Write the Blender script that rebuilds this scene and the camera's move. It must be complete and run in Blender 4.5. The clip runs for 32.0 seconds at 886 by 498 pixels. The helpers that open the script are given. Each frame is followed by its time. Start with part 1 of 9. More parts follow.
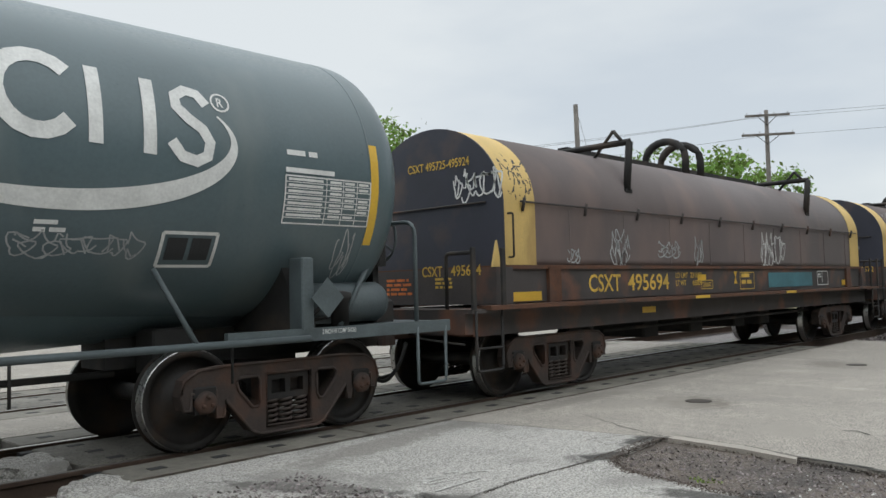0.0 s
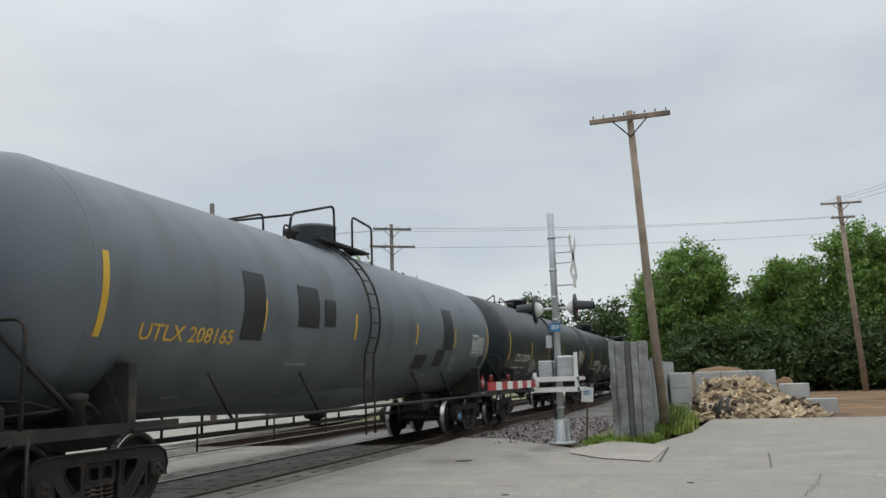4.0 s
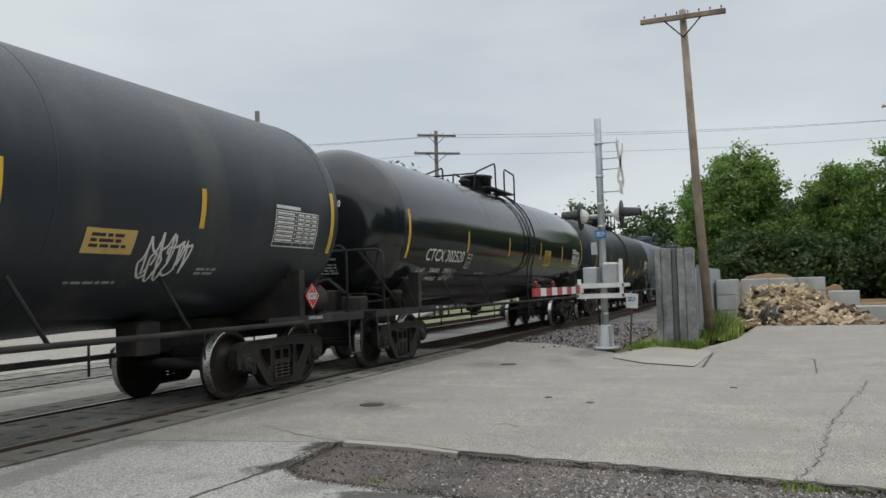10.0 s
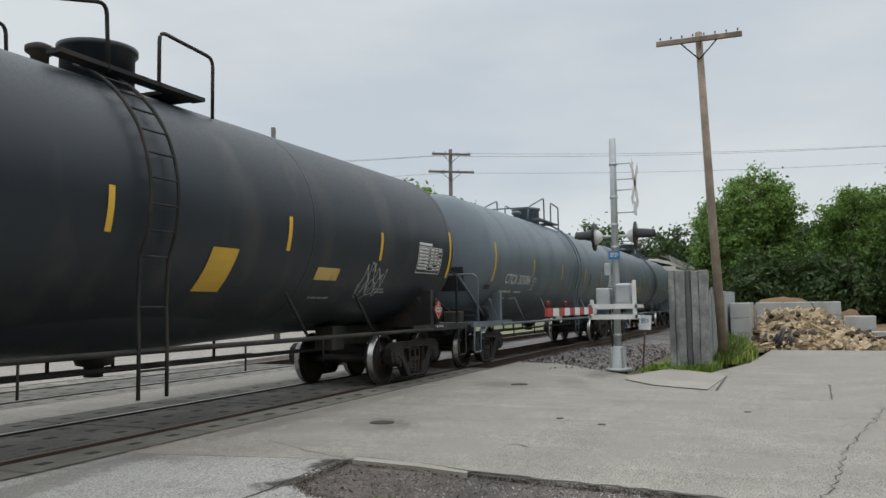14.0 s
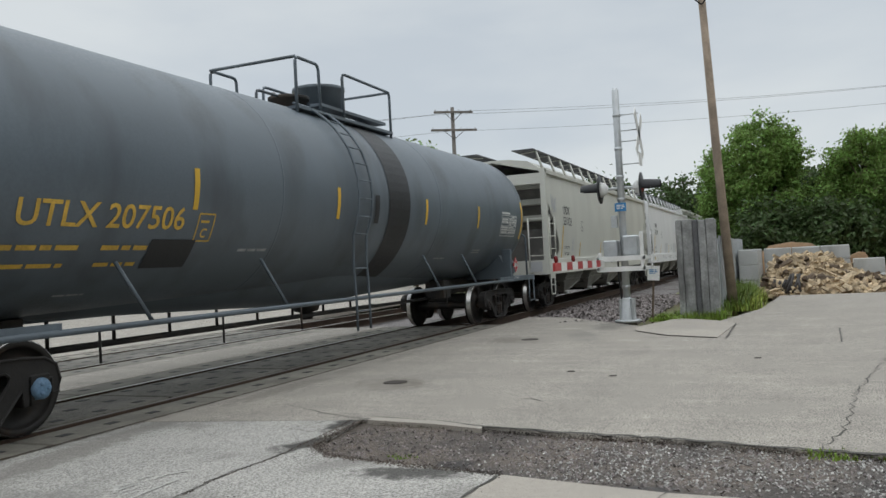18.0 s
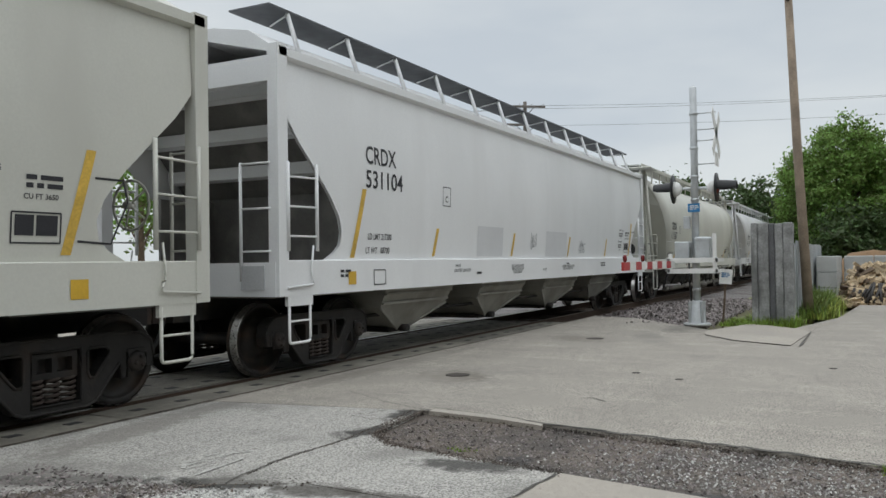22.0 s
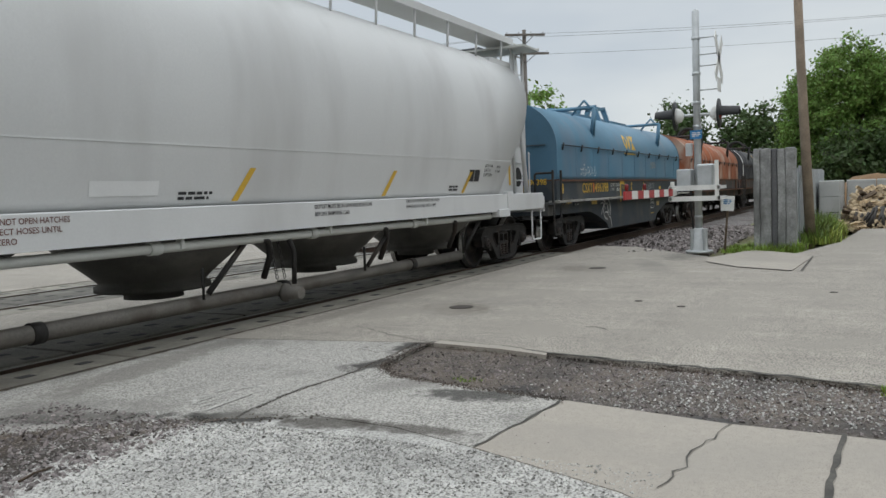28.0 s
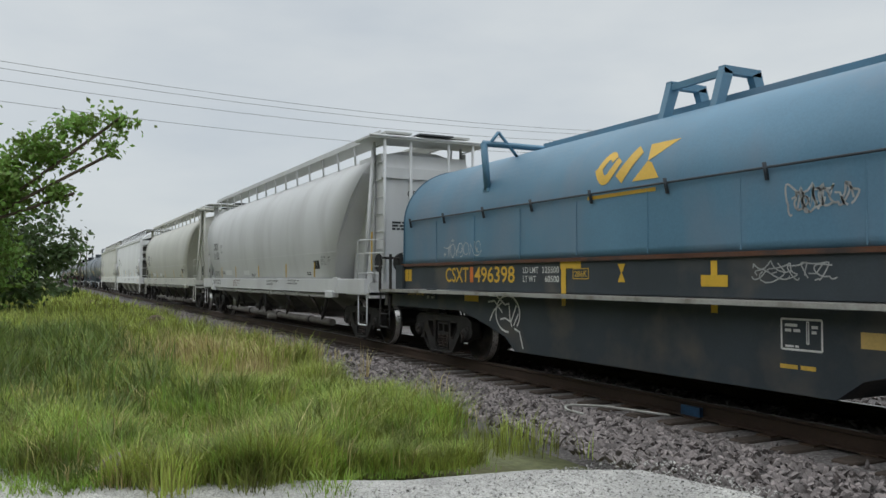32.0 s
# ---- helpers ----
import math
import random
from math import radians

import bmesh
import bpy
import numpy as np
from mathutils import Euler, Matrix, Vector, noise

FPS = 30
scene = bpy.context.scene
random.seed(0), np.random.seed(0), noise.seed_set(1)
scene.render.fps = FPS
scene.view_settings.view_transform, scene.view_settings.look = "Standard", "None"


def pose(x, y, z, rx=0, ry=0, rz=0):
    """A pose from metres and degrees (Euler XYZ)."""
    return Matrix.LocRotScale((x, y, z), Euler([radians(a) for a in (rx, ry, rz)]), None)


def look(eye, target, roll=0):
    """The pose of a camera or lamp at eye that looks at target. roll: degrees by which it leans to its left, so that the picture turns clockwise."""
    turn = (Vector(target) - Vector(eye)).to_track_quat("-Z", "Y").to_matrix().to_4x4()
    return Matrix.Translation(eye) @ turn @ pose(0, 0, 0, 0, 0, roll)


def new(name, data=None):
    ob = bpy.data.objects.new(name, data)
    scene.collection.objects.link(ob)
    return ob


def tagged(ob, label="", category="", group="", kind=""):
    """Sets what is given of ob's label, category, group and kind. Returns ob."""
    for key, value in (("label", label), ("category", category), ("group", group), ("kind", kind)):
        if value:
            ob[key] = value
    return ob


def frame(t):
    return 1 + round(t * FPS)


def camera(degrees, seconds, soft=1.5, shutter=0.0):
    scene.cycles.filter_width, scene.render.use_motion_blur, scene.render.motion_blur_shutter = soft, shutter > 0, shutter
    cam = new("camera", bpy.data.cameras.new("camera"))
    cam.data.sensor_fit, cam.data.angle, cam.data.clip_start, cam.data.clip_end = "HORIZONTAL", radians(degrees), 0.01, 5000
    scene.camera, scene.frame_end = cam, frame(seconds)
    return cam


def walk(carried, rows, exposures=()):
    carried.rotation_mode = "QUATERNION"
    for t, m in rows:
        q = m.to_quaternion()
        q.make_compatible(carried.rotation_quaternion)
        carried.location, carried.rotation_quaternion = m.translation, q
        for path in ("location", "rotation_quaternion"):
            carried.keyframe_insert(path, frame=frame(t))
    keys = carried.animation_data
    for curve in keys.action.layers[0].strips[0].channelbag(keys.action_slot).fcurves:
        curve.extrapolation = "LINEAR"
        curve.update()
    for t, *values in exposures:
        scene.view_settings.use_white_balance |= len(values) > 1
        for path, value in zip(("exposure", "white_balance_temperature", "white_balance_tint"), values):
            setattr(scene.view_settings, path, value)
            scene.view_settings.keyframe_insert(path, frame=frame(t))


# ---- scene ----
cam = camera(57.31, 32.0)


def aim(x, y, z, yaw, pitch, roll):
    """A camera pose: yaw to the left from +y, pitch up, roll to the left."""
    a, b = radians(yaw), radians(pitch)
    ahead = Vector((-math.sin(a) * math.cos(b), math.cos(a) * math.cos(b), math.sin(b)))
    return look((x, y, z), Vector((x, y, z)) + ahead, roll)


# x runs along the track, y away from the camera across it; rail tops are at z = 0
PATH = [
    (0.0, aim(0.000, 0.000, 1.394, -46.22, 2.81, -1.51)),
    (0.5, aim(0.000, 0.000, 1.394, -56.04, 2.27, -1.62)),
    (1.0, aim(0.000, 0.000, 1.394, -64.13, 2.12, -2.56)),
    (1.5, aim(0.000, 0.000, 1.394, -68.53, 1.81, -3.21)),
    (2.0, aim(0.000, 0.000, 1.394, -71.01, 2.02, -0.97)),
    (2.5, aim(0.000, 0.000, 1.394, -72.19, 2.72, 0.16)),
    (3.0, aim(0.000, 0.000, 1.394, -72.53, 3.79, -0.99)),
    (3.5, aim(0.000, 0.000, 1.394, -72.61, 9.65, -2.27)),
    (5.5, aim(0.000, 0.000, 1.394, -68.73, 5.82, -1.93)),
    (6.0, aim(0.000, 0.000, 1.394, -68.44, 5.63, -2.97)),
    (6.5, aim(0.000, 0.000, 1.394, -75.68, 5.61, -3.37)),
    (7.0, aim(0.000, 0.000, 1.394, -75.82, 5.64, -2.71)),
    (7.5, aim(0.000, 0.000, 1.394, -73.38, 5.60, -2.19)),
    (8.0, aim(0.000, 0.000, 1.394, -70.54, 3.29, -2.12)),
    (8.5, aim(0.000, 0.000, 1.394, -70.37, 2.29, -1.61)),
    (9.0, aim(0.000, 0.000, 1.394, -70.10, 2.42, -2.50)),
    (9.5, aim(0.000, 0.000, 1.394, -69.79, 2.39, -1.96)),
    (10.0, aim(0.000, 0.000, 1.394, -68.61, 2.78, -1.69)),
    (10.5, aim(0.000, 0.000, 1.394, -64.52, -0.09, -0.83)),
    (11.0, aim(0.000, 0.000, 1.394, -64.95, 2.75, -1.88)),
    (11.5, aim(0.000, 0.000, 1.394, -65.04, 4.29, -2.45)),
    (12.0, aim(0.000, 0.000, 1.394, -65.03, 4.76, -3.62)),
    (12.5, aim(0.000, 0.000, 1.394, -65.13, 4.87, -3.32)),
    (13.0, aim(0.000, 0.000, 1.394, -65.28, 4.81, -2.51)),
    (13.5, aim(0.000, 0.000, 1.394, -67.23, 4.65, -1.03)),
    (14.0, aim(0.000, 0.000, 1.394, -67.72, 4.09, -0.75)),
    (14.5, aim(0.000, 0.000, 1.394, -67.70, 3.70, -1.65)),
    (15.0, aim(0.000, 0.000, 1.394, -67.67, 3.00, -1.72)),
    (15.5, aim(0.000, 0.000, 1.394, -67.50, 1.17, -1.33)),
    (17.5, aim(0.000, 0.000, 1.394, -67.62, 1.57, -2.47)),
    (18.0, aim(0.000, 0.000, 1.394, -67.16, 1.22, -3.05)),
    (18.5, aim(0.000, 0.000, 1.394, -66.93, 1.02, -1.75)),
    (19.0, aim(0.000, 0.000, 1.394, -66.92, 1.02, -2.53)),
    (19.5, aim(0.000, 0.000, 1.394, -66.93, 1.00, -3.18)),
    (20.0, aim(0.000, 0.000, 1.394, -66.93, 0.99, -3.16)),
    (20.5, aim(0.000, 0.000, 1.394, -66.31, 1.00, -2.83)),
    (21.0, aim(0.000, 0.000, 1.394, -63.51, 1.14, -2.93)),
    (21.5, aim(0.000, 0.000, 1.394, -62.76, 0.94, -1.28)),
    (22.0, aim(0.000, 0.000, 1.394, -62.41, 0.93, -0.83)),
    (22.5, aim(0.000, 0.000, 1.394, -61.21, 0.95, -1.11)),
    (23.0, aim(0.000, 0.000, 1.394, -60.21, 0.98, -1.45)),
    (23.5, aim(0.000, 0.000, 1.394, -59.17, -0.16, -1.13)),
    (24.0, aim(0.000, 0.000, 1.394, -59.96, -2.71, -0.54)),
    (24.5, aim(0.000, 0.000, 1.394, -60.96, -3.41, -0.51)),
    (25.0, aim(0.000, 0.000, 1.394, -61.16, -3.24, -1.40)),
    (25.5, aim(0.000, 0.000, 1.394, -61.16, -3.19, -1.68)),
    (27.5, aim(0.000, 0.000, 1.394, -62.18, -3.83, -2.12)),
    (28.0, aim(0.000, 0.000, 1.394, -62.16, -3.77, -2.16)),
    (28.5, aim(0.000, 0.000, 1.394, -62.17, -2.57, -2.57)),
    (29.0, aim(0.000, 0.000, 1.394, -61.68, -1.71, -2.28)),
    (29.5, aim(0.000, 0.000, 1.394, -56.92, -0.15, -1.58)),
    (30.0, aim(0.000, -0.113, 1.401, -29.43, 0.89, -1.82)),
    (30.2, aim(0.000, -0.010, 1.393, -18.64, 1.25, -1.75)),
    (30.3, aim(0.000, 0.000, 1.385, -10.60, 1.80, -1.50)),
    (30.4, aim(0.000, 0.010, 1.375, -2.70, 2.15, -1.10)),
    (30.5, aim(0.000, 0.018, 1.365, 3.20, 2.25, -0.80)),
    (30.6, aim(0.000, 0.024, 1.355, 7.70, 1.83, -0.59)),
    (30.8, aim(0.000, -0.015, 1.395, 20.30, 1.55, -0.48)),
    (31.0, aim(0.000, -0.054, 1.434, 31.16, 1.11, -0.36)),
    (31.5, aim(0.000, -0.047, 1.411, 54.30, 1.10, 0.03)),
    (32.0, aim(0.000, 0.028, 1.384, 63.42, 2.11, 0.13)),
]
walk(cam, PATH, [(0.0, 0.16), (1.0, 0.02), (2.5, 0.0), (30.0, 0.0), (30.3, 0.18), (31.0, 0.31), (31.5, 0.08), (32.0, -0.06)])

# ---- light: a bright overcast sky and a very soft sun ----
world = bpy.data.worlds.new("overcast")
scene.world = world
world.use_nodes = True
wn, wl = world.node_tree.nodes, world.node_tree.links
wn.clear()
sky = wn.new("ShaderNodeTexSky")
sky.sky_type, sky.sun_disc = "NISHITA", False
sky.sun_elevation, sky.sun_rotation = radians(55), radians(200)
sky_dim = wn.new("ShaderNodeMixRGB")
sky_dim.blend_type = "MULTIPLY"
sky_dim.inputs[0].default_value, sky_dim.inputs[2].default_value = 1.0, (0.1, 0.1, 0.1, 1)
wc, wmap = wn.new("ShaderNodeTexCoord"), wn.new("ShaderNodeMapping")
wmap.inputs["Scale"].default_value = (1.0, 1.0, 3.2)
cloud, cloud2 = wn.new("ShaderNodeTexNoise"), wn.new("ShaderNodeTexNoise")
cloud.inputs["Scale"].default_value, cloud.inputs["Detail"].default_value = 1.5, 5.0
cloud2.inputs["Scale"].default_value, cloud2.inputs["Detail"].default_value = 5.0, 6.0
cadd = wn.new("ShaderNodeMath")
cadd.operation = "MULTIPLY_ADD"
cadd.inputs[1].default_value = 0.35
ramp = wn.new("ShaderNodeValToRGB")
ramp.color_ramp.elements[0].position, ramp.color_ramp.elements[0].color = 0.48, (0.575, 0.630, 0.680, 1)
ramp.color_ramp.elements[1].position, ramp.color_ramp.elements[1].color = 0.78, (0.720, 0.760, 0.775, 1)
# the cloud deck is thinner and brighter overhead
sep, up = wn.new("ShaderNodeSeparateXYZ"), wn.new("ShaderNodeMapRange")
up.inputs[1].default_value, up.inputs[2].default_value = 0.34, 0.95
up.inputs[3].default_value, up.inputs[4].default_value = 1.0, 2.2
lift = wn.new("ShaderNodeVectorMath")
lift.operation = "SCALE"
mix = wn.new("ShaderNodeMixRGB")
mix.inputs[0].default_value = 0.9
bg, wout = wn.new("ShaderNodeBackground"), wn.new("ShaderNodeOutputWorld")
bg.inputs["Strength"].default_value = 1.0
for a, b in ((wc.outputs["Generated"], wmap.inputs["Vector"]), (wmap.outputs[0], cloud.inputs["Vector"]), (wmap.outputs[0], cloud2.inputs["Vector"]),
             (cloud2.outputs["Fac"], cadd.inputs[0]), (cloud.outputs["Fac"], cadd.inputs[2]), (cadd.outputs[0], ramp.inputs[0]),
             (wc.outputs["Generated"], sep.inputs[0]), (sep.outputs["Z"], up.inputs[0]), (ramp.outputs[0], lift.inputs[0]), (up.outputs[0], lift.inputs["Scale"]),
             (sky.outputs[0], sky_dim.inputs[1]), (sky_dim.outputs[0], mix.inputs[1]), (lift.outputs[0], mix.inputs[2]),
             (mix.outputs[0], bg.inputs[0]), (bg.outputs[0], wout.inputs[0])):
    wl.new(a, b)
sun = new("sun", bpy.data.lights.new("sun", "SUN"))
sun.data.energy, sun.data.angle, sun.data.color = 0.6, radians(110), (1.0, 0.97, 0.92)
sun.matrix_basis = look((0, 0, 60), (5, 12, 0))

# ---- materials ----
def mat(name, col, rough=0.6, metal=0.0, var=0.2, scale=1.2, fine=40.0, bump=0.12, dirt=None, streak=0.0, rand=0.0, spec=0.5, speck=None, glass=0.0, island=0.0, stains=(), sweep=0.0, mottle=0.0):
    """A surface with broad stains, fine grain and relief. dirt: (colour, amount, scale) patches; streak stretches them downwards;
    rand: brightness that differs from object to object; speck: (colour, amount, scale) of small grains;
    stains: (x, y, half length, half width, degrees, colour, amount) worn spots; sweep: faint long wheel marks; mottle: middle-sized blotches."""
    m = bpy.data.materials.new(name)
    m.use_nodes = True
    n, l = m.node_tree.nodes, m.node_tree.links
    b = n["Principled BSDF"]
    b.inputs["Roughness"].default_value, b.inputs["Metallic"].default_value = rough, metal
    b.inputs["Specular IOR Level"].default_value = spec
    if glass:
        b.inputs["Transmission Weight"].default_value = glass
    tc = n.new("ShaderNodeTexCoord")

    def noisy(sc, detail, stretch=1.0):
        t = n.new("ShaderNodeTexNoise")
        t.inputs["Scale"].default_value, t.inputs["Detail"].default_value = sc, detail
        mp = n.new("ShaderNodeMapping")
        mp.inputs["Scale"].default_value = (1, 1, stretch)
        l.new(tc.outputs["Object"], mp.inputs["Vector"])
        l.new(mp.outputs[0], t.inputs["Vector"])
        return t.outputs["Fac"]

    def ramped(x, a, b, lo, hi):
        r = n.new("ShaderNodeMapRange")
        r.inputs[1].default_value, r.inputs[2].default_value, r.inputs[3].default_value, r.inputs[4].default_value = a, b, lo, hi
        l.new(x, r.inputs[0])
        return r.outputs[0]

    def times(c, x):
        s = n.new("ShaderNodeVectorMath")
        s.operation = "SCALE"
        l.new(c, s.inputs[0])
        l.new(x, s.inputs["Scale"])
        return s.outputs[0]

    def blend(c, other, x):
        mx = n.new("ShaderNodeMixRGB")
        l.new(x, mx.inputs[0])
        l.new(c, mx.inputs[1])
        mx.inputs[2].default_value = (*other, 1)
        return mx.outputs[0]

    rgb = n.new("ShaderNodeRGB")
    rgb.outputs[0].default_value = (*col, 1)
    c = rgb.outputs[0]
    c = times(c, ramped(noisy(scale, 6), 0.3, 0.7, 1 - var, 1 + var))
    grain = noisy(fine, 4)
    c = times(c, ramped(grain, 0.3, 0.7, 1 - var * 0.6, 1 + var * 0.6))
    if speck:
        c = blend(c, speck[0], ramped(noisy(speck[2], 2), 0.62 - 0.25 * speck[1], 0.66 - 0.25 * speck[1], 0, 0.85))
    if rand:
        oi = n.new("ShaderNodeObjectInfo")
        c = times(c, ramped(oi.outputs["Random"], 0, 1, 1 - rand, 1 + rand))
    if island:
        geo = n.new("ShaderNodeNewGeometry")
        c = times(c, ramped(geo.outputs["Random Per Island"], 0, 1, 1 - island, 1 + island))
    if mottle:
        c = times(c, ramped(noisy(fine * 0.22, 5), 0.33, 0.67, 1 - mottle, 1 + mottle))
    if sweep:
        mp, wv = n.new("ShaderNodeMapping"), n.new("ShaderNodeTexNoise")
        mp.inputs["Rotation"].default_value, mp.inputs["Scale"].default_value = (0, 0, 0.35), (2.4, 0.16, 1)
        wv.inputs["Scale"].default_value, wv.inputs["Detail"].default_value = 1.6, 5
        l.new(tc.outputs["Object"], mp.inputs["Vector"])
        l.new(mp.outputs[0], wv.inputs["Vector"])
        c = times(c, ramped(wv.outputs["Fac"], 0.35, 0.65, 1 - sweep, 1 + sweep))
    for sx, sy, ra, rb, deg, scol, amount in stains:
        mp, ln, ad = n.new("ShaderNodeMapping"), n.new("ShaderNodeVectorMath"), n.new("ShaderNodeMath")
        mp.vector_type = "TEXTURE"
        mp.inputs["Location"].default_value, mp.inputs["Rotation"].default_value, mp.inputs["Scale"].default_value = (sx, sy, 0), (0, 0, radians(deg)), (ra, rb, 50)
        ln.operation, ad.operation = "LENGTH", "MULTIPLY_ADD"
        l.new(tc.outputs["Object"], mp.inputs["Vector"])
        l.new(mp.outputs[0], ln.inputs[0])
        l.new(noisy(9.0, 9), ad.inputs[0])
        ad.inputs[1].default_value = 1.6
        l.new(ln.outputs["Value"], ad.inputs[2])
        c = blend(c, scol, ramped(ad.outputs[0], 1.35, 1.85, amount, 0.0))
    if dirt:
        d = ramped(noisy(dirt[2], 8, 1 - streak), 0.62 - 0.3 * dirt[1], 0.72 - 0.1 * dirt[1], 0, 0.9)
        c = blend(c, dirt[0], d)
    l.new(c, b.inputs["Base Color"])
    l.new(ramped(grain, 0.2, 0.8, max(rough - 0.1, 0.02), min(rough + 0.1, 1)), b.inputs["Roughness"])
    if bump:
        bp = n.new("ShaderNodeBump")
        bp.inputs["Strength"].default_value, bp.inputs["Distance"].default_value = min(bump, 1.0), 0.02
        l.new(noisy(fine * 0.7, 6), bp.inputs["Height"])
        l.new(bp.outputs[0], b.inputs["Normal"])
    return m


RUST, DUST = (0.16, 0.06, 0.025), (0.22, 0.19, 0.15)
DAMP, GRIT = (0.075, 0.066, 0.056), (0.045, 0.042, 0.038)
LOT_STAINS = (
    (8.86, 4.55, 0.62, 0.50, 60, (0.16, 0.143, 0.120), 0.9), (9.5, 3.95, 0.5, 0.16, -40, (0.25, 0.232, 0.205), 0.6), (13.9, 4.45, 0.85, 0.62, 60, (0.19, 0.172, 0.148), 0.85),
    (9.5, 5.72, 3.4, 0.20, 0, (0.20, 0.182, 0.158), 0.7), (14.6, 3.5, 1.3, 0.32, 20, (0.19, 0.18, 0.16), 0.7), (16.6, 3.25, 1.2, 0.45, 0, (0.15, 0.14, 0.125), 0.75))
EDGE_STAINS = (
    (3.55, 4.75, 0.85, 0.16, 114, GRIT, 0.92), (3.95, 3.72, 0.45, 0.15, 108, GRIT, 0.95), (4.09, 3.05, 0.42, 0.16, 96, DAMP, 0.85), (4.15, 2.45, 0.5, 0.10, 92, DAMP, 0.75),
    (5.74, 3.68, 0.42, 0.17, 150, GRIT, 0.95), (6.55, 3.82, 0.36, 0.14, 175, GRIT, 0.92), (5.02, 2.45, 0.45, 0.19, 100, GRIT, 0.85), (5.0, 5.6, 1.6, 0.26, 8, (0.19, 0.175, 0.155), 0.6))
# near-black spots in the strip's colour; its surface stays flat
DARK_SPOTS = ((5.36, 2.25, 0.22, 0.17, 20, (0.020, 0.017, 0.015), 0.95), (5.02, 0.95, 0.42, 0.10, 107, (0.045, 0.043, 0.042), 0.95), (5.35, -0.7, 0.3, 0.5, 0, (0.028, 0.024, 0.021), 0.8))
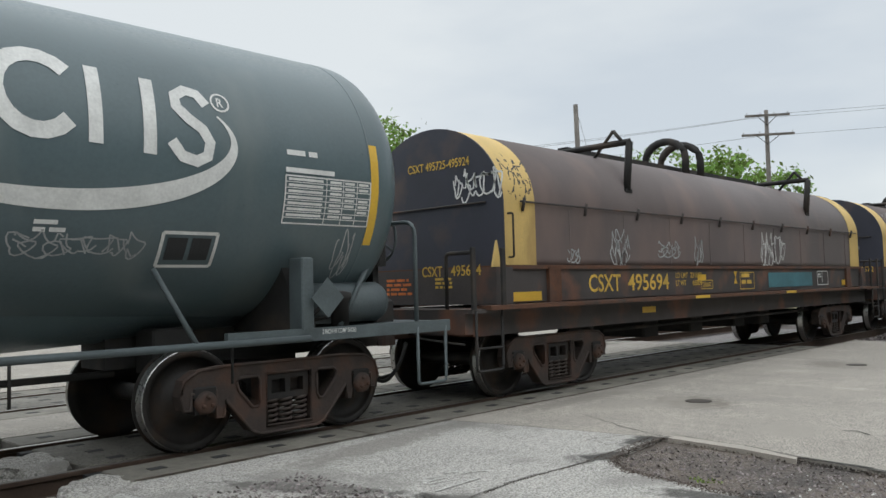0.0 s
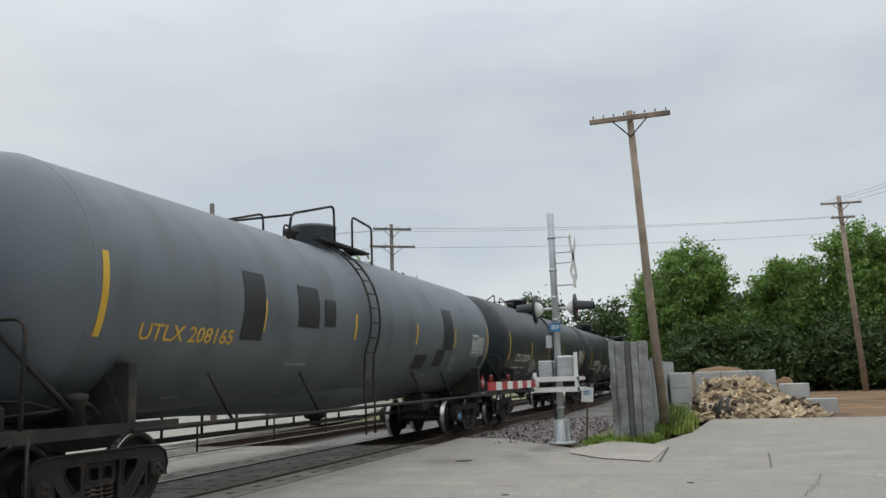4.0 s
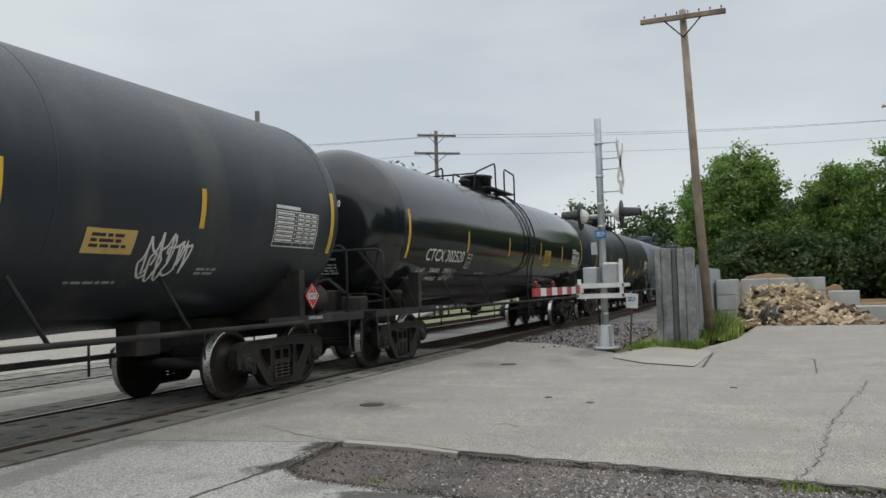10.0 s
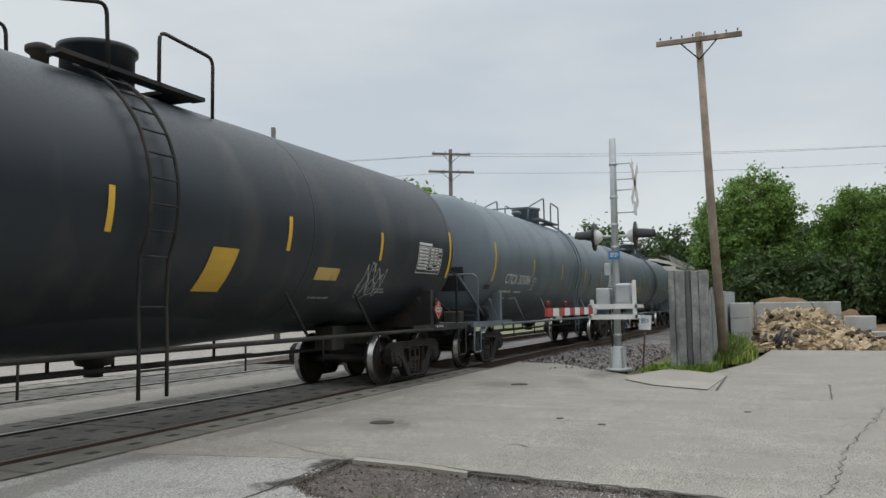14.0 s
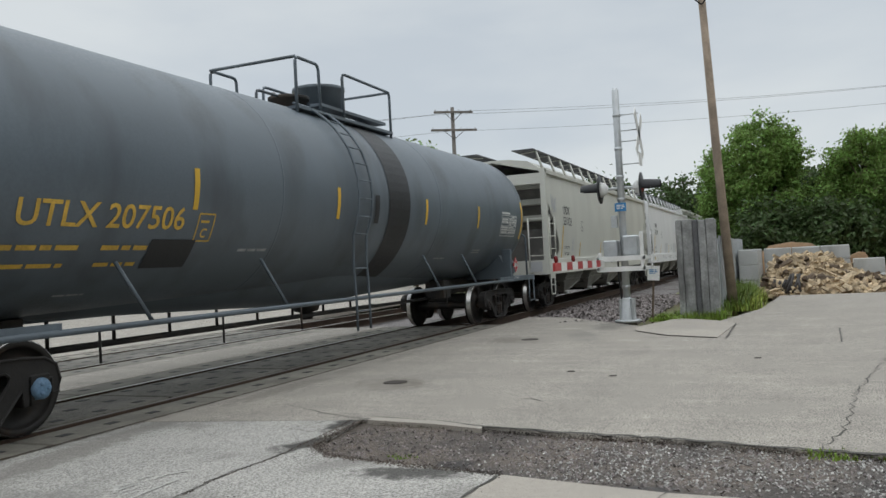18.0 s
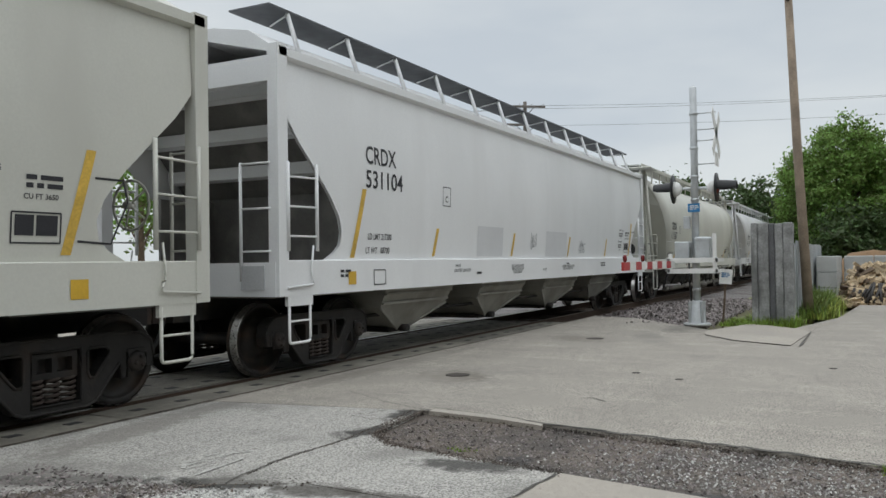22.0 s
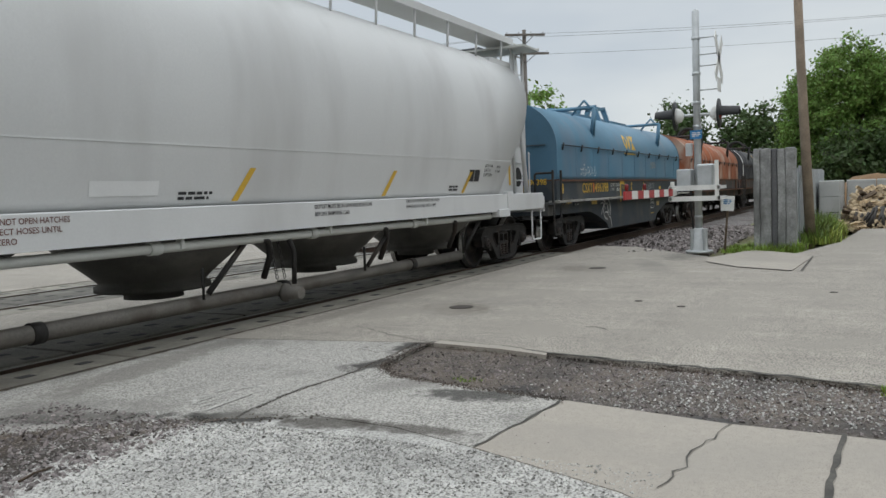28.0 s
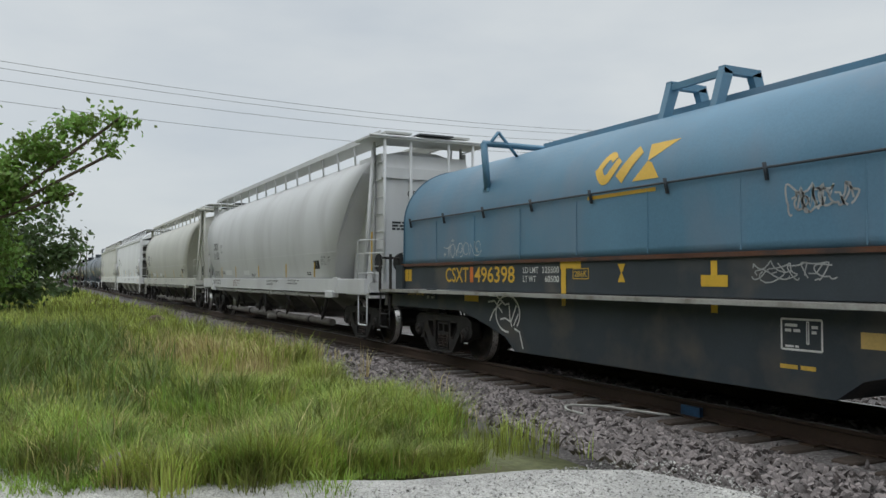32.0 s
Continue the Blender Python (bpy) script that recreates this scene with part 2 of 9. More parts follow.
M = dict(
    concrete=mat("concrete", (0.365, 0.333, 0.290), 0.85, var=0.13, scale=1.3, fine=48, bump=0.6, dirt=((0.290, 0.266, 0.232), 0.42, 1.1), speck=((0.13, 0.120, 0.108), 0.40, 58), sweep=0.07, mottle=0.12, stains=LOT_STAINS),
    slab=mat("smooth_slab_concrete", (0.375, 0.338, 0.292), 0.8, var=0.07, scale=0.7, fine=80, bump=0.12, dirt=((0.31, 0.285, 0.252), 0.42, 0.8), speck=((0.22, 0.205, 0.185), 0.16, 150), mottle=0.05),
    aggregate=mat("worn_aggregate_paving", (0.27, 0.258, 0.238), 0.9, var=0.2, scale=1.0, fine=75, bump=0.9, dirt=((0.20, 0.19, 0.173), 0.30, 0.9), speck=((0.52, 0.50, 0.465), 0.62, 58), mottle=0.14, stains=EDGE_STAINS),
    gravel=mat("light_gravel", (0.44, 0.432, 0.41), 0.95, island=0.35, var=0.22, scale=1.5, fine=30, bump=1.0, speck=((0.20, 0.19, 0.178), 0.36, 80), mottle=0.12, stains=EDGE_STAINS[:4]),
    soil=mat("dark_wet_gravel", (0.074, 0.053, 0.040), 0.62, var=0.35, scale=0.9, fine=26, bump=0.9, speck=((0.25, 0.225, 0.19), 0.24, 62), dirt=((0.034, 0.027, 0.022), 0.56, 1.1), mottle=0.25, stains=DARK_SPOTS),
    turf=mat("turf", (0.15, 0.160, 0.075), 0.95, var=0.4, scale=0.3, fine=14, bump=0.8, dirt=((0.17, 0.14, 0.08), 0.35, 0.5)),
    chips=mat("wood_chip_ground", (0.215, 0.130, 0.066), 0.95, var=0.35, scale=0.5, fine=12, bump=0.9, dirt=((0.085, 0.052, 0.030), 0.5, 0.45)),
    ballast=mat("ballast_bed", (0.14, 0.128, 0.124), 0.95, var=0.3, scale=1.0, fine=16, bump=1.0, speck=((0.26, 0.24, 0.235), 0.4, 24), dirt=((0.08, 0.065, 0.055), 0.35, 0.6)),
    stone=mat("ballast_stone", (0.205, 0.180, 0.174), 0.9, island=0.5, var=0.3, scale=6, fine=60, bump=0.3),
    panel=mat("crossing_panel_concrete", (0.140, 0.131, 0.112), 0.85, var=0.25, scale=0.9, fine=45, bump=0.35, dirt=((0.225, 0.212, 0.184), 0.36, 0.8), rand=0.22, mottle=0.14, speck=((0.05, 0.047, 0.042), 0.22, 60)),
    panelpale=mat("pale_crossing_panel_concrete", (0.200, 0.187, 0.158), 0.85, var=0.22, scale=0.9, fine=45, bump=0.35, dirt=((0.095, 0.086, 0.072), 0.40, 1.2), rand=0.2, mottle=0.14),
    # dull head whose dark colour holds the shade beside the train
    raildull=mat("dull_shaded_rail_head", (0.105, 0.092, 0.080), 0.5, metal=0.4, var=0.25, scale=4, bump=0.05),
    rubber=mat("black_flangeway_rubber", (0.03, 0.03, 0.03), 0.8, var=0.3),
    rail=mat("rusty_rail_steel", (0.07, 0.045, 0.032), 0.7, metal=0.3, var=0.3, fine=30),
    railtop=mat("polished_rail_head", (0.40, 0.385, 0.36), 0.33, metal=1.0, var=0.1, scale=4, bump=0.02),
    tie=mat("weathered_tie_timber", (0.062, 0.046, 0.036), 0.9, var=0.35, scale=3, fine=25, bump=0.6, rand=0.3),
    iron=mat("dark_truck_iron", (0.021, 0.019, 0.018), 0.72, var=0.35, scale=3, fine=30, bump=0.25, dirt=((0.045, 0.031, 0.024), 0.34, 2.5)),
    rustiron=mat("rusty_truck_iron", (0.056, 0.041, 0.035), 0.8, var=0.3, scale=3, fine=30, bump=0.25, dirt=((0.095, 0.046, 0.029), 0.45, 3)),
    wheel=mat("wheel_steel", (0.025, 0.022, 0.020), 0.6, metal=0.2, var=0.3, scale=3, fine=30, dirt=((0.055, 0.035, 0.024), 0.38, 4)),
    tread=mat("bright_wheel_tread", (0.50, 0.49, 0.48), 0.3, metal=1.0, var=0.15, scale=6, bump=0.03),
    spring=mat("spring_steel", (0.06, 0.045, 0.038), 0.65, metal=0.2, var=0.3),
    cap=mat("bearing_cap_blue", (0.14, 0.24, 0.36), 0.5, var=0.3),
    dark=mat("underframe_black", (0.022, 0.021, 0.020), 0.8, var=0.35, scale=2, fine=25, dirt=((0.06, 0.045, 0.035), 0.4, 2)),
    chs=mat("dark_teal_tank_paint", (0.095, 0.132, 0.143), 0.36, var=0.10, scale=0.8, fine=30, bump=0.03, dirt=((0.138, 0.169, 0.171), 0.30, 1.4), streak=0.7),
    tank=mat("black_tank_paint", (0.023, 0.030, 0.038), 0.42, spec=0.38, var=0.12, scale=0.8, fine=30, bump=0.03, dirt=((0.054, 0.055, 0.055), 0.32, 1.5), streak=0.7),
    gloss=mat("glossy_black_tank_paint", (0.012, 0.014, 0.016), 0.13, spec=0.7, var=0.1, scale=0.8, fine=30, bump=0.015),
    grey=mat("blue_grey_tank_paint", (0.144, 0.175, 0.200), 0.42, spec=0.4, var=0.10, scale=0.8, fine=30, bump=0.03, dirt=((0.094, 0.112, 0.125), 0.35, 1.2), streak=0.7),
    grey2=mat("mid_grey_tank_paint", (0.115, 0.140, 0.163), 0.42, spec=0.4, var=0.10, scale=0.8, fine=30, bump=0.03, dirt=((0.075, 0.088, 0.100), 0.35, 1.2), streak=0.7),
    palegrey=mat("pale_grey_tank_paint", (0.126, 0.146, 0.163), 0.45, var=0.1, scale=0.8, bump=0.03, dirt=((0.084, 0.096, 0.108), 0.35, 1.2), streak=0.7),
    patch=mat("black_patch_paint", (0.018, 0.019, 0.021), 0.5, var=0.2),
    brown=mat("brown_hood_paint", (0.130, 0.105, 0.101), 0.6, var=0.12, scale=0.7, bump=0.05, dirt=((0.185, 0.134, 0.120), 0.45, 1.0), streak=0.6),
    navy=mat("dark_navy_hood_end_paint", (0.036, 0.038, 0.053), 0.6, var=0.2, scale=1, bump=0.05, dirt=((0.091, 0.066, 0.058), 0.35, 1.5)),
    csxblue=mat("faded_blue_hood_paint", (0.110, 0.238, 0.345), 0.5, var=0.12, scale=0.8, bump=0.04, dirt=((0.166, 0.238, 0.312), 0.42, 0.9), streak=0.6),
    # the hood blue again, with some of the end's shadow put into it
    blueshade=mat("shaded_blue_hood_end_paint", (0.062, 0.149, 0.227), 0.55, var=0.15, scale=1, bump=0.05, dirt=((0.109, 0.187, 0.250), 0.38, 1.2), streak=0.6),
    bluedark=mat("dark_slate_frame_paint", (0.036, 0.046, 0.056), 0.55, var=0.2, scale=1.2, bump=0.06, dirt=((0.094, 0.086, 0.078), 0.35, 1.4)),
    brownframe=mat("brown_black_frame_paint", (0.056, 0.048, 0.046), 0.7, var=0.25, scale=1.2, bump=0.1, dirt=((0.172, 0.078, 0.047), 0.35, 1.6)),
    rusty=mat("rusty_frame_edge", (0.12, 0.052, 0.028), 0.85, var=0.35, scale=2, fine=25, bump=0.3, dirt=((0.04, 0.033, 0.03), 0.5, 2)),
    orange=mat("rusty_orange_hood", (0.322, 0.098, 0.040), 0.75, var=0.25, scale=1.2, bump=0.1, dirt=((0.483, 0.380, 0.310), 0.42, 1.3), streak=0.5),
    charcoal=mat("charcoal_hood_paint", (0.040, 0.041, 0.046), 0.6, var=0.2, scale=1, bump=0.06, dirt=((0.115, 0.115, 0.115), 0.35, 1.2)),
    yellow=mat("reflective_yellow", (0.68, 0.42, 0.045), 0.45, var=0.08, scale=3, bump=0.02, rand=0.08),
    band=mat("cream_yellow_band_paint", (0.62, 0.43, 0.145), 0.6, var=0.12, scale=1.5, dirt=((0.30, 0.19, 0.07), 0.32, 2.0), streak=0.6),
    orangetape=mat("orange_tape", (0.62, 0.16, 0.03), 0.5, var=0.25, scale=6),
    white=mat("white_lettering", (0.70, 0.70, 0.68), 0.6, var=0.12, scale=5),
    faint=mat("faded_white_lettering", (0.36, 0.37, 0.37), 0.6, var=0.25, scale=6),
    ylet=mat("yellow_lettering", (0.62, 0.40, 0.07), 0.6, var=0.2, scale=5),
    blacklet=mat("black_lettering", (0.025, 0.025, 0.03), 0.6, var=0.2),
    redink=mat("faded_red_lettering", (0.16, 0.075, 0.065), 0.6, var=0.2),
    redp=mat("placard_red", (0.50, 0.03, 0.035), 0.5, var=0.1),
    teal=mat("teal_patch_paint", (0.055, 0.16, 0.19), 0.6, var=0.25, scale=2),
    steelgrey=mat("grey_green_fitting_paint", (0.085, 0.105, 0.110), 0.55, var=0.2, scale=3),
    hop=mat("warm_white_hopper_paint", (0.590, 0.586, 0.533), 0.5, var=0.05, scale=0.6, bump=0.03, dirt=((0.543, 0.536, 0.486), 0.34, 1.0), streak=0.75),
    hopw=mat("white_hopper_paint", (0.657, 0.663, 0.667), 0.5, var=0.04, scale=0.6, bump=0.03, dirt=((0.563, 0.563, 0.563), 0.36, 1.0), streak=0.75),
    hopg=mat("greyish_hopper_paint", (0.528, 0.535, 0.512), 0.5, var=0.05, scale=0.6, bump=0.03, dirt=((0.488, 0.491, 0.466), 0.34, 1.0), streak=0.75),
    hopb=mat("bright_white_hopper_paint", (0.791, 0.797, 0.804), 0.45, var=0.04, scale=0.6, bump=0.03, dirt=((0.750, 0.753, 0.757), 0.32, 1.0), streak=0.75),
    edge=mat("pale_scuffed_walkway_edge", (0.34, 0.335, 0.31), 0.6, var=0.2, scale=2, dirt=((0.16, 0.14, 0.11), 0.35, 3)),
    hopfaint=mat("pale_grey_repaint", (0.640, 0.646, 0.659), 0.5, var=0.05),
    hopink=mat("faint_grey_tag", (0.22, 0.23, 0.24), 0.6, var=0.2),
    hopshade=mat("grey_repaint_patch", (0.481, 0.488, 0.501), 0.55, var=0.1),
    # dusty grey, darkened by the overhang's shade put into the colour
    chute=mat("dusty_shaded_chute_paint", (0.275, 0.268, 0.240), 0.7, var=0.15, scale=1.5, dirt=((0.20, 0.19, 0.168), 0.42, 2)),
    # dusty cones; on hopper ends this dark colour stands in for shade
    cone=mat("dusty_cone_and_end_shade_paint", (0.135, 0.130, 0.122), 0.7, var=0.2, scale=1.5, dirt=((0.21, 0.20, 0.185), 0.4, 2)),
    pipe=mat("dull_brown_grey_pipe", (0.150, 0.138, 0.122), 0.6, var=0.25, scale=2, dirt=((0.09, 0.075, 0.06), 0.4, 3)),
    grate=mat("grey_steel_grating", (0.085, 0.09, 0.098), 0.7, var=0.2, scale=5),
    galv=mat("galvanised_steel", (0.52, 0.54, 0.55), 0.45, metal=0.55, var=0.12, scale=4, bump=0.05),
    signblack=mat("signal_black", (0.015, 0.016, 0.018), 0.5, var=0.2),
    lens=mat("dark_red_lens", (0.15, 0.012, 0.012), 0.2, var=0.1, bump=0),
    armwhite=mat("gate_arm_white", (0.72, 0.72, 0.70), 0.5, var=0.08, scale=4),
    armred=mat("gate_arm_red", (0.42, 0.045, 0.045), 0.5, var=0.08),
    railblue=mat("dark_blue_rail_paint", (0.02, 0.075, 0.16), 0.6, var=0.4, scale=8),
    bluesign=mat("blue_sign", (0.03, 0.19, 0.42), 0.5, var=0.08),
    greywood=mat("grey_weathered_block", (0.27, 0.272, 0.268), 0.9, var=0.3, scale=2.2, fine=25, bump=0.8, dirt=((0.13, 0.13, 0.128), 0.46, 3.0), streak=0.8, mottle=0.2),
    # dark grey for the shaded groove between the pillar's slabs
    greydark=mat("slab_groove_shade", (0.13, 0.13, 0.135), 0.9, var=0.3, scale=1.5, fine=25, bump=0.5, streak=0.8),
    block=mat("pale_concrete_block", (0.46, 0.465, 0.455), 0.9, var=0.12, scale=1.0, fine=30, bump=0.3, dirt=((0.33, 0.33, 0.31), 0.35, 1.5), streak=0.6),
    corrug=mat("galvanised_fence_sheet", (0.42, 0.44, 0.45), 0.6, metal=0.2, var=0.12, scale=1.5),
    log=mat("split_log_face", (0.60, 0.47, 0.31), 0.9, island=0.45, var=0.25, scale=5, fine=40, bump=0.4, rand=0.28),
    bark=mat("bark", (0.11, 0.080, 0.055), 0.95, var=0.3, scale=6, fine=30, bump=0.8, rand=0.2),
    pole=mat("weathered_pole_timber", (0.30, 0.235, 0.178), 0.9, var=0.25, scale=2.5, fine=30, bump=0.4, dirt=((0.15, 0.12, 0.10), 0.4, 1.5), streak=0.85),
    farpole=mat("grey_pole_timber", (0.16, 0.145, 0.13), 0.9, var=0.25, scale=2.5, fine=30, bump=0.3),
    wire=mat("cable", (0.16, 0.165, 0.17), 0.6, var=0.1),
    loader=mat("loader_yellow", (0.40, 0.20, 0.035), 0.55, var=0.2),
    mud=mat("dark_mud", (0.035, 0.03, 0.027), 0.5, var=0.4, scale=2, fine=20, bump=0.3),
    crack=mat("crack_dirt", (0.085, 0.079, 0.07), 0.9, var=0.4, scale=5),
    rustjoint=mat("rusty_crossing_edge", (0.060, 0.042, 0.029), 0.85, var=0.4, scale=4),
    manhole=mat("rusty_lid_iron", (0.045, 0.036, 0.030), 0.8, var=0.4, scale=3),
    paint=mat("worn_white_road_paint", (0.52, 0.51, 0.48), 0.8, var=0.3, scale=6, dirt=((0.32, 0.305, 0.28), 0.5, 40)),
    spray=mat("yellow_spray_paint", (0.38, 0.45, 0.09), 0.7, var=0.3, scale=8),
    wallw=mat("white_siding", (0.62, 0.62, 0.60), 0.8, var=0.06),
    wally=mat("yellow_siding", (0.52, 0.44, 0.17), 0.8, var=0.08),
    brickred=mat("brown_red_roof", (0.13, 0.075, 0.06), 0.9, var=0.2, scale=3),
    shingle=mat("grey_shingle", (0.15, 0.145, 0.14), 0.95, var=0.25, scale=4, fine=20, bump=0.4),
    pane=mat("window_glass_dark", (0.03, 0.035, 0.04), 0.08, var=0.1, bump=0),
    redcar=mat("red_car_paint", (0.42, 0.02, 0.03), 0.3, var=0.05, bump=0),
    carwhite=mat("pale_car_paint", (0.50, 0.52, 0.54), 0.3, var=0.05, bump=0),
    tyre=mat("tyre_rubber", (0.02, 0.02, 0.02), 0.85, var=0.2),
    greensign=mat("green_street_sign", (0.02, 0.16, 0.07), 0.5, var=0.1),
)


def leafy(name, col, var=0.45, through_light=0.35, patch=0.0):
    """Foliage: hue and brightness differ from leaf to leaf, and some light passes through."""
    m = bpy.data.materials.new(name)
    m.use_nodes = True
    n, l = m.node_tree.nodes, m.node_tree.links
    b = n["Principled BSDF"]
    b.inputs["Roughness"].default_value = 0.6
    geo, hsv, oi = n.new("ShaderNodeNewGeometry"), n.new("ShaderNodeHueSaturation"), n.new("ShaderNodeMapRange")
    hsv.inputs["Color"].default_value = (*col, 1)
    oi.inputs[3].default_value, oi.inputs[4].default_value = 1 - var, 1 + var
    l.new(geo.outputs["Random Per Island"], oi.inputs[0])
    l.new(oi.outputs[0], hsv.inputs["Value"])
    if patch:  # broad lusher and drier patches
        tc, no, mr, mu = n.new("ShaderNodeTexCoord"), n.new("ShaderNodeTexNoise"), n.new("ShaderNodeMapRange"), n.new("ShaderNodeMath")
        no.inputs["Scale"].default_value, no.inputs["Detail"].default_value = 1.9, 3
        mr.inputs[1].default_value, mr.inputs[2].default_value, mr.inputs[3].default_value, mr.inputs[4].default_value = 0.36, 0.64, 1 - patch, 1 + patch
        mu.operation = "MULTIPLY"
        l.new(tc.outputs["Object"], no.inputs["Vector"])
        l.new(no.outputs["Fac"], mr.inputs[0])
        l.new(mr.outputs[0], mu.inputs[0])
        l.new(oi.outputs[0], mu.inputs[1])
        l.new(mu.outputs[0], hsv.inputs["Value"])
    hue = n.new("ShaderNodeMapRange")
    hue.inputs[3].default_value, hue.inputs[4].default_value = 0.475, 0.515
    l.new(geo.outputs["Random Per Island"], hue.inputs[0])
    l.new(hue.outputs[0], hsv.inputs["Hue"])
    l.new(hsv.outputs[0], b.inputs["Base Color"])
    tl, mx = n.new("ShaderNodeBsdfTranslucent"), n.new("ShaderNodeMixShader")
    mx.inputs[0].default_value = through_light
    l.new(hsv.outputs[0], tl.inputs["Color"])
    l.new(b.outputs[0], mx.inputs[1])
    l.new(tl.outputs[0], mx.inputs[2])
    l.new(mx.outputs[0], n["Material Output"].inputs["Surface"])
    return m


M["leaf"] = leafy("green_foliage", (0.185, 0.300, 0.072), 0.6, 0.42)
# dark green trees; for low crowns the deep shade is in this colour
M["leafdark"] = leafy("dark_green_and_shade_foliage", (0.068, 0.112, 0.036), 0.5)
M["leafbright"] = leafy("bright_green_foliage", (0.20, 0.33, 0.072), 0.55)
M["spruce"] = leafy("blue_green_needles", (0.075, 0.105, 0.095), 0.45, 0.1)
M["blade"] = leafy("grass_blades", (0.290, 0.340, 0.072), 0.55, 0.3, 0.42)
M["lush"] = leafy("lush_grass_blades", (0.215, 0.320, 0.055), 0.5, 0.3, 0.42)
M["tall"] = leafy("tall_grass_blades", (0.14, 0.205, 0.046), 0.45, 0.3, 0.25)
M["straw"] = leafy("dry_grass_blades", (0.50, 0.42, 0.19), 0.35, 0.2)

# ---- geometry helpers ----
def box(bm, x0, x1, y0, y1, z0, z1, m=None):
    v = [bm.verts.new((x, y, z)) for x in (x0, x1) for y in (y0, y1) for z in (z0, z1)]
    if m is not None:
        for q in v:
            q.co = m @ q.co
    for f in ((0, 1, 3, 2), (4, 6, 7, 5), (0, 4, 5, 1), (2, 3, 7, 6), (0, 2, 6, 4), (1, 5, 7, 3)):
        bm.faces.new([v[i] for i in f])


def chamfered(bm, x0, x1, y0, y1, z0, z1, c=0.01):
    """A box with its long upright edges and top cut off."""
    rings = []
    for z, i in ((z0, 0), (z1 - c, 0), (z1, c)):
        rings.append([bm.verts.new(p) for p in ((x0 + i + c, y0 + i, z), (x1 - i - c, y0 + i, z), (x1 - i, y0 + i + c, z), (x1 - i, y1 - i - c, z),
                                               (x1 - i - c, y1 - i, z), (x0 + i + c, y1 - i, z), (x0 + i, y1 - i - c, z), (x0 + i, y0 + i + c, z))])
    for a, b in zip(rings, rings[1:]):
        for i in range(8):
            bm.faces.new((a[i], a[(i + 1) % 8], b[(i + 1) % 8], b[i]))
    bm.faces.new(rings[-1])
    bm.faces.new(rings[0][::-1])


def tube(bm, pts, r, seg=8, closed=False, r1=None):
    """A round bar along the points."""
    pts = [Vector(p) for p in pts]
    n, rings = len(pts), []
    for i, p in enumerate(pts):
        a = pts[i - 1] if i or closed else p
        b = pts[(i + 1) % n] if i < n - 1 or closed else p
        d = (b - a).normalized()
        u = d.cross(Vector((0, 0, 1)) if abs(d.z) < 0.9 else Vector((1, 0, 0))).normalized()
        w = d.cross(u)
        k = r if r1 is None else r + (r1 - r) * i / (n - 1)
        rings.append([bm.verts.new(p + k * (math.cos(t) * u + math.sin(t) * w)) for t in (2 * math.pi * j / seg for j in range(seg))])
    for i in range(n if closed else n - 1):
        a, b = rings[i], rings[(i + 1) % n]
        for j in range(seg):
            f = bm.faces.new((a[j], a[(j + 1) % seg], b[(j + 1) % seg], b[j]))
            f.smooth = True
    if not closed:
        bm.faces.new(rings[0][::-1])
        bm.faces.new(rings[-1])


def bent(pts, r=0.12, n=4):
    """The points with their inner corners rounded."""
    pts = [Vector(p) for p in pts]
    out = [pts[0]]
    for a, b, c in zip(pts, pts[1:], pts[2:]):
        k = min(r, (a - b).length * 0.45, (c - b).length * 0.45)
        p, q = b + (a - b).normalized() * k, b + (c - b).normalized() * k
        out += [(1 - t) ** 2 * p + 2 * t * (1 - t) * b + t * t * q for t in (i / n for i in range(n + 1))]
    return out + [pts[-1]]


def lathe(bm, prof, seg=48, axis="x", at=(0, 0, 0), smooth=True, caps=True):
    """The profile (along, radius) turned round the axis through at."""
    rings = []
    for s, r in prof:
        ring = []
        for j in range(seg):
            t = 2 * math.pi * j / seg
            c, d = r * math.cos(t), r * math.sin(t)
            p = {"x": (s, c, d), "y": (c, s, d), "z": (c, d, s)}[axis]
            ring.append(bm.verts.new(Vector(p) + Vector(at)))
        rings.append(ring)
    for a, b in zip(rings, rings[1:]):
        for j in range(seg):
            f = bm.faces.new((a[j], a[(j + 1) % seg], b[(j + 1) % seg], b[j]))
            f.smooth = smooth
    if caps:
        bm.faces.new(rings[0][::-1])
        bm.faces.new(rings[-1])


def prism(bm, poly, a, b, axis="y"):
    """The outline (two coordinates) pushed from a to b along the axis: y takes (x, z), x takes (y, z), z takes (x, y)."""
    def at(p, s):
        return {"y": (p[0], s, p[1]), "x": (s, p[0], p[1]), "z": (p[0], p[1], s)}[axis]
    u, w = [bm.verts.new(at(p, a)) for p in poly], [bm.verts.new(at(p, b)) for p in poly]
    n = len(poly)
    for i in range(n):
        bm.faces.new((u[i], u[(i + 1) % n], w[(i + 1) % n], w[i]))
    bm.faces.new(u[::-1])
    bm.faces.new(w)


def made(name, bm, material):
    me = bpy.data.meshes.new(name)
    bmesh.ops.recalc_face_normals(bm, faces=bm.faces[:])
    bm.to_mesh(me)
    bm.free()
    me.materials.append(M[material] if isinstance(material, str) else material)
    return me


def part(name, bm, material, parent, label="", m=None):
    """Links a bmesh, or a mesh that is there already, as one part under a thing or a part."""
    me = bm if isinstance(bm, bpy.types.Mesh) else made(name, bm, material)
    ob = new(name, me)
    ob.parent = parent
    if m is not None:
        ob.matrix_basis = m
    return tagged(ob, label)


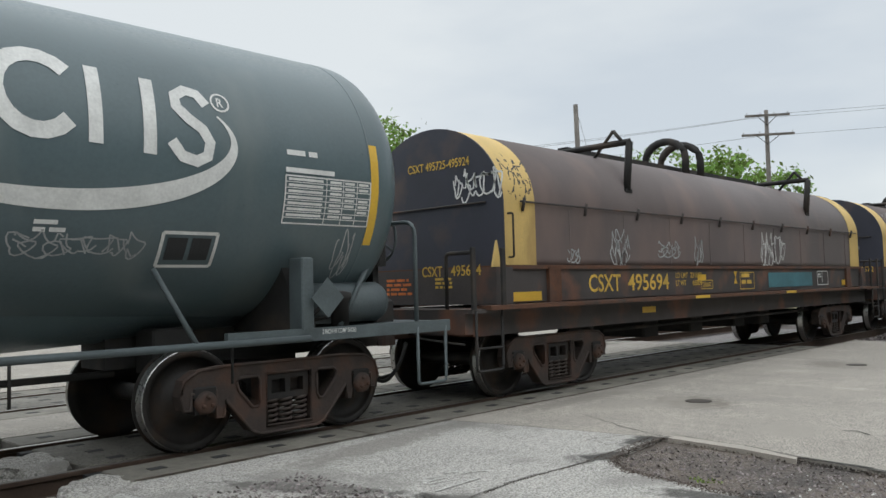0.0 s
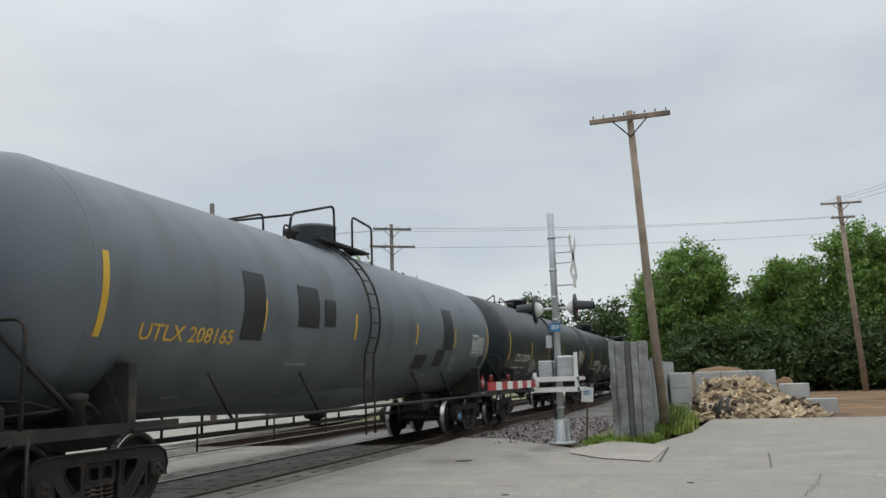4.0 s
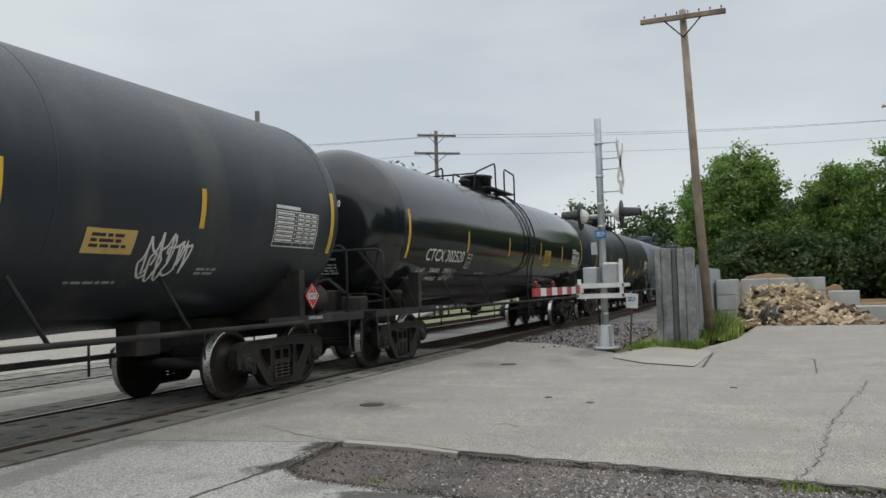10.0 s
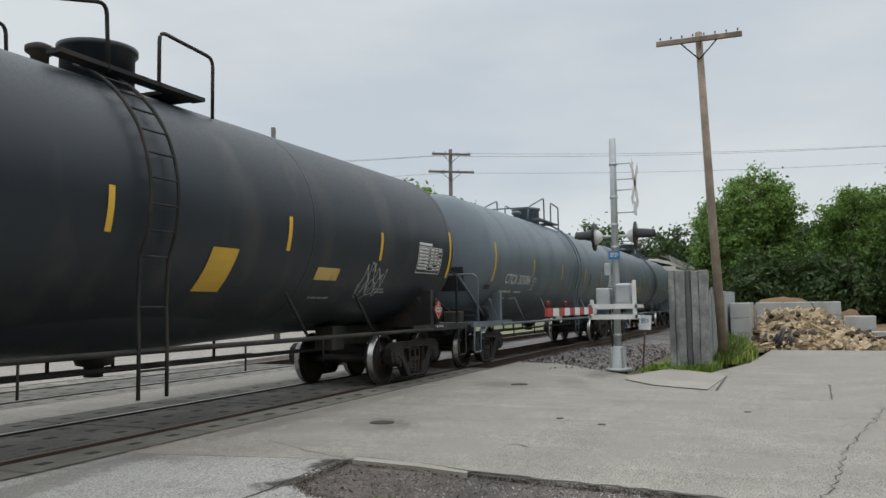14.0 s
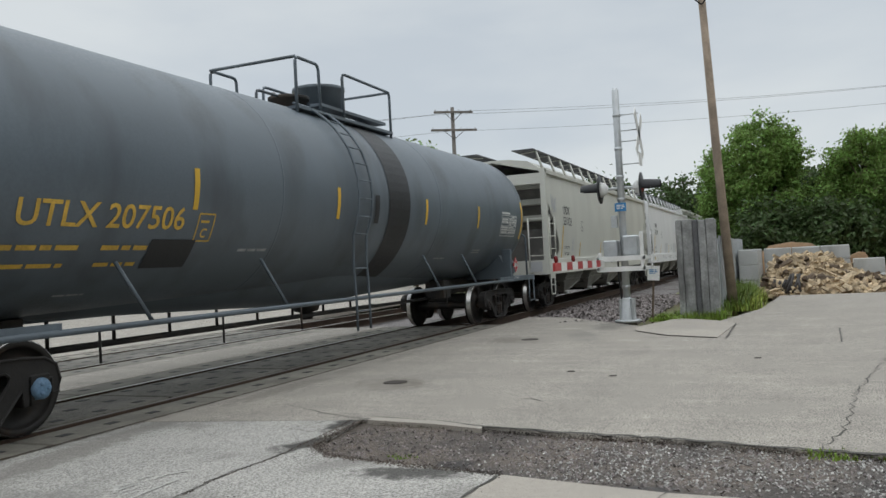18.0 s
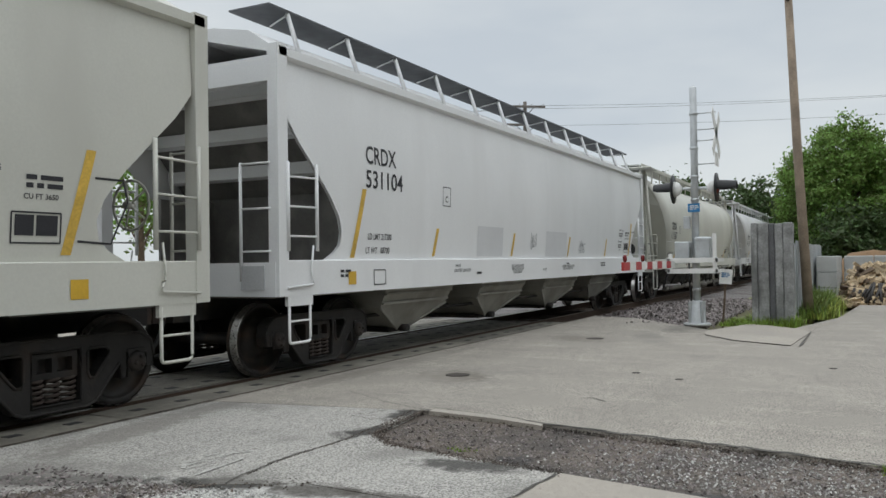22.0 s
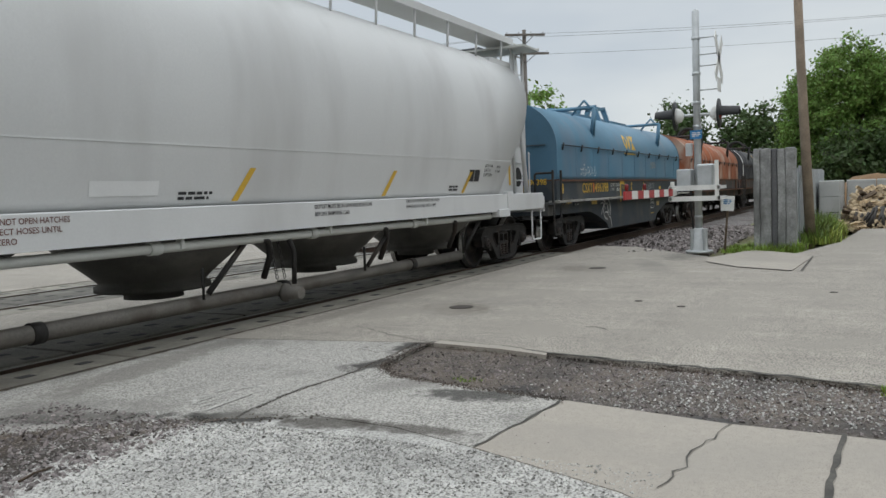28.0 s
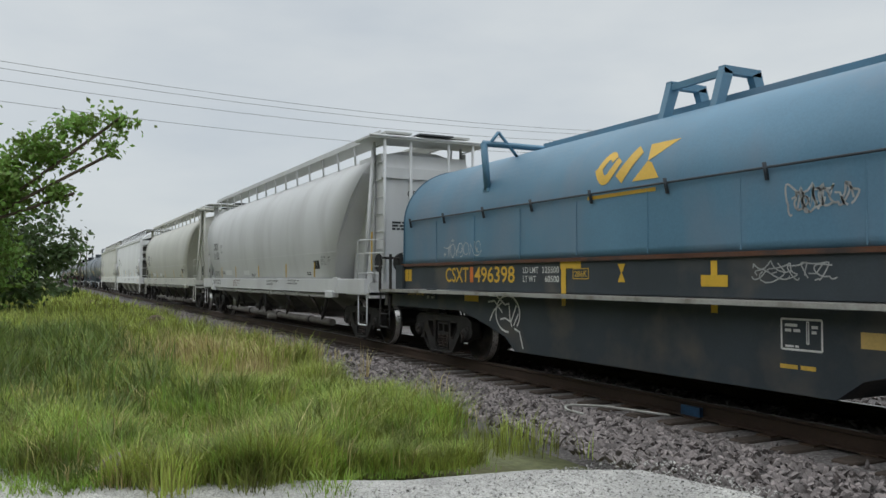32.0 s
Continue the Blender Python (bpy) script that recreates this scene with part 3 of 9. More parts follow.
def thing(name, label, category, m=None, bm=None, material=None, group="", kind=""):
    ob = new(name, made(name, bm, material) if bm is not None else None)
    if m is not None:
        ob.matrix_basis = m
    return tagged(ob, label, category, group, kind)


def boxm(*b, c=0.0):
    bm = bmesh.new()
    (chamfered(bm, *b, c=c) if c else box(bm, *b))
    return bm


def tubem(pts, r, seg=8, closed=False):
    bm = bmesh.new()
    tube(bm, pts, r, seg, closed)
    return bm


# ---- flat shapes laid on a surface: f(u, v) gives the place ----
def sheet(bm, f, u0, u1, v0, v1, nu=1, nv=1):
    g = [[bm.verts.new(f(u0 + (u1 - u0) * i / nu, v0 + (v1 - v0) * j / nv)) for j in range(nv + 1)] for i in range(nu + 1)]
    for i in range(nu):
        for j in range(nv):
            bm.faces.new((g[i][j], g[i + 1][j], g[i + 1][j + 1], g[i][j + 1]))


def line(bm, f, pts, w):
    """A stroke of width w through the points (u, v)."""
    raw, pts = [Vector(p) for p in pts], []
    for a, b in zip(raw, raw[1:]):  # short steps, so that the stroke follows a curved surface
        n = max(1, int((b - a).length / 0.07))
        pts += [a.lerp(b, i / n) for i in range(n)]
    pts.append(raw[-1])
    left, right = [], []
    for i, p in enumerate(pts):
        d = (pts[min(i + 1, len(pts) - 1)] - pts[max(i - 1, 0)])
        d = d.normalized() if d.length > 1e-6 else Vector((1, 0))
        n = Vector((-d.y, d.x)) * w / 2
        left.append(bm.verts.new(f(*(p + n))))
        right.append(bm.verts.new(f(*(p - n))))
    for i in range(len(pts) - 1):
        bm.faces.new((left[i], right[i], right[i + 1], left[i + 1]))


def frame_lines(bm, f, u0, u1, v0, v1, w):
    for a, b in (((u0, v0), (u1, v0)), ((u1, v0), (u1, v1)), ((u1, v1), (u0, v1)), ((u0, v1), (u0, v0))):
        line(bm, f, [Vector(a).lerp(Vector(b), i / 4) for i in range(5)], w)


LETTERS = {}


def letters(text, spacing=1.0):
    """The outlines of the text at height 1 as (points, faces), by the built-in font."""
    key = (text, spacing)
    if key not in LETTERS:
        cu = bpy.data.curves.new("lettering", "FONT")
        cu.body, cu.space_character, cu.resolution_u, cu.offset = text, spacing, 3, 0.012
        ob = new("lettering", cu)
        dg = bpy.context.evaluated_depsgraph_get()
        me = bpy.data.meshes.new_from_object(ob.evaluated_get(dg))
        LETTERS[key] = ([v.co.copy() for v in me.vertices], [tuple(p.vertices) for p in me.polygons])
        bpy.data.objects.remove(ob)
        bpy.data.curves.remove(cu)
        bpy.data.meshes.remove(me)
    return LETTERS[key]


def write(bm, f, text, u, v, h, wide=None, spacing=1.0, lean=0.0):
    """The text with its lower left corner at (u, v), capitals h high, squeezed to the given width."""
    co, faces = letters(text, spacing)
    if not co:
        return
    x0, x1 = min(c.x for c in co), max(c.x for c in co)
    k = h / 0.7
    kx = k if wide is None else wide / (x1 - x0)
    vs = [bm.verts.new(f(u + (c.x - x0) * kx + lean * c.y * k, v + c.y * k)) for c in co]
    for q in faces:
        try:
            bm.faces.new([vs[i] for i in q])
        except ValueError:
            pass


def bars(bm, f, u, v, wide, rows, h, rng, gap=1.7):
    """Lines of writing too small to read, as plain bars."""
    for r in range(rows):
        x, y = u, v - r * h * gap
        end = u + wide * (0.75 + 0.25 * rng.random())
        while x < end - h:
            w = h * (1.5 + 4 * rng.random())
            sheet(bm, f, x, min(x + w, end), y, y + h)
            x += w + h * 0.8


def scrawl(bm, f, u, v, wide, high, rng, strokes=5, w=0.03):
    """A loose sprayed scribble of loops and zigzags."""
    n = strokes
    for i in range(n):
        cx = u + wide * (i + 0.5) / n
        a, b = wide / n * (0.6 + 0.5 * rng.random()), high * (0.35 + 0.25 * rng.random())
        ph, turn = rng.random() * 6.28, (1.2 + rng.random() * 1.3) * math.pi
        pts = []
        for k in range(22):
            t = ph + turn * k / 21
            pts.append((cx + a * (math.cos(t) * 0.8 + 0.3 * math.sin(2.3 * t + i)), v + high / 2 + b * (math.sin(t) + 0.25 * math.cos(3.1 * t + i))))
        line(bm, f, pts, w)
        if rng.random() < 0.6:
            line(bm, f, [(cx - a * 0.4, v + high * rng.random()), (cx + a * 0.1, v + high * rng.random()), (cx + a * 0.5, v + high * rng.random())], w)

# ---- the ground and the tracks ----
YC, YC2, GAUGE = 7.54, 11.92, 0.752  # centre lines of the two tracks, half the distance of the rail heads
XL, XR = 2.75, 17.6  # the paved crossing reaches from XL to XR along the track


def hill(x, y):
    """Height of the bare ground."""
    if 3.2 < y < 15.5 and (x < XL or x > XR):
        k = min(1.0, (y - 3.2) / 1.5, (15.5 - y) / 1.5)
        return -0.06 - 0.14 * max(k, 0)
    return -0.07


def grid_sheet(name, xs, ys, zf, material, label, kind="structure", cat="ground"):
    bm = bmesh.new()
    g = [[bm.verts.new((x, y, zf(x, y))) for y in ys] for x in xs]
    for i in range(len(xs) - 1):
        for j in range(len(ys) - 1):
            bm.faces.new((g[i][j], g[i + 1][j], g[i + 1][j + 1], g[i][j + 1]))
    return thing(name, label, cat, bm=bm, material=material, kind=kind)


ground = grid_sheet("ground", [-1500, -400, -150, -80, -40, -20, -10, -5, 0, 2.7, 2.8, 8, 17.5, 17.7, 25, 40, 60, 100, 200, 500, 1500],
                    [-1500, -300, -80, -30, -12, -4, 0, 3.2, 4.7, 8, 11, 14, 15.5, 20, 30, 60, 150, 500, 1500], lambda x, y: hill(x, y) - 0.12, "turf", "rough green ground under a grey sky")


def flat(name, poly, z, material, label, thick=0.12, cat="paving"):
    bm = bmesh.new()
    prism(bm, poly, z - thick, z, "z")
    return thing(name, label, cat, bm=bm, material=material, kind="structure")


flat("road", [(6.70, 3.74), (6.62, 2.87), (6.40, 1.78), (6.31, 0.9), (6.12, 0.0), (5.5, -4.0), (4.4, -12.0), (26, -12.0), (26, 0.2), (20.5, 0.6), (17.2, 1.3), (18.1, 2.2), (16.4, 2.75), (19.2, 4.9), (19.6, 6.03), (6.3, 6.03)], 0.0, "concrete", "worn pale concrete lot with hairline cracks beside the track")
flat("forecourt", [(XL + 0.12, 6.03), (6.3, 6.03), (6.70, 3.74), (5.64, 3.62), (5.36, 3.3), (5.09, 1.83), (3.96, 1.95), (4.15, 2.57), (4.19, 3.19), (3.95, 3.66), (3.68, 4.22), (3.3, 4.67), (2.7, 5.3), (2.62, 5.8)], -0.003, "aggregate", "rough worn aggregate paving with cracks")
flat("pavement", [(5.09, 1.81), (4.89, 0.73), (4.87, 0.14), (4.3, -6.0), (1.5, -6.0), (2.2, -1.0), (3.6, 1.02), (3.96, 1.95)], -0.002, "slab", "smooth beige concrete slab with a crack")
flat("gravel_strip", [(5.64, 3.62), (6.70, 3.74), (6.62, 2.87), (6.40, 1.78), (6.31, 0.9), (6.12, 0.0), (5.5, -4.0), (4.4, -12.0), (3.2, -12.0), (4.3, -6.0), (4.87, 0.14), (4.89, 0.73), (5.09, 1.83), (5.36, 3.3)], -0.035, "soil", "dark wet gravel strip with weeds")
flat("gravel_drive", [(3.96, 1.95), (3.6, 1.02), (2.2, -1.0), (1.5, -6.0), (-14, -6.0), (-9.0, -1.0), (-6.24, 0.15), (-5.59, 1.48), (-5.18, 2.32), (-5.05, 3.3), (-4.7, 4.0), (-3.9, 4.2), (-0.5, 4.3), (1.5, 4.6), (2.62, 5.8), (2.7, 5.3), (3.3, 4.67), (3.68, 4.22), (3.95, 3.66), (4.19, 3.19), (4.15, 2.57)], -0.008, "gravel", "light crushed gravel drive")
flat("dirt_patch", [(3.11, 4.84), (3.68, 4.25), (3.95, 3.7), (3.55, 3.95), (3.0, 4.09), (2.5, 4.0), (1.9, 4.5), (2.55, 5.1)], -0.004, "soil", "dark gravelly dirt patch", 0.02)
flat("mast_apron", [(15.28, 2.63), (14.35, 1.98), (13.79, 1.09), (16.46, 0.94), (17.2, 1.34), (18.1, 2.2), (15.9, 2.75)], 0.012, "slab", "pale newer concrete apron by the signal mast")
flat("road_beyond", [(XL, 8.98), (XR, 8.98), (XR, 10.35), (XL, 10.35)], 0.0, "concrete", "pale concrete between the tracks")
flat("road_beyond", [(XL, 13.45), (XR, 13.45), (34, 15.2), (60, 23), (60, 75), (XL - 9, 75)], 0.0, "concrete", "pale concrete road beyond the tracks")
flat("side_street", [(XL - 80, 27), (XL - 1.5, 27), (XL - 3.5, 36), (XL - 80, 36)], -0.01, "concrete", "pale side street beyond the tracks")
grid_sheet("yard", [26, 30, 36, 44, 54, 70, 140], [-60, -30, -16, -9, -5, -2, 1.4], lambda x, y: -0.03 + (0.10 * max(0, math.sin((x - 26) / 28 * 3.14)) * max(0, math.sin((y + 2) / -16 * 3.14)) if 26 < x < 54 and -18 < y < -2 else 0), "chips", "brown bark and wood chip yard ground")


def ground_line(name, pts, w, material, label, seed=1, z=0.0035, rough=1.0):
    """A crack or joint: a jagged dark ribbon on the paving."""
    rng, out = random.Random(seed), []
    pts = [Vector(p) for p in pts]
    for a, b in zip(pts, pts[1:]):
        n = max(2, int((b - a).length / 0.09))
        for i in range(n):
            out.append(a.lerp(b, i / n) + Vector((rng.uniform(-1, 1), rng.uniform(-1, 1))) * 0.018 * rough)
    out.append(pts[-1])
    bm = bmesh.new()
    prev = None
    for i, p in enumerate(out):
        d = (out[min(i + 1, len(out) - 1)] - out[max(i - 1, 0)]).normalized()
        k = w * (0.45 + 0.9 * rng.random()) / 2
        n = Vector((-d.y, d.x)) * k
        cur = (bm.verts.new((p.x + n.x, p.y + n.y, z)), bm.verts.new((p.x - n.x, p.y - n.y, z)))
        if prev:
            bm.faces.new((prev[0], prev[1], cur[1], cur[0]))
        prev = cur
    return thing(name, label, "crack", bm=bm, material=material, kind="structure")


ground_line("crack", [(12.1, -1.24), (10.17, -0.88), (9.51, -0.74), (8.41, -0.51), (7.42, -0.43), (6.73, -0.3), (6.15, -0.16)], 0.013, "crack", "jagged crack across the concrete lot", 2, rough=2)
ground_line("crack", [(5.62, 3.65), (5.34, 3.7), (4.92, 3.73), (4.54, 3.75), (4.2, 3.7), (3.95, 3.66)], 0.014, "crack", "jagged crack in the aggregate paving", 3)
ground_line("crack", [(6.74, 3.75), (6.86, 4.1), (7.04, 4.44), (7.42, 5.12)], 0.012, "crack", "thin crack towards the track", 4)
ground_line("crack", [(6.3, 3.76), (6.12, 3.95), (6.22, 4.2), (6.62, 4.05)], 0.012, "crack", "curved crack beside the gravel strip", 14, rough=2)
ground_line("crack", [(4.9, 0.7), (4.58, 0.76), (4.31, 0.85), (4.06, 0.82), (3.87, 0.86), (3.7, 0.88)], 0.009, "crack", "thin crack across the slab", 5, rough=1.4)
ground_line("crack", [(7.89, 2.57), (7.99, 2.48), (7.82, 2.32)], 0.02, "crack", "short crack in the lot", 6)
ground_line("crack", [(11.5, -2.0), (9.8, -2.6), (8.4, -2.4)], 0.02, "crack", "thin crack in the lot", 16, rough=2)
ground_line("joint", [(4.88, 0.13), (4.46, 0.15), (3.87, 0.17), (3.0, 0.2)], 0.032, "crack", "dark joint between slabs", 7, rough=0.4)
ground_line("joint", [(15.25, -0.77), (12.98, -0.68)], 0.03, "crack", "dark joint in the lot", 8, rough=0.3)
ground_line("joint", [(16.46, 0.94), (13.69, 0.95)], 0.03, "crack", "joint of the apron", 9, z=0.015, rough=0.3)
ground_line("joint", [(15.3, 2.66), (14.35, 2.0), (13.77, 1.06)], 0.05, "crack", "dark edge of the apron", 10, z=0.014, rough=0.5)
ground_line("joint", [(6.72, 3.72), (6.64, 2.87), (6.42, 1.78), (6.33, 0.9), (6.14, 0.0), (5.52, -4.0)], 0.05, "crack", "dark broken edge of the lot", 11, rough=1.2)
ground_line("joint", [(5.07, 1.83), (4.5, 1.87), (3.96, 1.95)], 0.022, "crack", "dark joint along the slab", 12)
ground_line("joint", [(XL + 0.1, 6.02), (10, 6.02), (19, 6.02)], 0.055, "rustjoint", "rust-brown steel edge between paving and crossing panels", 13, rough=0.4)
flat("lot_ledge", [(6.80, 3.66), (6.70, 2.95), (6.52, 2.47), (6.44, 2.45), (6.58, 2.95), (6.67, 3.66)], 0.006, "slab", "pale smooth ledge along the lot's broken edge", 0.05)
ground_line("joint", [(6.82, 3.68), (6.72, 2.95), (6.54, 2.47), (6.46, 1.9)], 0.016, "crack", "thin dark gap behind the pale ledge", 23, z=0.009, rough=0.4)
tw = thing("twig", "short dark twig lying on the gravel drive", "twig", pose(2.69, 3.905, 0.006), bm=tubem([(-0.11, -0.02, 0), (0.0, 0.01, 0.006), (0.11, 0.02, 0)], 0.007, 5), material="bark")
for x, y in ((8.95, 4.50), (14.0, 4.30)):
    bm = bmesh.new()
    lathe(bm, [(0.0, 0.15), (0.006, 0.15), (0.008, 0.125), (0.004, 0.11)], 20, "z", (x, y, 0.0))
    thing("manhole_cover", "small rusty round iron lid set in the lot", "manhole cover", bm=bm, material="manhole")
for x, y in ((9.94, 2.54), (9.57, 1.95), (11.2, 0.4)):
    bm = bmesh.new()
    lathe(bm, [(0.0, 0.05), (0.006, 0.045)], 10, "z", (x, y, 0))
    thing("survey_nail", "small dark iron disc in the concrete lot", "disc", bm=bm, material="manhole")
bm = bmesh.new()
fl = lambda u, v: (u, v, 0.0035)
for p, q, w in (((4.02, 3.99), (4.52, 4.01), 0.024), ((4.27, 4.33), (4.13, 4.20), 0.03), ((4.24, 4.30), (4.42, 4.26), 0.016), ((4.17, 4.24), (4.36, 4.21), 0.02), ((4.12, 4.17), (4.28, 4.15), 0.016), ((4.44, 4.32), (4.56, 4.28), 0.02), ((4.48, 4.20), (4.62, 4.19), 0.016), ((4.60, 4.20), (4.74, 4.10), 0.02), ((4.07, 4.1), (4.2, 4.09), 0.014)):
    line(bm, fl, [p, q], w)
thing("road_paint", "worn white paint marks on the paving", "road marking", bm=bm, material="paint", kind="structure")

for yc, nm in ((YC, "near"), (YC2, "far")):
    for x0, x1 in ((-420, XL), (XR, 420)):
        near_y, far_y = (yc - 3.1, yc + 2.25) if nm == "near" else (yc - 2.15, yc + 2.9)
        grid_sheet("ballast_bed", [x0, x0 + (x1 - x0) * 0.5, x1], [near_y, near_y + 1.15, yc, far_y - 0.6, far_y],
                   lambda x, y: -0.30 if (y in (near_y,) and nm == "near") or (y == far_y and nm == "far") else -0.215, "ballast", "grey crushed stone ballast along the track")
RAILP = [(-0.075, -0.185), (0.075, -0.185), (0.075, -0.172), (0.012, -0.155), (0.010, -0.045), (0.036, -0.034), (0.036, -0.006), (0.030, -0.0005), (-0.030, -0.0005), (-0.036, -0.006), (-0.036, -0.034), (-0.010, -0.045), (-0.012, -0.155), (-0.075, -0.172)]
TRACKS = []
for yc in (YC, YC2):
    tr = thing("track", "railway track of rusty rails on timber ties", "railway track", kind="structure")
    TRACKS.append(tr)
    for s in (-1, 1):
        bm = bmesh.new()
        prism(bm, [(yc + s * GAUGE + p[0], p[1]) for p in RAILP], -420, 420, "x")
        r = part("rail", bm, "rail", tr, "brown rusty steel rail")
        bm = bmesh.new()
        box(bm, -420, 420, yc + s * GAUGE - 0.029, yc + s * GAUGE + 0.029, -0.004, 0.0025)
        part("rail_head", bm, "raildull" if s < 0 and yc == YC else "railtop", r, "worn rail head")
# concrete panels of the crossing
FIELD = [made("crossing_panel", boxm(0.012, 2.44, 0, 0.58, -0.12, -0.006, c=0.012), "panelpale"), made("crossing_panel", boxm(0.012, 2.44, 0.06, 1.26, -0.12, -0.006, c=0.012), "panel")]


def recesses(n_y, wide):
    bm = bmesh.new()
    for i in range(4):
        for j in range(n_y):
            box(bm, 0.28 + i * 0.58, 0.42 + i * 0.58, wide * (j + 0.5) / n_y - 0.05, wide * (j + 0.5) / n_y + 0.05, -0.0065, -0.0025)
    return made("bolt_recesses", bm, "rubber")


HOLES = [recesses(1, 0.58), recesses(3, 1.32)]
for yc in (YC, YC2):
    cr = thing("level_crossing", "worn concrete level crossing panels between the rails", "level crossing", kind="structure")
    for k in range(6):
        x = XL + 0.08 + k * 2.47
        for y, m in ((yc - GAUGE - 0.735, 0), (yc - 0.66, 1), (yc + GAUGE + 0.14, 0)):
            p = part("crossing_panel", FIELD[m], None, cr, m=pose(x, y, 0))
            q = part("bolt_recesses", HOLES[m], None, p)
            q["kind"] = "stuff"
    for s in (-1, 1):
        for d0, d1 in ((-0.165, -0.04), (0.04, 0.165)):
            part("flangeway_filler", boxm(XL, XR, yc + s * GAUGE + d0, yc + s * GAUGE + d1, -0.16, -0.035), "rubber", cr)

# ---- freight cars: local x runs from the first axle towards the tail, y = -1.5 is the near side, z = 0 the rail ----
WR = 0.457


def wheel_mesh():
    bm = bmesh.new()
    lathe(bm, [(-0.05, 0.10), (-0.06, 0.17), (0.0, 0.20), (0.02, 0.36), (-0.045, 0.385), (-0.062, 0.395), (-0.062, 0.448), (-0.055, WR), (0.04, WR + 0.004), (0.055, WR + 0.024), (0.075, WR + 0.022), (0.078, 0.39), (0.06, 0.36), (0.05, 0.2), (0.07, 0.1)], 40, "y")
    me = made("wheel", bm, "wheel")
    me.materials.append(M["tread"])
    for p in me.polygons:
        r = math.hypot(p.center.x, p.center.z)
        if r > WR - 0.012 and p.center.y < 0.045 or (0.443 < r and p.center.y < -0.05):
            p.material_index = 1
    return me


def axle_mesh():
    bm = bmesh.new()
    lathe(bm, [(-1.02, 0.075), (-0.82, 0.085), (-0.7, 0.09), (0, 0.08), (0.7, 0.09), (0.82, 0.085), (1.02, 0.075)], 14, "y")
    return made("wheelset", bm, "wheel")


def cap_mesh():
    bm = bmesh.new()
    lathe(bm, [(-0.07, 0.03), (-0.07, 0.075), (-0.05, 0.10), (0.10, 0.115), (0.12, 0.10)], 16, "y")
    for k in range(3):
        a = k * 2.094
        lathe(bm, [(-0.09, 0.0), (-0.09, 0.02), (-0.06, 0.02)], 6, "y", (0.05 * math.cos(a), 0, 0.05 * math.sin(a)), caps=False)
    return made("bearing_cap", bm, "rustiron")


def sideframe_mesh(material):
    """A cast side frame: one outline with a spring window and two triangular openings."""
    bm = bmesh.new()
    half = [(0.70, 0.755), (0.95, 0.735), (1.08, 0.66), (1.12, 0.52), (1.09, 0.40), (1.02, 0.40), (1.02, 0.54), (0.78, 0.55), (0.78, 0.31), (0.70, 0.31), (0.685, 0.46), (0.41, 0.14), (0.32, 0.105)]
    loops = [half + [(-x, z) for x, z in half[::-1]], [(-0.255, 0.165), (-0.255, 0.65), (0.255, 0.65), (0.255, 0.165)]]
    tri = [(0.325, 0.41), (0.325, 0.60), (0.35, 0.64), (0.53, 0.64), (0.57, 0.605), (0.555, 0.53), (0.41, 0.36), (0.35, 0.36)]
    loops += [tri, [(-x, z) for x, z in tri]]
    edges = []
    for lp in loops:
        v = [bm.verts.new((x, -0.075, z)) for x, z in lp]
        edges += [bm.edges.new((v[k], v[(k + 1) % len(v)])) for k in range(len(v))]
    bmesh.ops.triangle_fill(bm, use_beauty=True, use_dissolve=False, edges=edges)
    ext = bmesh.ops.extrude_face_region(bm, geom=bm.faces[:])
    bmesh.ops.translate(bm, vec=(0, 0.15, 0), verts=[g for g in ext["geom"] if isinstance(g, bmesh.types.BMVert)])
    for lp in loops:  # rolled edges round the outline and the openings
        tube(bm, [(x, -0.075, z) for x, z in lp], 0.017, 5, True)
    return made("truck_sideframe", bm, material)


def spring_mesh():
    bm = bmesh.new()
    tube(bm, [(0.072 * math.cos(t), 0.072 * math.sin(t), 0.165 + 0.235 * t / 31.4) for t in (i * 31.4 / 50 for i in range(51))], 0.017, 6)
    return made("spring", bm, "spring")


WHEEL, AXLE, CAP, SPRING = wheel_mesh(), axle_mesh(), cap_mesh(), spring_mesh()
FRAME = {k: sideframe_mesh(k) for k in ("iron", "rustiron")}
CAPIRON = CAP.copy()
CAPIRON.materials[0] = M["iron"]
CAPBLUE = CAP.copy()
CAPBLUE.materials[0] = M["cap"]
bm = bmesh.new()
box(bm, -0.21, 0.21, -0.96, 0.96, 0.41, 0.62)
for s in (-1, 1):  # hollow ends with two slots
    a, b = sorted((s * 0.96, s * 1.05))
    box(bm, -0.235, 0.235, a, b, 0.585, 0.63)
    box(bm, -0.235, 0.235, a, b, 0.40, 0.455)
    for x in (-0.21, 0.0, 0.21):
        box(bm, x - 0.028, x + 0.028, a, b, 0.455, 0.585)
box(bm, -0.19, 0.19, -0.8, 0.8, 0.585, 0.70)
BOLSTER = made("bolster", bm, "iron")
bm = bmesh.new()
chamfered(bm, -0.12, 0.12, -0.09, 0.09, 0.50, 0.60, 0.02)
box(bm, -0.10, -0.06, -0.08, 0.08, 0.36, 0.5)
box(bm, 0.06, 0.10, -0.08, 0.08, 0.36, 0.5)
ADAPTER = made("bearing_adapter", bm, "iron")
bm = bmesh.new()
prism(bm, [(-0.04, 0.34), (0.02, 0.30), (0.06, 0.42), (0.05, 0.55), (0.0, 0.58), (0.01, 0.45)], -0.06, 0.06, "y")
SHOE = made("brake_shoe", bm, "iron")
SPINNING = []


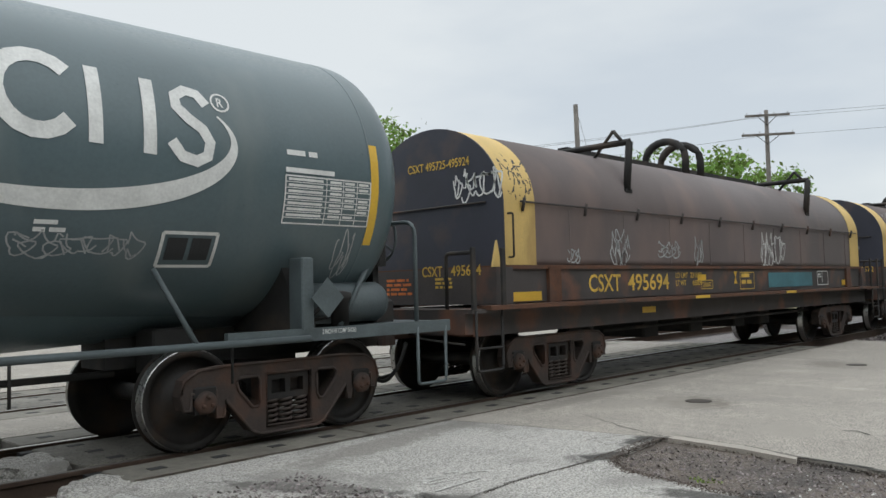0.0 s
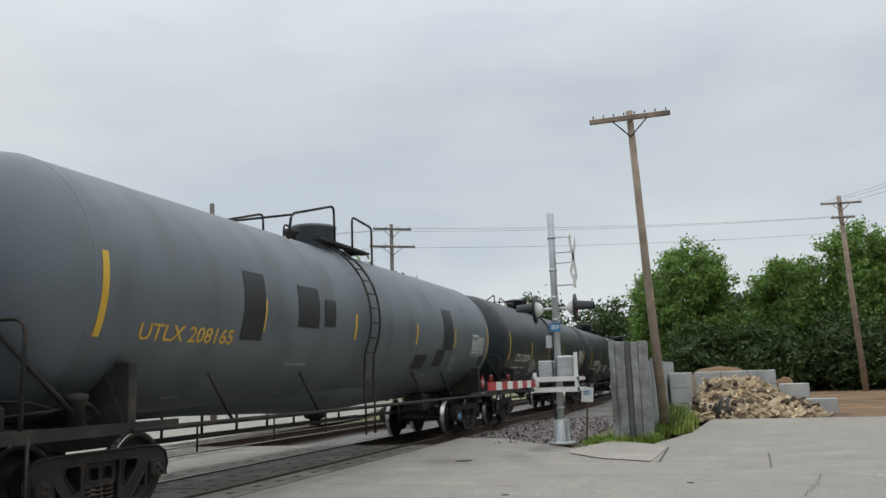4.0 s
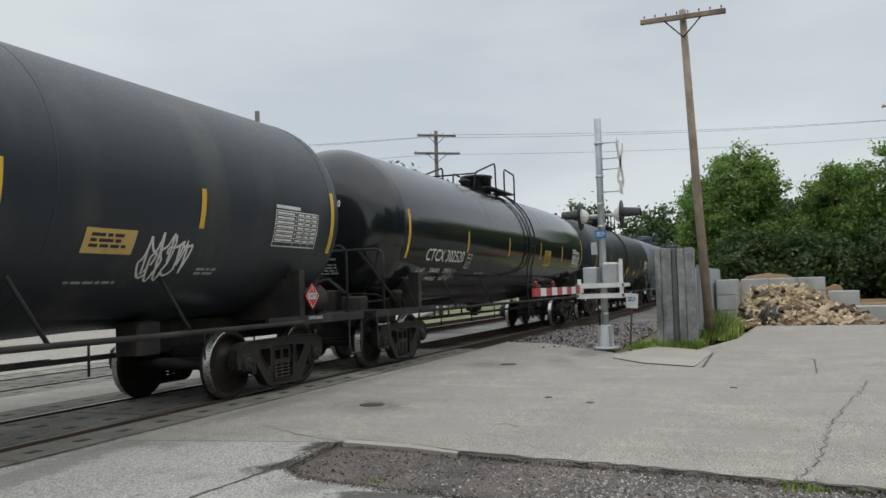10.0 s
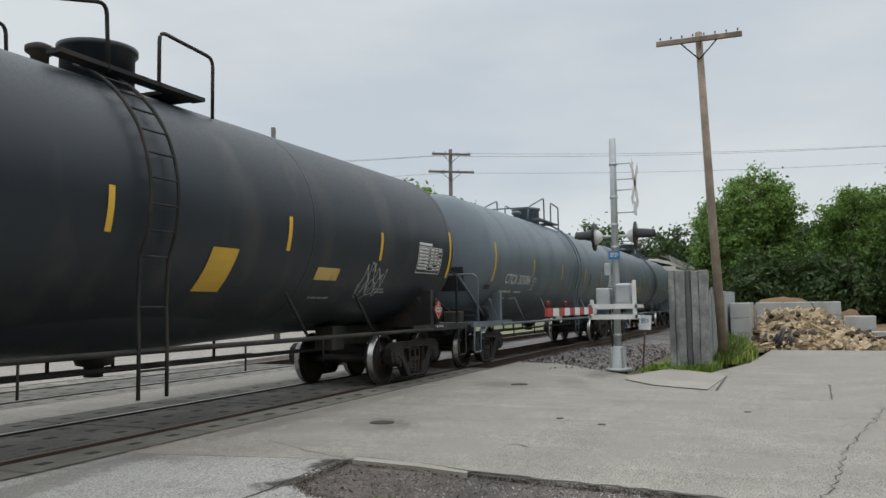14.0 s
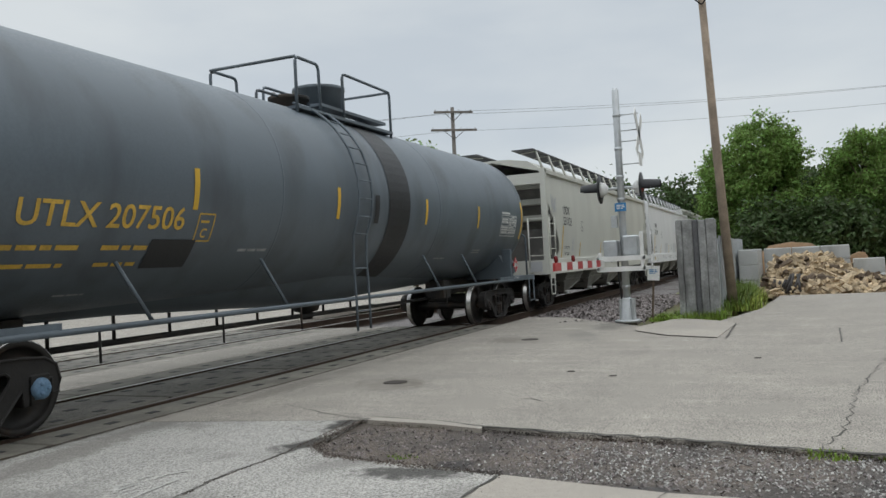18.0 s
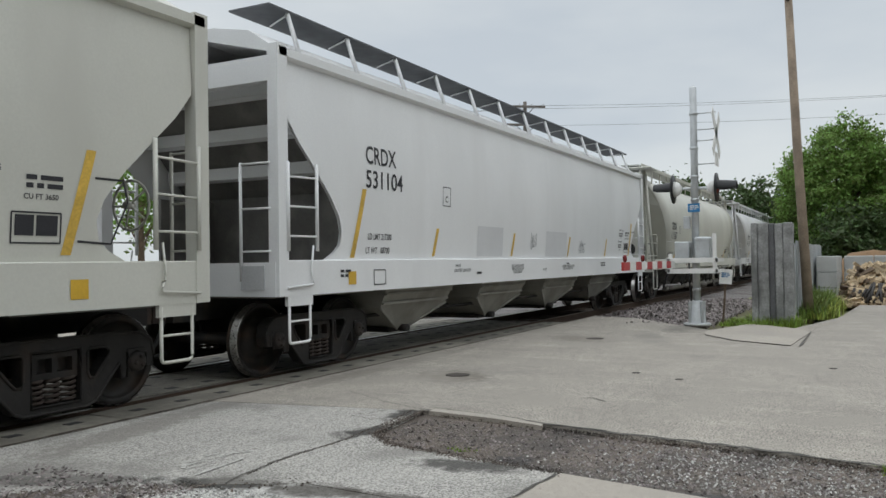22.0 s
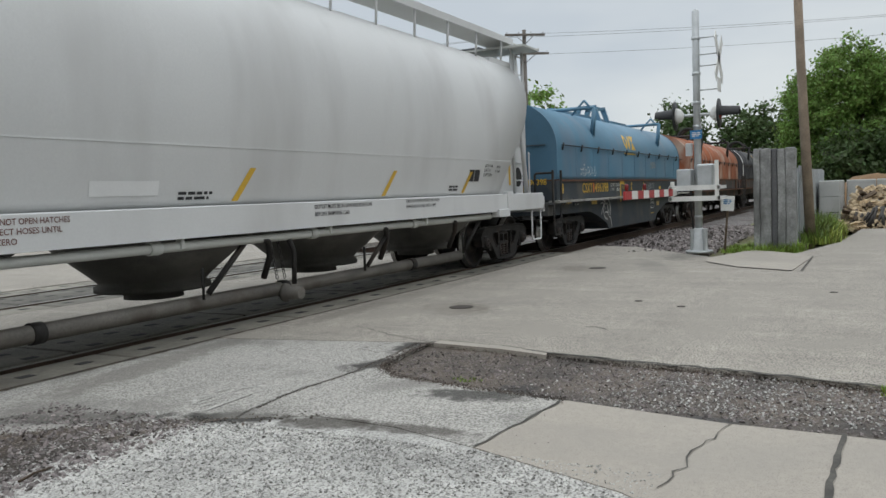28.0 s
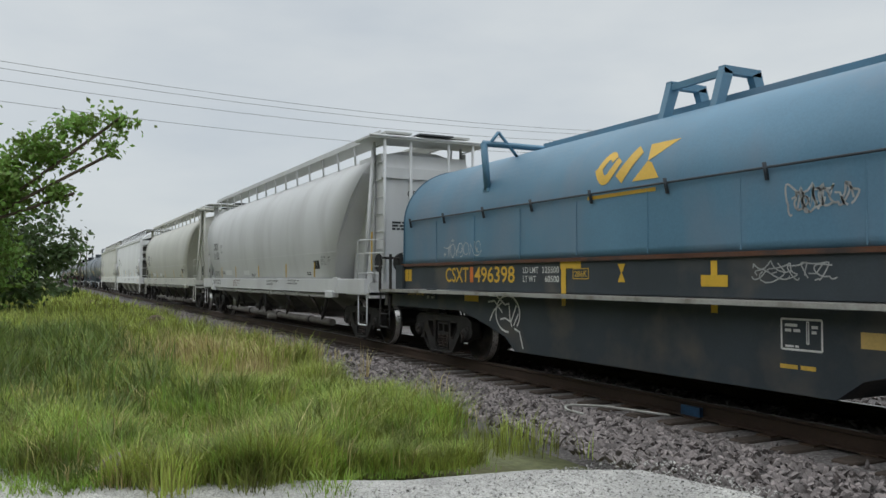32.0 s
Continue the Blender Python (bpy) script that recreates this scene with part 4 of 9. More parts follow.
def trucks(car, base, iron="iron", blue=()):
    """Two four-wheel trucks; the axles are kept to be turned."""
    for k, x in enumerate((0.889, base + 0.889)):
        part("bolster", BOLSTER, None, car, m=pose(x, 0, 0))
        for s in (-1, 1):
            f = part("truck_sideframe", FRAME[iron], None, car, m=pose(x, s * 1.0, 0))
            for dx in (-0.165, 0.0, 0.165):
                part("spring", SPRING, None, f, m=pose(dx, -0.02 * s, 0))
            for dx in (-0.889, 0.889):
                part("bearing_adapter", ADAPTER, None, f, m=pose(dx, 0, 0))
        for dx in (-0.889, 0.889):
            a = part("wheelset", AXLE, None, car, m=pose(x + dx, 0, WR))
            part("wheel", WHEEL, None, a, m=pose(0, -0.755, 0))
            part("wheel", WHEEL, None, a, m=pose(0, 0.755, 0, 0, 0, 180))
            part("bearing_cap", CAPBLUE if (k, dx > 0) in blue else CAP if iron == "rustiron" else CAPIRON, None, a, m=pose(0, -1.06, 0))
            part("bearing_cap", CAPIRON, None, a, m=pose(0, 1.06, 0, 0, 0, 180))
            SPINNING.append((a, x + dx))
        for s in (-1, 1):
            for dx in (-0.36, 0.36):
                part("brake_shoe", SHOE, None, car, m=pose(x + dx, s * 0.755, 0, 0, 0, 0 if dx < 0 else 180))


def couplers(car, x0, x1):
    for x, s in ((x0, 1), (x1, -1)):
        bm = bmesh.new()
        chamfered(bm, -0.02, 0.55, -0.09, 0.09, 0.78, 0.96, 0.02)
        chamfered(bm, -0.14, 0.08, -0.16, 0.13, 0.72, 1.02, 0.03)
        part("coupler", bm, "rustiron", car, m=pose(x, 0, 0, 0, 0, 0 if s > 0 else 180))
        part("brake_hose", tubem(bent([(0.1, -0.3, 0.75), (-0.02, -0.32, 0.5), (-0.16, -0.2, 0.28), (-0.22, 0, 0.34)], 0.15), 0.025, 7), "rubber", car, m=pose(x, 0, 0, 0, 0, 0 if s > 0 else 180))


TR, TZ = 1.51, 2.59


def on_tank(u, v):
    """A place on the near side of the tank shell: u along the car, v up along the skin from the middle."""
    a = v / TR
    return (u, -(TR + 0.006) * math.cos(a), TZ + (TR + 0.006) * math.sin(a))


def head_x(y, z):
    return 0.70 * math.sqrt(max(0.0, 1 - (min(math.hypot(y, z - TZ) / TR, 1.0)) ** 2.5))


def ladder_parts(car, pts_a, pts_b, rungs, material, r=0.022, rr=0.013):
    """Two stiles along the points and rungs between them (fractions of the way)."""
    def along(pts, t):
        k = min(int(t * (len(pts) - 1)), len(pts) - 2)
        return Vector(pts[k]).lerp(Vector(pts[k + 1]), t * (len(pts) - 1) - k)
    part("ladder_stile", tubem(pts_a, r, 6), material, car)
    part("ladder_stile", tubem(pts_b, r, 6), material, car)
    for i in range(rungs):
        t = (i + 0.5) / rungs
        part("rung", tubem([along(pts_a, t), along(pts_b, t)], rr, 6), material, car)


def wheel_ring(car, m, material):
    bm = bmesh.new()
    tube(bm, [(0, 0.27 * math.cos(t), 0.27 * math.sin(t)) for t in (k * 0.3927 for k in range(16))], 0.016, 6, True)
    for k in range(5):
        a = k * 1.2566
        tube(bm, [(-0.02, 0.04 * math.cos(a), 0.04 * math.sin(a)), (0, 0.27 * math.cos(a), 0.27 * math.sin(a))], 0.012, 5)
    lathe(bm, [(-0.08, 0.045), (0.03, 0.045)], 10, "x")
    part("brake_wheel", bm, material, car, "spoked hand brake wheel", m)


def step(car, x, y, top, low, wide, material):
    pts = bent([(x - wide / 2, y, top), (x - wide / 2, y, low), (x + wide / 2, y, low), (x + wide / 2, y, top)], 0.05, 3)
    part("stirrup_step", tubem(pts, 0.018, 6), material, car)


def stripes(car, f, spec, material="yellow"):
    for u, v0, v1, w, lean in spec:
        bm = bmesh.new()
        sheet(bm, lambda a, b: f(a + lean * (b - v0), b), u - w / 2, u + w / 2, v0, v1, 1, 6)
        part("reflector_stripe", bm, material, car, "yellow reflector strip")


def lettered(car, f, name, jobs, material, seed=1):
    """Lettering: jobs are ('t', text, u, v, height, width), a part each; ('b', u, v, width, rows, height) lines too small to read,
    ('f', u0, u1, v0, v1, line) ruled boxes and ('s', u0, u1, v0, v1) plates."""
    rest, rng, p = bmesh.new(), random.Random(seed), None
    for j in jobs:
        bm = rest if j[0] == "b" else bmesh.new()
        if j[0] == "t":
            write(bm, f, j[1], j[2], j[3], j[4], j[5] if len(j) > 5 else None)
        elif j[0] == "b":
            bars(bm, f, j[1], j[2], j[3], j[4], j[5], rng)
        elif j[0] == "f":
            frame_lines(bm, f, *j[1:])
        elif j[0] == "s":
            sheet(bm, f, j[1], j[2], j[3], j[4], 2, 4)
        if j[0] != "b":
            p = part(name if j[0] != "f" else "ruled_box", bm, material, car)
    if len(rest.verts):
        p = tagged(part("small_print", rest, material, car), kind="stuff")
    return p


def graffiti(car, f, u, v, wide, high, seed, material="faint", strokes=5, w=0.03):
    bm = bmesh.new()
    scrawl(bm, f, u, v, wide, high, random.Random(seed), strokes, w)
    part("graffiti", bm, material, car, "sprayed graffiti scrawl")


def placard(car, x, y, z, red=True, turn=0.0, text="3475"):
    m = pose(x, y, z, 0, 0, turn)
    bm = bmesh.new()
    prism(bm, [(0, -0.19), (0.19, 0), (0, 0.19), (-0.19, 0)], 0, 0.012, "y")
    p = part("placard", bm, "redp" if red else "steelgrey", car, "red diamond hazard placard" if red else "grey diamond placard holder", m)
    if red:
        f = lambda u, v: (u, -0.004, v)
        bm = bmesh.new()
        sheet(bm, f, -0.115, 0.115, -0.045, 0.045)
        frame_lines(bm, lambda u, v: f((u - v) * 0.7071, (u + v) * 0.7071), -0.118, 0.118, -0.118, 0.118, 0.008)
        line(bm, f, [(0, 0.07), (-0.02, 0.085), (0.0, 0.125), (0.02, 0.085), (0, 0.07)], 0.012)
        q = part("placard_field", bm, "white", p)
        bm = bmesh.new()
        write(bm, lambda u, v: (u, -0.008, v), text, -0.105, -0.032, 0.065, 0.21)
        part("placard_number", bm, "blacklet", p)


def plate_table(car, f, u, v, wide, high, seed=3):
    """A stencilled inspection table: ruled box with rows of small writing."""
    bm, rng = bmesh.new(), random.Random(seed)
    frame_lines(bm, f, u, u + wide, v, v + high, 0.014)
    for k in range(1, 8):
        y = v + high * k / 8
        line(bm, f, [(u + wide * i / 3, y) for i in range(4)], 0.009)
        for a, b in ((0.03, 0.42), (0.5, 0.64), (0.68, 0.8), (0.85, 0.97)):
            if rng.random() < 0.85:
                sheet(bm, f, u + wide * a, u + wide * b, y + high * 0.03, y + high * 0.085)
    for a in (0.46, 0.66, 0.83):
        line(bm, f, [(u + wide * a, v + high * i / 3) for i in range(4)], 0.009)
    sheet(bm, f, u, u + wide * 0.55, v + high + 0.03, v + high + 0.075)
    part("inspection_table", bm, "white", car, "white stencilled inspection table")


def tank_car(label, paint, x0, base=14.1, fit="dark", marks="", small=True, iron="iron", blue=(), seed=1, letters_in="white", ladder=True, platform=True, red=True, mids=(3.60, 6.75, 9.95, 12.70), stripe_z=(1.98, 2.89), tail_z=(1.98, 2.89), patches=(), over=0.70, tail=0.13, lad=7.2, shift=0.0, wide_rail=False):
    car = thing("tank_car", label, "tank car", pose(x0, YC, 0), group="cars of the freight train")
    mid, half = base / 2 + 0.889, base / 2 + over
    end = 2 * mid
    bm = bmesh.new()
    head = [(0.70 * math.sin(t), TR * max(math.cos(t), 0.0) ** 0.8) for t in (i * 1.5708 / 12 for i in range(13))]
    prof = [(mid - half - a, max(r, 0.02)) for a, r in head[::-1]] + [(mid - half + half * i / 4, TR) for i in range(1, 8)] + [(mid + half + tail + a, max(r, 0.02)) for a, r in head]
    lathe(bm, prof, 72, "x", (0, 0, TZ))
    part("tank_shell", bm, paint, car)
    bm = bmesh.new()
    lathe(bm, [(mid - half * 0.92, 0.74), (mid - 2.0, 0.90), (mid - 0.5, 0.97), (mid + 0.5, 0.97), (mid + 2.0, 0.90), (mid + half * 0.92, 0.74)], 48, "x", (0, 0, TZ - 0.75))
    part("tank_belly", bm, paint, car, "sloping tank bottom")
    for x in (mid - half, mid - half * 0.34, mid + half * 0.34, mid + half):
        bm = bmesh.new()
        lathe(bm, [(x - 0.02, TR - 0.01), (x - 0.012, TR + 0.003), (x + 0.012, TR + 0.003), (x + 0.02, TR - 0.01)], 72, "x", (0, 0, TZ), caps=False)
        part("weld_seam", bm, paint, car)
    trucks(car, base, iron, blue)
    couplers(car, -1.2, end + 1.2)
    for x, s in ((0, 1), (end, -1)):  # both ends
        q = lambda a: x + s * a
        part("stub_sill", boxm(*sorted((q(-0.95), q(2.3))), -0.26, 0.26, 0.74, 1.08), "dark", car)
        bm = bmesh.new()
        prism(bm, [(-1.38, 1.02), (1.38, 1.02), (1.38, 1.12), (1.05, 1.75), (0.6, 1.42), (0, 1.28), (-0.6, 1.42), (-1.05, 1.75), (-1.38, 1.12)], q(0.889) - 0.09, q(0.889) + 0.09, "x")
        part("tank_saddle", bm, "dark" if fit == "steelgrey" else fit, car)
        part("end_platform", boxm(*sorted((q(-0.98), q(-0.05))), -1.40, 1.40, 1.0, 1.05), fit, car)
        for y in (-1.42, 1.36):
            part("side_sill", boxm(*sorted((q(-1.0), q(1.75))), y, y + 0.06, 0.94, 1.06), fit, car)
            step(car, q(-0.72), y + 0.01, 1.0, 0.40, 0.42, fit)
        part("end_railing", tubem(bent([(q(-0.55), -1.36, 1.04), (q(-0.55), -1.36, 2.12), (q(-0.55), 1.36, 2.12), (q(-0.55), 1.36, 1.04)], 0.16), 0.024, 7), fit, car)
        part("railing_brace", tubem([(q(-0.55), -0.9, 2.1), (q(0.4), -1.25, 1.05)], 0.03, 6), fit, car)
        part("saddle_gusset", boxm(*sorted((q(0.84), q(0.98))), -1.43, -1.22, 1.05, 1.72, c=0.012), fit, car)
        # brake gear crowded on the end platform
        for y0, y1, a, z in ((-0.95, -0.55, 0.30, 1.30), (-0.40, 0.25, 0.42, 1.42), (0.45, 1.0, 0.28, 1.26)):
            part("brake_gear_box", boxm(*sorted((q(-0.62), q(-0.62 + a))), y0, y1, 1.05, z, c=0.03), "dark", car)
        part("brake_lever", tubem([(q(-0.5), -0.9, 1.1), (q(-0.42), -0.2, 1.62), (q(-0.30), 0.5, 1.5)], 0.035, 5), "dark", car)
        part("brake_line", tubem(bent([(q(0.75), -1.16, 1.12), (q(0.5), -1.18, 1.30), (q(0.1), -1.1, 1.22), (q(-0.45), -0.75, 1.16)], 0.08), 0.022, 6), "dark", car)
        part("brake_line", tubem(bent([(q(0.75), -1.10, 1.10), (q(0.35), -1.12, 1.16), (q(-0.1), -1.0, 1.32), (q(-0.5), -0.35, 1.36)], 0.08), 0.018, 6), "dark", car)
        bm = bmesh.new()
        lathe(bm, [(1.05, 0.09), (1.30, 0.09), (1.32, 0.12), (1.38, 0.12), (1.40, 0.04)], 12, "z", (q(0.34), -1.18, 0))
        part("control_valve", bm, "dark", car)
    part("hand_brake_housing", boxm(end + 0.42, end + 0.58, -0.90, -0.54, 1.66, 2.16, c=0.04), "dark", car)
    part("brake_post", boxm(end + 0.44, end + 0.52, -0.80, -0.64, 1.05, 1.70), "dark", car)
    part("brake_chain_rod", tubem([(end + 0.5, -0.60, 1.75), (end + 0.42, -0.35, 1.12)], 0.02, 5), "dark", car)
    for s in (-1, 1):
        part("side_rail", tubem([(0.9, s * 1.43, 0.97), (end - 0.9, s * 1.43, 0.97)], 0.032, 8), fit, car)
        if s < 0:
            for x in (2.3, 4.2, 5.9, mid + 1.3, mid + 3.2, mid + 5.0):  # pipes and valves hung below the sill
                part("pipe_hanger", tubem([(x, -1.30, 0.96), (x, -1.30, 0.62)], 0.014, 5), "dark", car)
            for x in (2.9, 5.4, mid + 2.6, mid + 4.6):
                part("rail_strut", tubem([(x, -1.43, 0.97), (x - 0.28, -1.22, 1.62)], 0.024, 5), fit, car)
    for x in [2.9 + 1.15 * i for i in range(int((end - 5.8) / 1.15) + 1)]:
        part("rail_hanger", tubem([(x, 1.43, 0.97), (x, 1.43, 0.55)], 0.028, 5), "dark", car)
    for z in (0.58, 0.76):
        part("brake_rod", tubem([(2.7, 1.43, z), (end - 2.7, 1.43, z)], 0.024, 6), "dark", car)
    part("brake_pipe", tubem([(2.2, -0.2, 0.70), (end - 2.2, -0.2, 0.70)], 0.035, 6), "dark", car)
    bm = bmesh.new()
    lathe(bm, [(0.62, 0.11), (0.74, 0.11), (0.76, 0.2), (0.86, 0.24), (1.3, 0.3)], 16, "z", (mid + 0.1, 0, 0))
    part("bottom_outlet", bm, "dark", car)
    bm = bmesh.new()
    lathe(bm, [(-0.5, 0.05), (-0.47, 0.17), (-0.4, 0.21), (0.4, 0.21), (0.47, 0.17), (0.5, 0.05)], 18, "x", (end - 0.1, -0.95, 1.28))
    part("air_reservoir", bm, fit, car)
    part("brake_cylinder_box", boxm(mid + 4.6, mid + 5.0, -0.65, -0.3, 0.70, 1.1, c=0.02), "dark", car)
    wheel_ring(car, pose(end + 0.62, -0.72, 1.98), fit)
    if platform:
        dx, top = mid + 0.08 + shift, TZ + TR
        pm = mid + 0.05 + shift
        cap = 0.60 if wide_rail else 0.50
        bm = bmesh.new()
        lathe(bm, [(top - 0.12, 0.43), (top + cap - 0.10, 0.43), (top + cap - 0.08, 0.47), (top + cap - 0.02, 0.47), (top + cap, 0.38), (top + cap + 0.03, 0.1)], 28, "z", (dx, 0, 0))
        part("manway_dome", bm, fit if fit != "dark" else paint, car, "round manway dome")
        for y in (-0.80, 0.62):
            part("platform_plank", boxm(pm - 1.25, pm + 1.05, y, y + 0.2, top - 0.02, top + 0.03), fit, car)
        part("platform_plank", boxm(pm + 0.50, pm + 1.0, -0.62, 0.62, top - 0.018, top + 0.028), fit, car)
        bm = bmesh.new()
        lathe(bm, [(top, 0.1), (top + 0.2, 0.1), (top + 0.24, 0.16), (top + 0.30, 0.16), (top + 0.34, 0.08)], 12, "z", (dx - 0.75, 0.1, 0))
        part("safety_valve", bm, fit, car)
        if wide_rail:
            for y in (-0.80, 0.80):
                foot = TZ + math.sqrt(TR * TR - 0.64)
                part("platform_railing", tubem(bent([(pm - 1.95, y, foot - 0.1), (pm - 1.95, y, top + 0.63), (pm - 1.28, y, top + 0.63), (pm - 1.26, y, foot + 0.04)], 0.1), 0.026, 7), fit, car)
                part("platform_railing", tubem(bent([(pm - 0.52, y, foot + 0.04), (pm - 0.52, y, top + 0.64), (pm + 1.26, y, top + 0.63), (pm + 1.26, y, foot - 0.1)], 0.1), 0.026, 7), fit, car)
            for x in (-1.95, 1.26):
                part("platform_railing", tubem([(pm + x, -0.80, top + 0.63), (pm + x, 0.80, top + 0.63)], 0.026, 7), fit, car)
            part("platform_plank", boxm(pm - 1.95, pm + 1.26, -0.84, -0.62, top - 0.17, top - 0.12), fit, car)
            part("vent_rail", tubem(bent([(pm - 2.0, -0.1, top), (pm - 2.0, -0.1, top + 0.2), (pm - 1.2, -0.1, top + 0.2)], 0.08), 0.024, 6), fit, car)
            bm = bmesh.new()
            lathe(bm, [(top - 0.05, 0.30), (top + 0.14, 0.30), (top + 0.16, 0.34), (top + 0.22, 0.34), (top + 0.24, 0.2)], 20, "z", (pm - 1.1, -0.1, 0))
            part("valve_housing", bm, "dark", car, "low dark valve housing")
        else:
            for y in (-0.78, 0.78):
                part("platform_railing", tubem(bent([(pm - 2.3, y * 0.9, top - 0.28), (pm - 2.3, y, top + 0.26), (pm - 0.62, y, top + 0.72), (pm - 0.58, y, top - 0.05)], 0.14), 0.024, 7), fit, car)
                part("platform_railing", tubem(bent([(pm + 0.22, y, top - 0.02), (pm + 0.22, y, top + 0.66), (pm + 1.22, y, top + 0.60), (pm + 1.22, y, top - 0.2)], 0.12), 0.024, 7), fit, car)
            part("platform_railing", tubem([(pm - 2.3, -0.78, top + 0.24), (pm - 2.3, 0.78, top + 0.24)], 0.022, 6), fit, car)
    if ladder:
        lx = lad
        def stile(x):
            pts = [(x, -(TR + 0.09) * math.cos(a), TZ + (TR + 0.09) * math.sin(a)) for a in (radians(d) for d in range(72, -31, -8))]
            return pts + [(x, -1.44, 1.5), (x, -1.46, 0.95), (x, -1.46, 0.48)]
        ladder_parts(car, stile(lx), stile(lx + 0.42), 12, fit)
    arc = lambda z: TR * math.asin(max(-1, min(1, z / TR)))
    a0, a1 = (arc(z - TZ) for z in stripe_z)
    t0, t1 = (arc(z - TZ) for z in tail_z)
    stripes(car, on_tank, [(0.34, a0, a1, 0.10, 0), (end + over + tail - 0.96, t0, t1, 0.10, 0)])
    m0, m1 = arc(2.18 - TZ), arc(2.64 - TZ)
    stripes(car, on_tank, [(u, m0, m1, 0.085, 0) for u in mids if u < end - 2])
    k = random.Random(seed)
    if marks:
        w = 2.15 if len(marks) > 9 else 1.9
        lettered(car, on_tank, "reporting_mark", [("t", marks, 1.32, arc(1.96 - TZ), 0.25, w)], letters_in)
        if marks == "CTCX 302520":
            for k, (w1, w2, w3) in enumerate((("LD LMT", "206600LB", "93700 KG"), ("LT WT", "79400LB", "36000 KG"))):
                for u, word, w in ((1.1, w1, 0.42), (1.78, w2, 0.55), (2.55, w3, 0.5)):
                    lettered(car, on_tank, "weight_lettering", [("t", word, u, arc(1.735 - 0.16 * k - TZ), 0.095, w)], letters_in)
        else:
            lettered(car, on_tank, "small_lettering", [("b", 1.2, arc(1.74 - TZ), 1.1, 1, 0.055), ("b", 2.4, arc(1.74 - TZ), 0.7, 1, 0.055), ("b", 1.15, arc(1.58 - TZ), 1.1, 1, 0.05), ("b", 2.4, arc(1.58 - TZ), 0.6, 1, 0.05)], letters_in, seed)
        lettered(car, on_tank, "plate_mark", [("f", 3.70, 3.97, arc(1.84 - TZ), arc(2.14 - TZ), 0.018), ("t", "C", 3.78, arc(1.88 - TZ), 0.11, 0.1), ("b", 3.74, arc(2.04 - TZ), 0.2, 1, 0.03)], letters_in)
        f = lambda u, v: (mid - half - head_x(u, v) - 0.008, -u, v)
        lettered(car, f, "head_mark", [("t", marks, -0.16, 2.93, 0.115, 0.66), ("b", -0.08, 2.81, 0.42, 2, 0.035)], letters_in, seed)
        lettered(car, f, "head_lettering", [("b", 0.0, 2.02, 0.4, 2, 0.035), ("b", 0.05, 1.86, 0.4, 4, 0.03)], "faint", seed + 1)
    if small:
        plate_table(car, on_tank, end - 1.66, arc(2.04 - TZ), 1.10, 0.49, seed)
        lettered(car, on_tank, "small_lettering", [("b", 4.6, arc(1.72 - TZ), 0.8, 1, 0.04), ("b", 11.0, arc(1.55 - TZ), 0.7, 1, 0.035), ("b", end - 3.0, arc(1.7 - TZ), 0.5, 2, 0.035), ("b", 2.2, arc(1.3 - TZ), 0.4, 1, 0.03)], "faint", seed + 3)
    lettered(car, lambda u, v: (u, -1.427, v), "shoe_lettering", [("t", "2 INCH HF COMP SHOES", end -0.75, 1.0, 0.045, 0.41)], "white")
    placard(car, -0.62, -0.12, 1.34, red, -78)
    placard(car, end - 0.72, -1.48, 1.34, red)
    for u0, u1, zz0, zz1 in patches:
        bm = bmesh.new()
        sheet(bm, lambda u, v: (u, *(1.0015 * on_tank(0, v)[1],), on_tank(0, v)[2]), u0, u1, arc(zz0 - TZ), arc(zz1 - TZ), 1, 26)
        part("paint_patch", bm, "patch", car, "black overpainted patch")
    return car


def arcz(z):
    return TR * math.asin(max(-1, min(1, (z - TZ) / TR)))


# -- coil cars --
def hood_pt(s, w, z0, z1, top):
    """The near half of the hood's outline at 0 (foot) to 1 (ridge)."""
    side = z1 - z0
    arcl = 1.62
    d = s * (side + arcl)
    if d <= side:
        return (-w, z0 + d)
    a = (d - side) / arcl * math.pi / 2
    return (-w * math.cos(a), z1 + (top - z1) * math.sin(a))


HW, HZ0, HZ1, HTOP = 1.24, 1.66, 2.42, 3.50


def on_hood(u, v):
    """v is the height along the skin from the rail."""
    d = (v - HZ0) / (HZ1 - HZ0 + 1.62)
    y, z = hood_pt(d, HW, HZ0, HZ1, HTOP)
    return (u, y * 1.005, z + 0.004 * (z > HZ1))


def hood_outline(grow=0.0, n=24):
    near = [hood_pt(i / n, HW + grow, HZ0, HZ1, HTOP + grow) for i in range(n + 1)]
    return near + [(-y, z) for y, z in near[-2::-1]]


def smooth_shell(bm, outline, a, b, cap=True):
    u, w = [bm.verts.new((a, y, z)) for y, z in outline], [bm.verts.new((b, y, z)) for y, z in outline]
    for i in range(len(outline) - 1):
        f = bm.faces.new((u[i], u[i + 1], w[i + 1], w[i]))
        f.smooth = True
    if cap:
        bm.faces.new(u[::-1])
        bm.faces.new(w)
        bm.faces.new((u[0], w[0], w[-1], u[-1]))


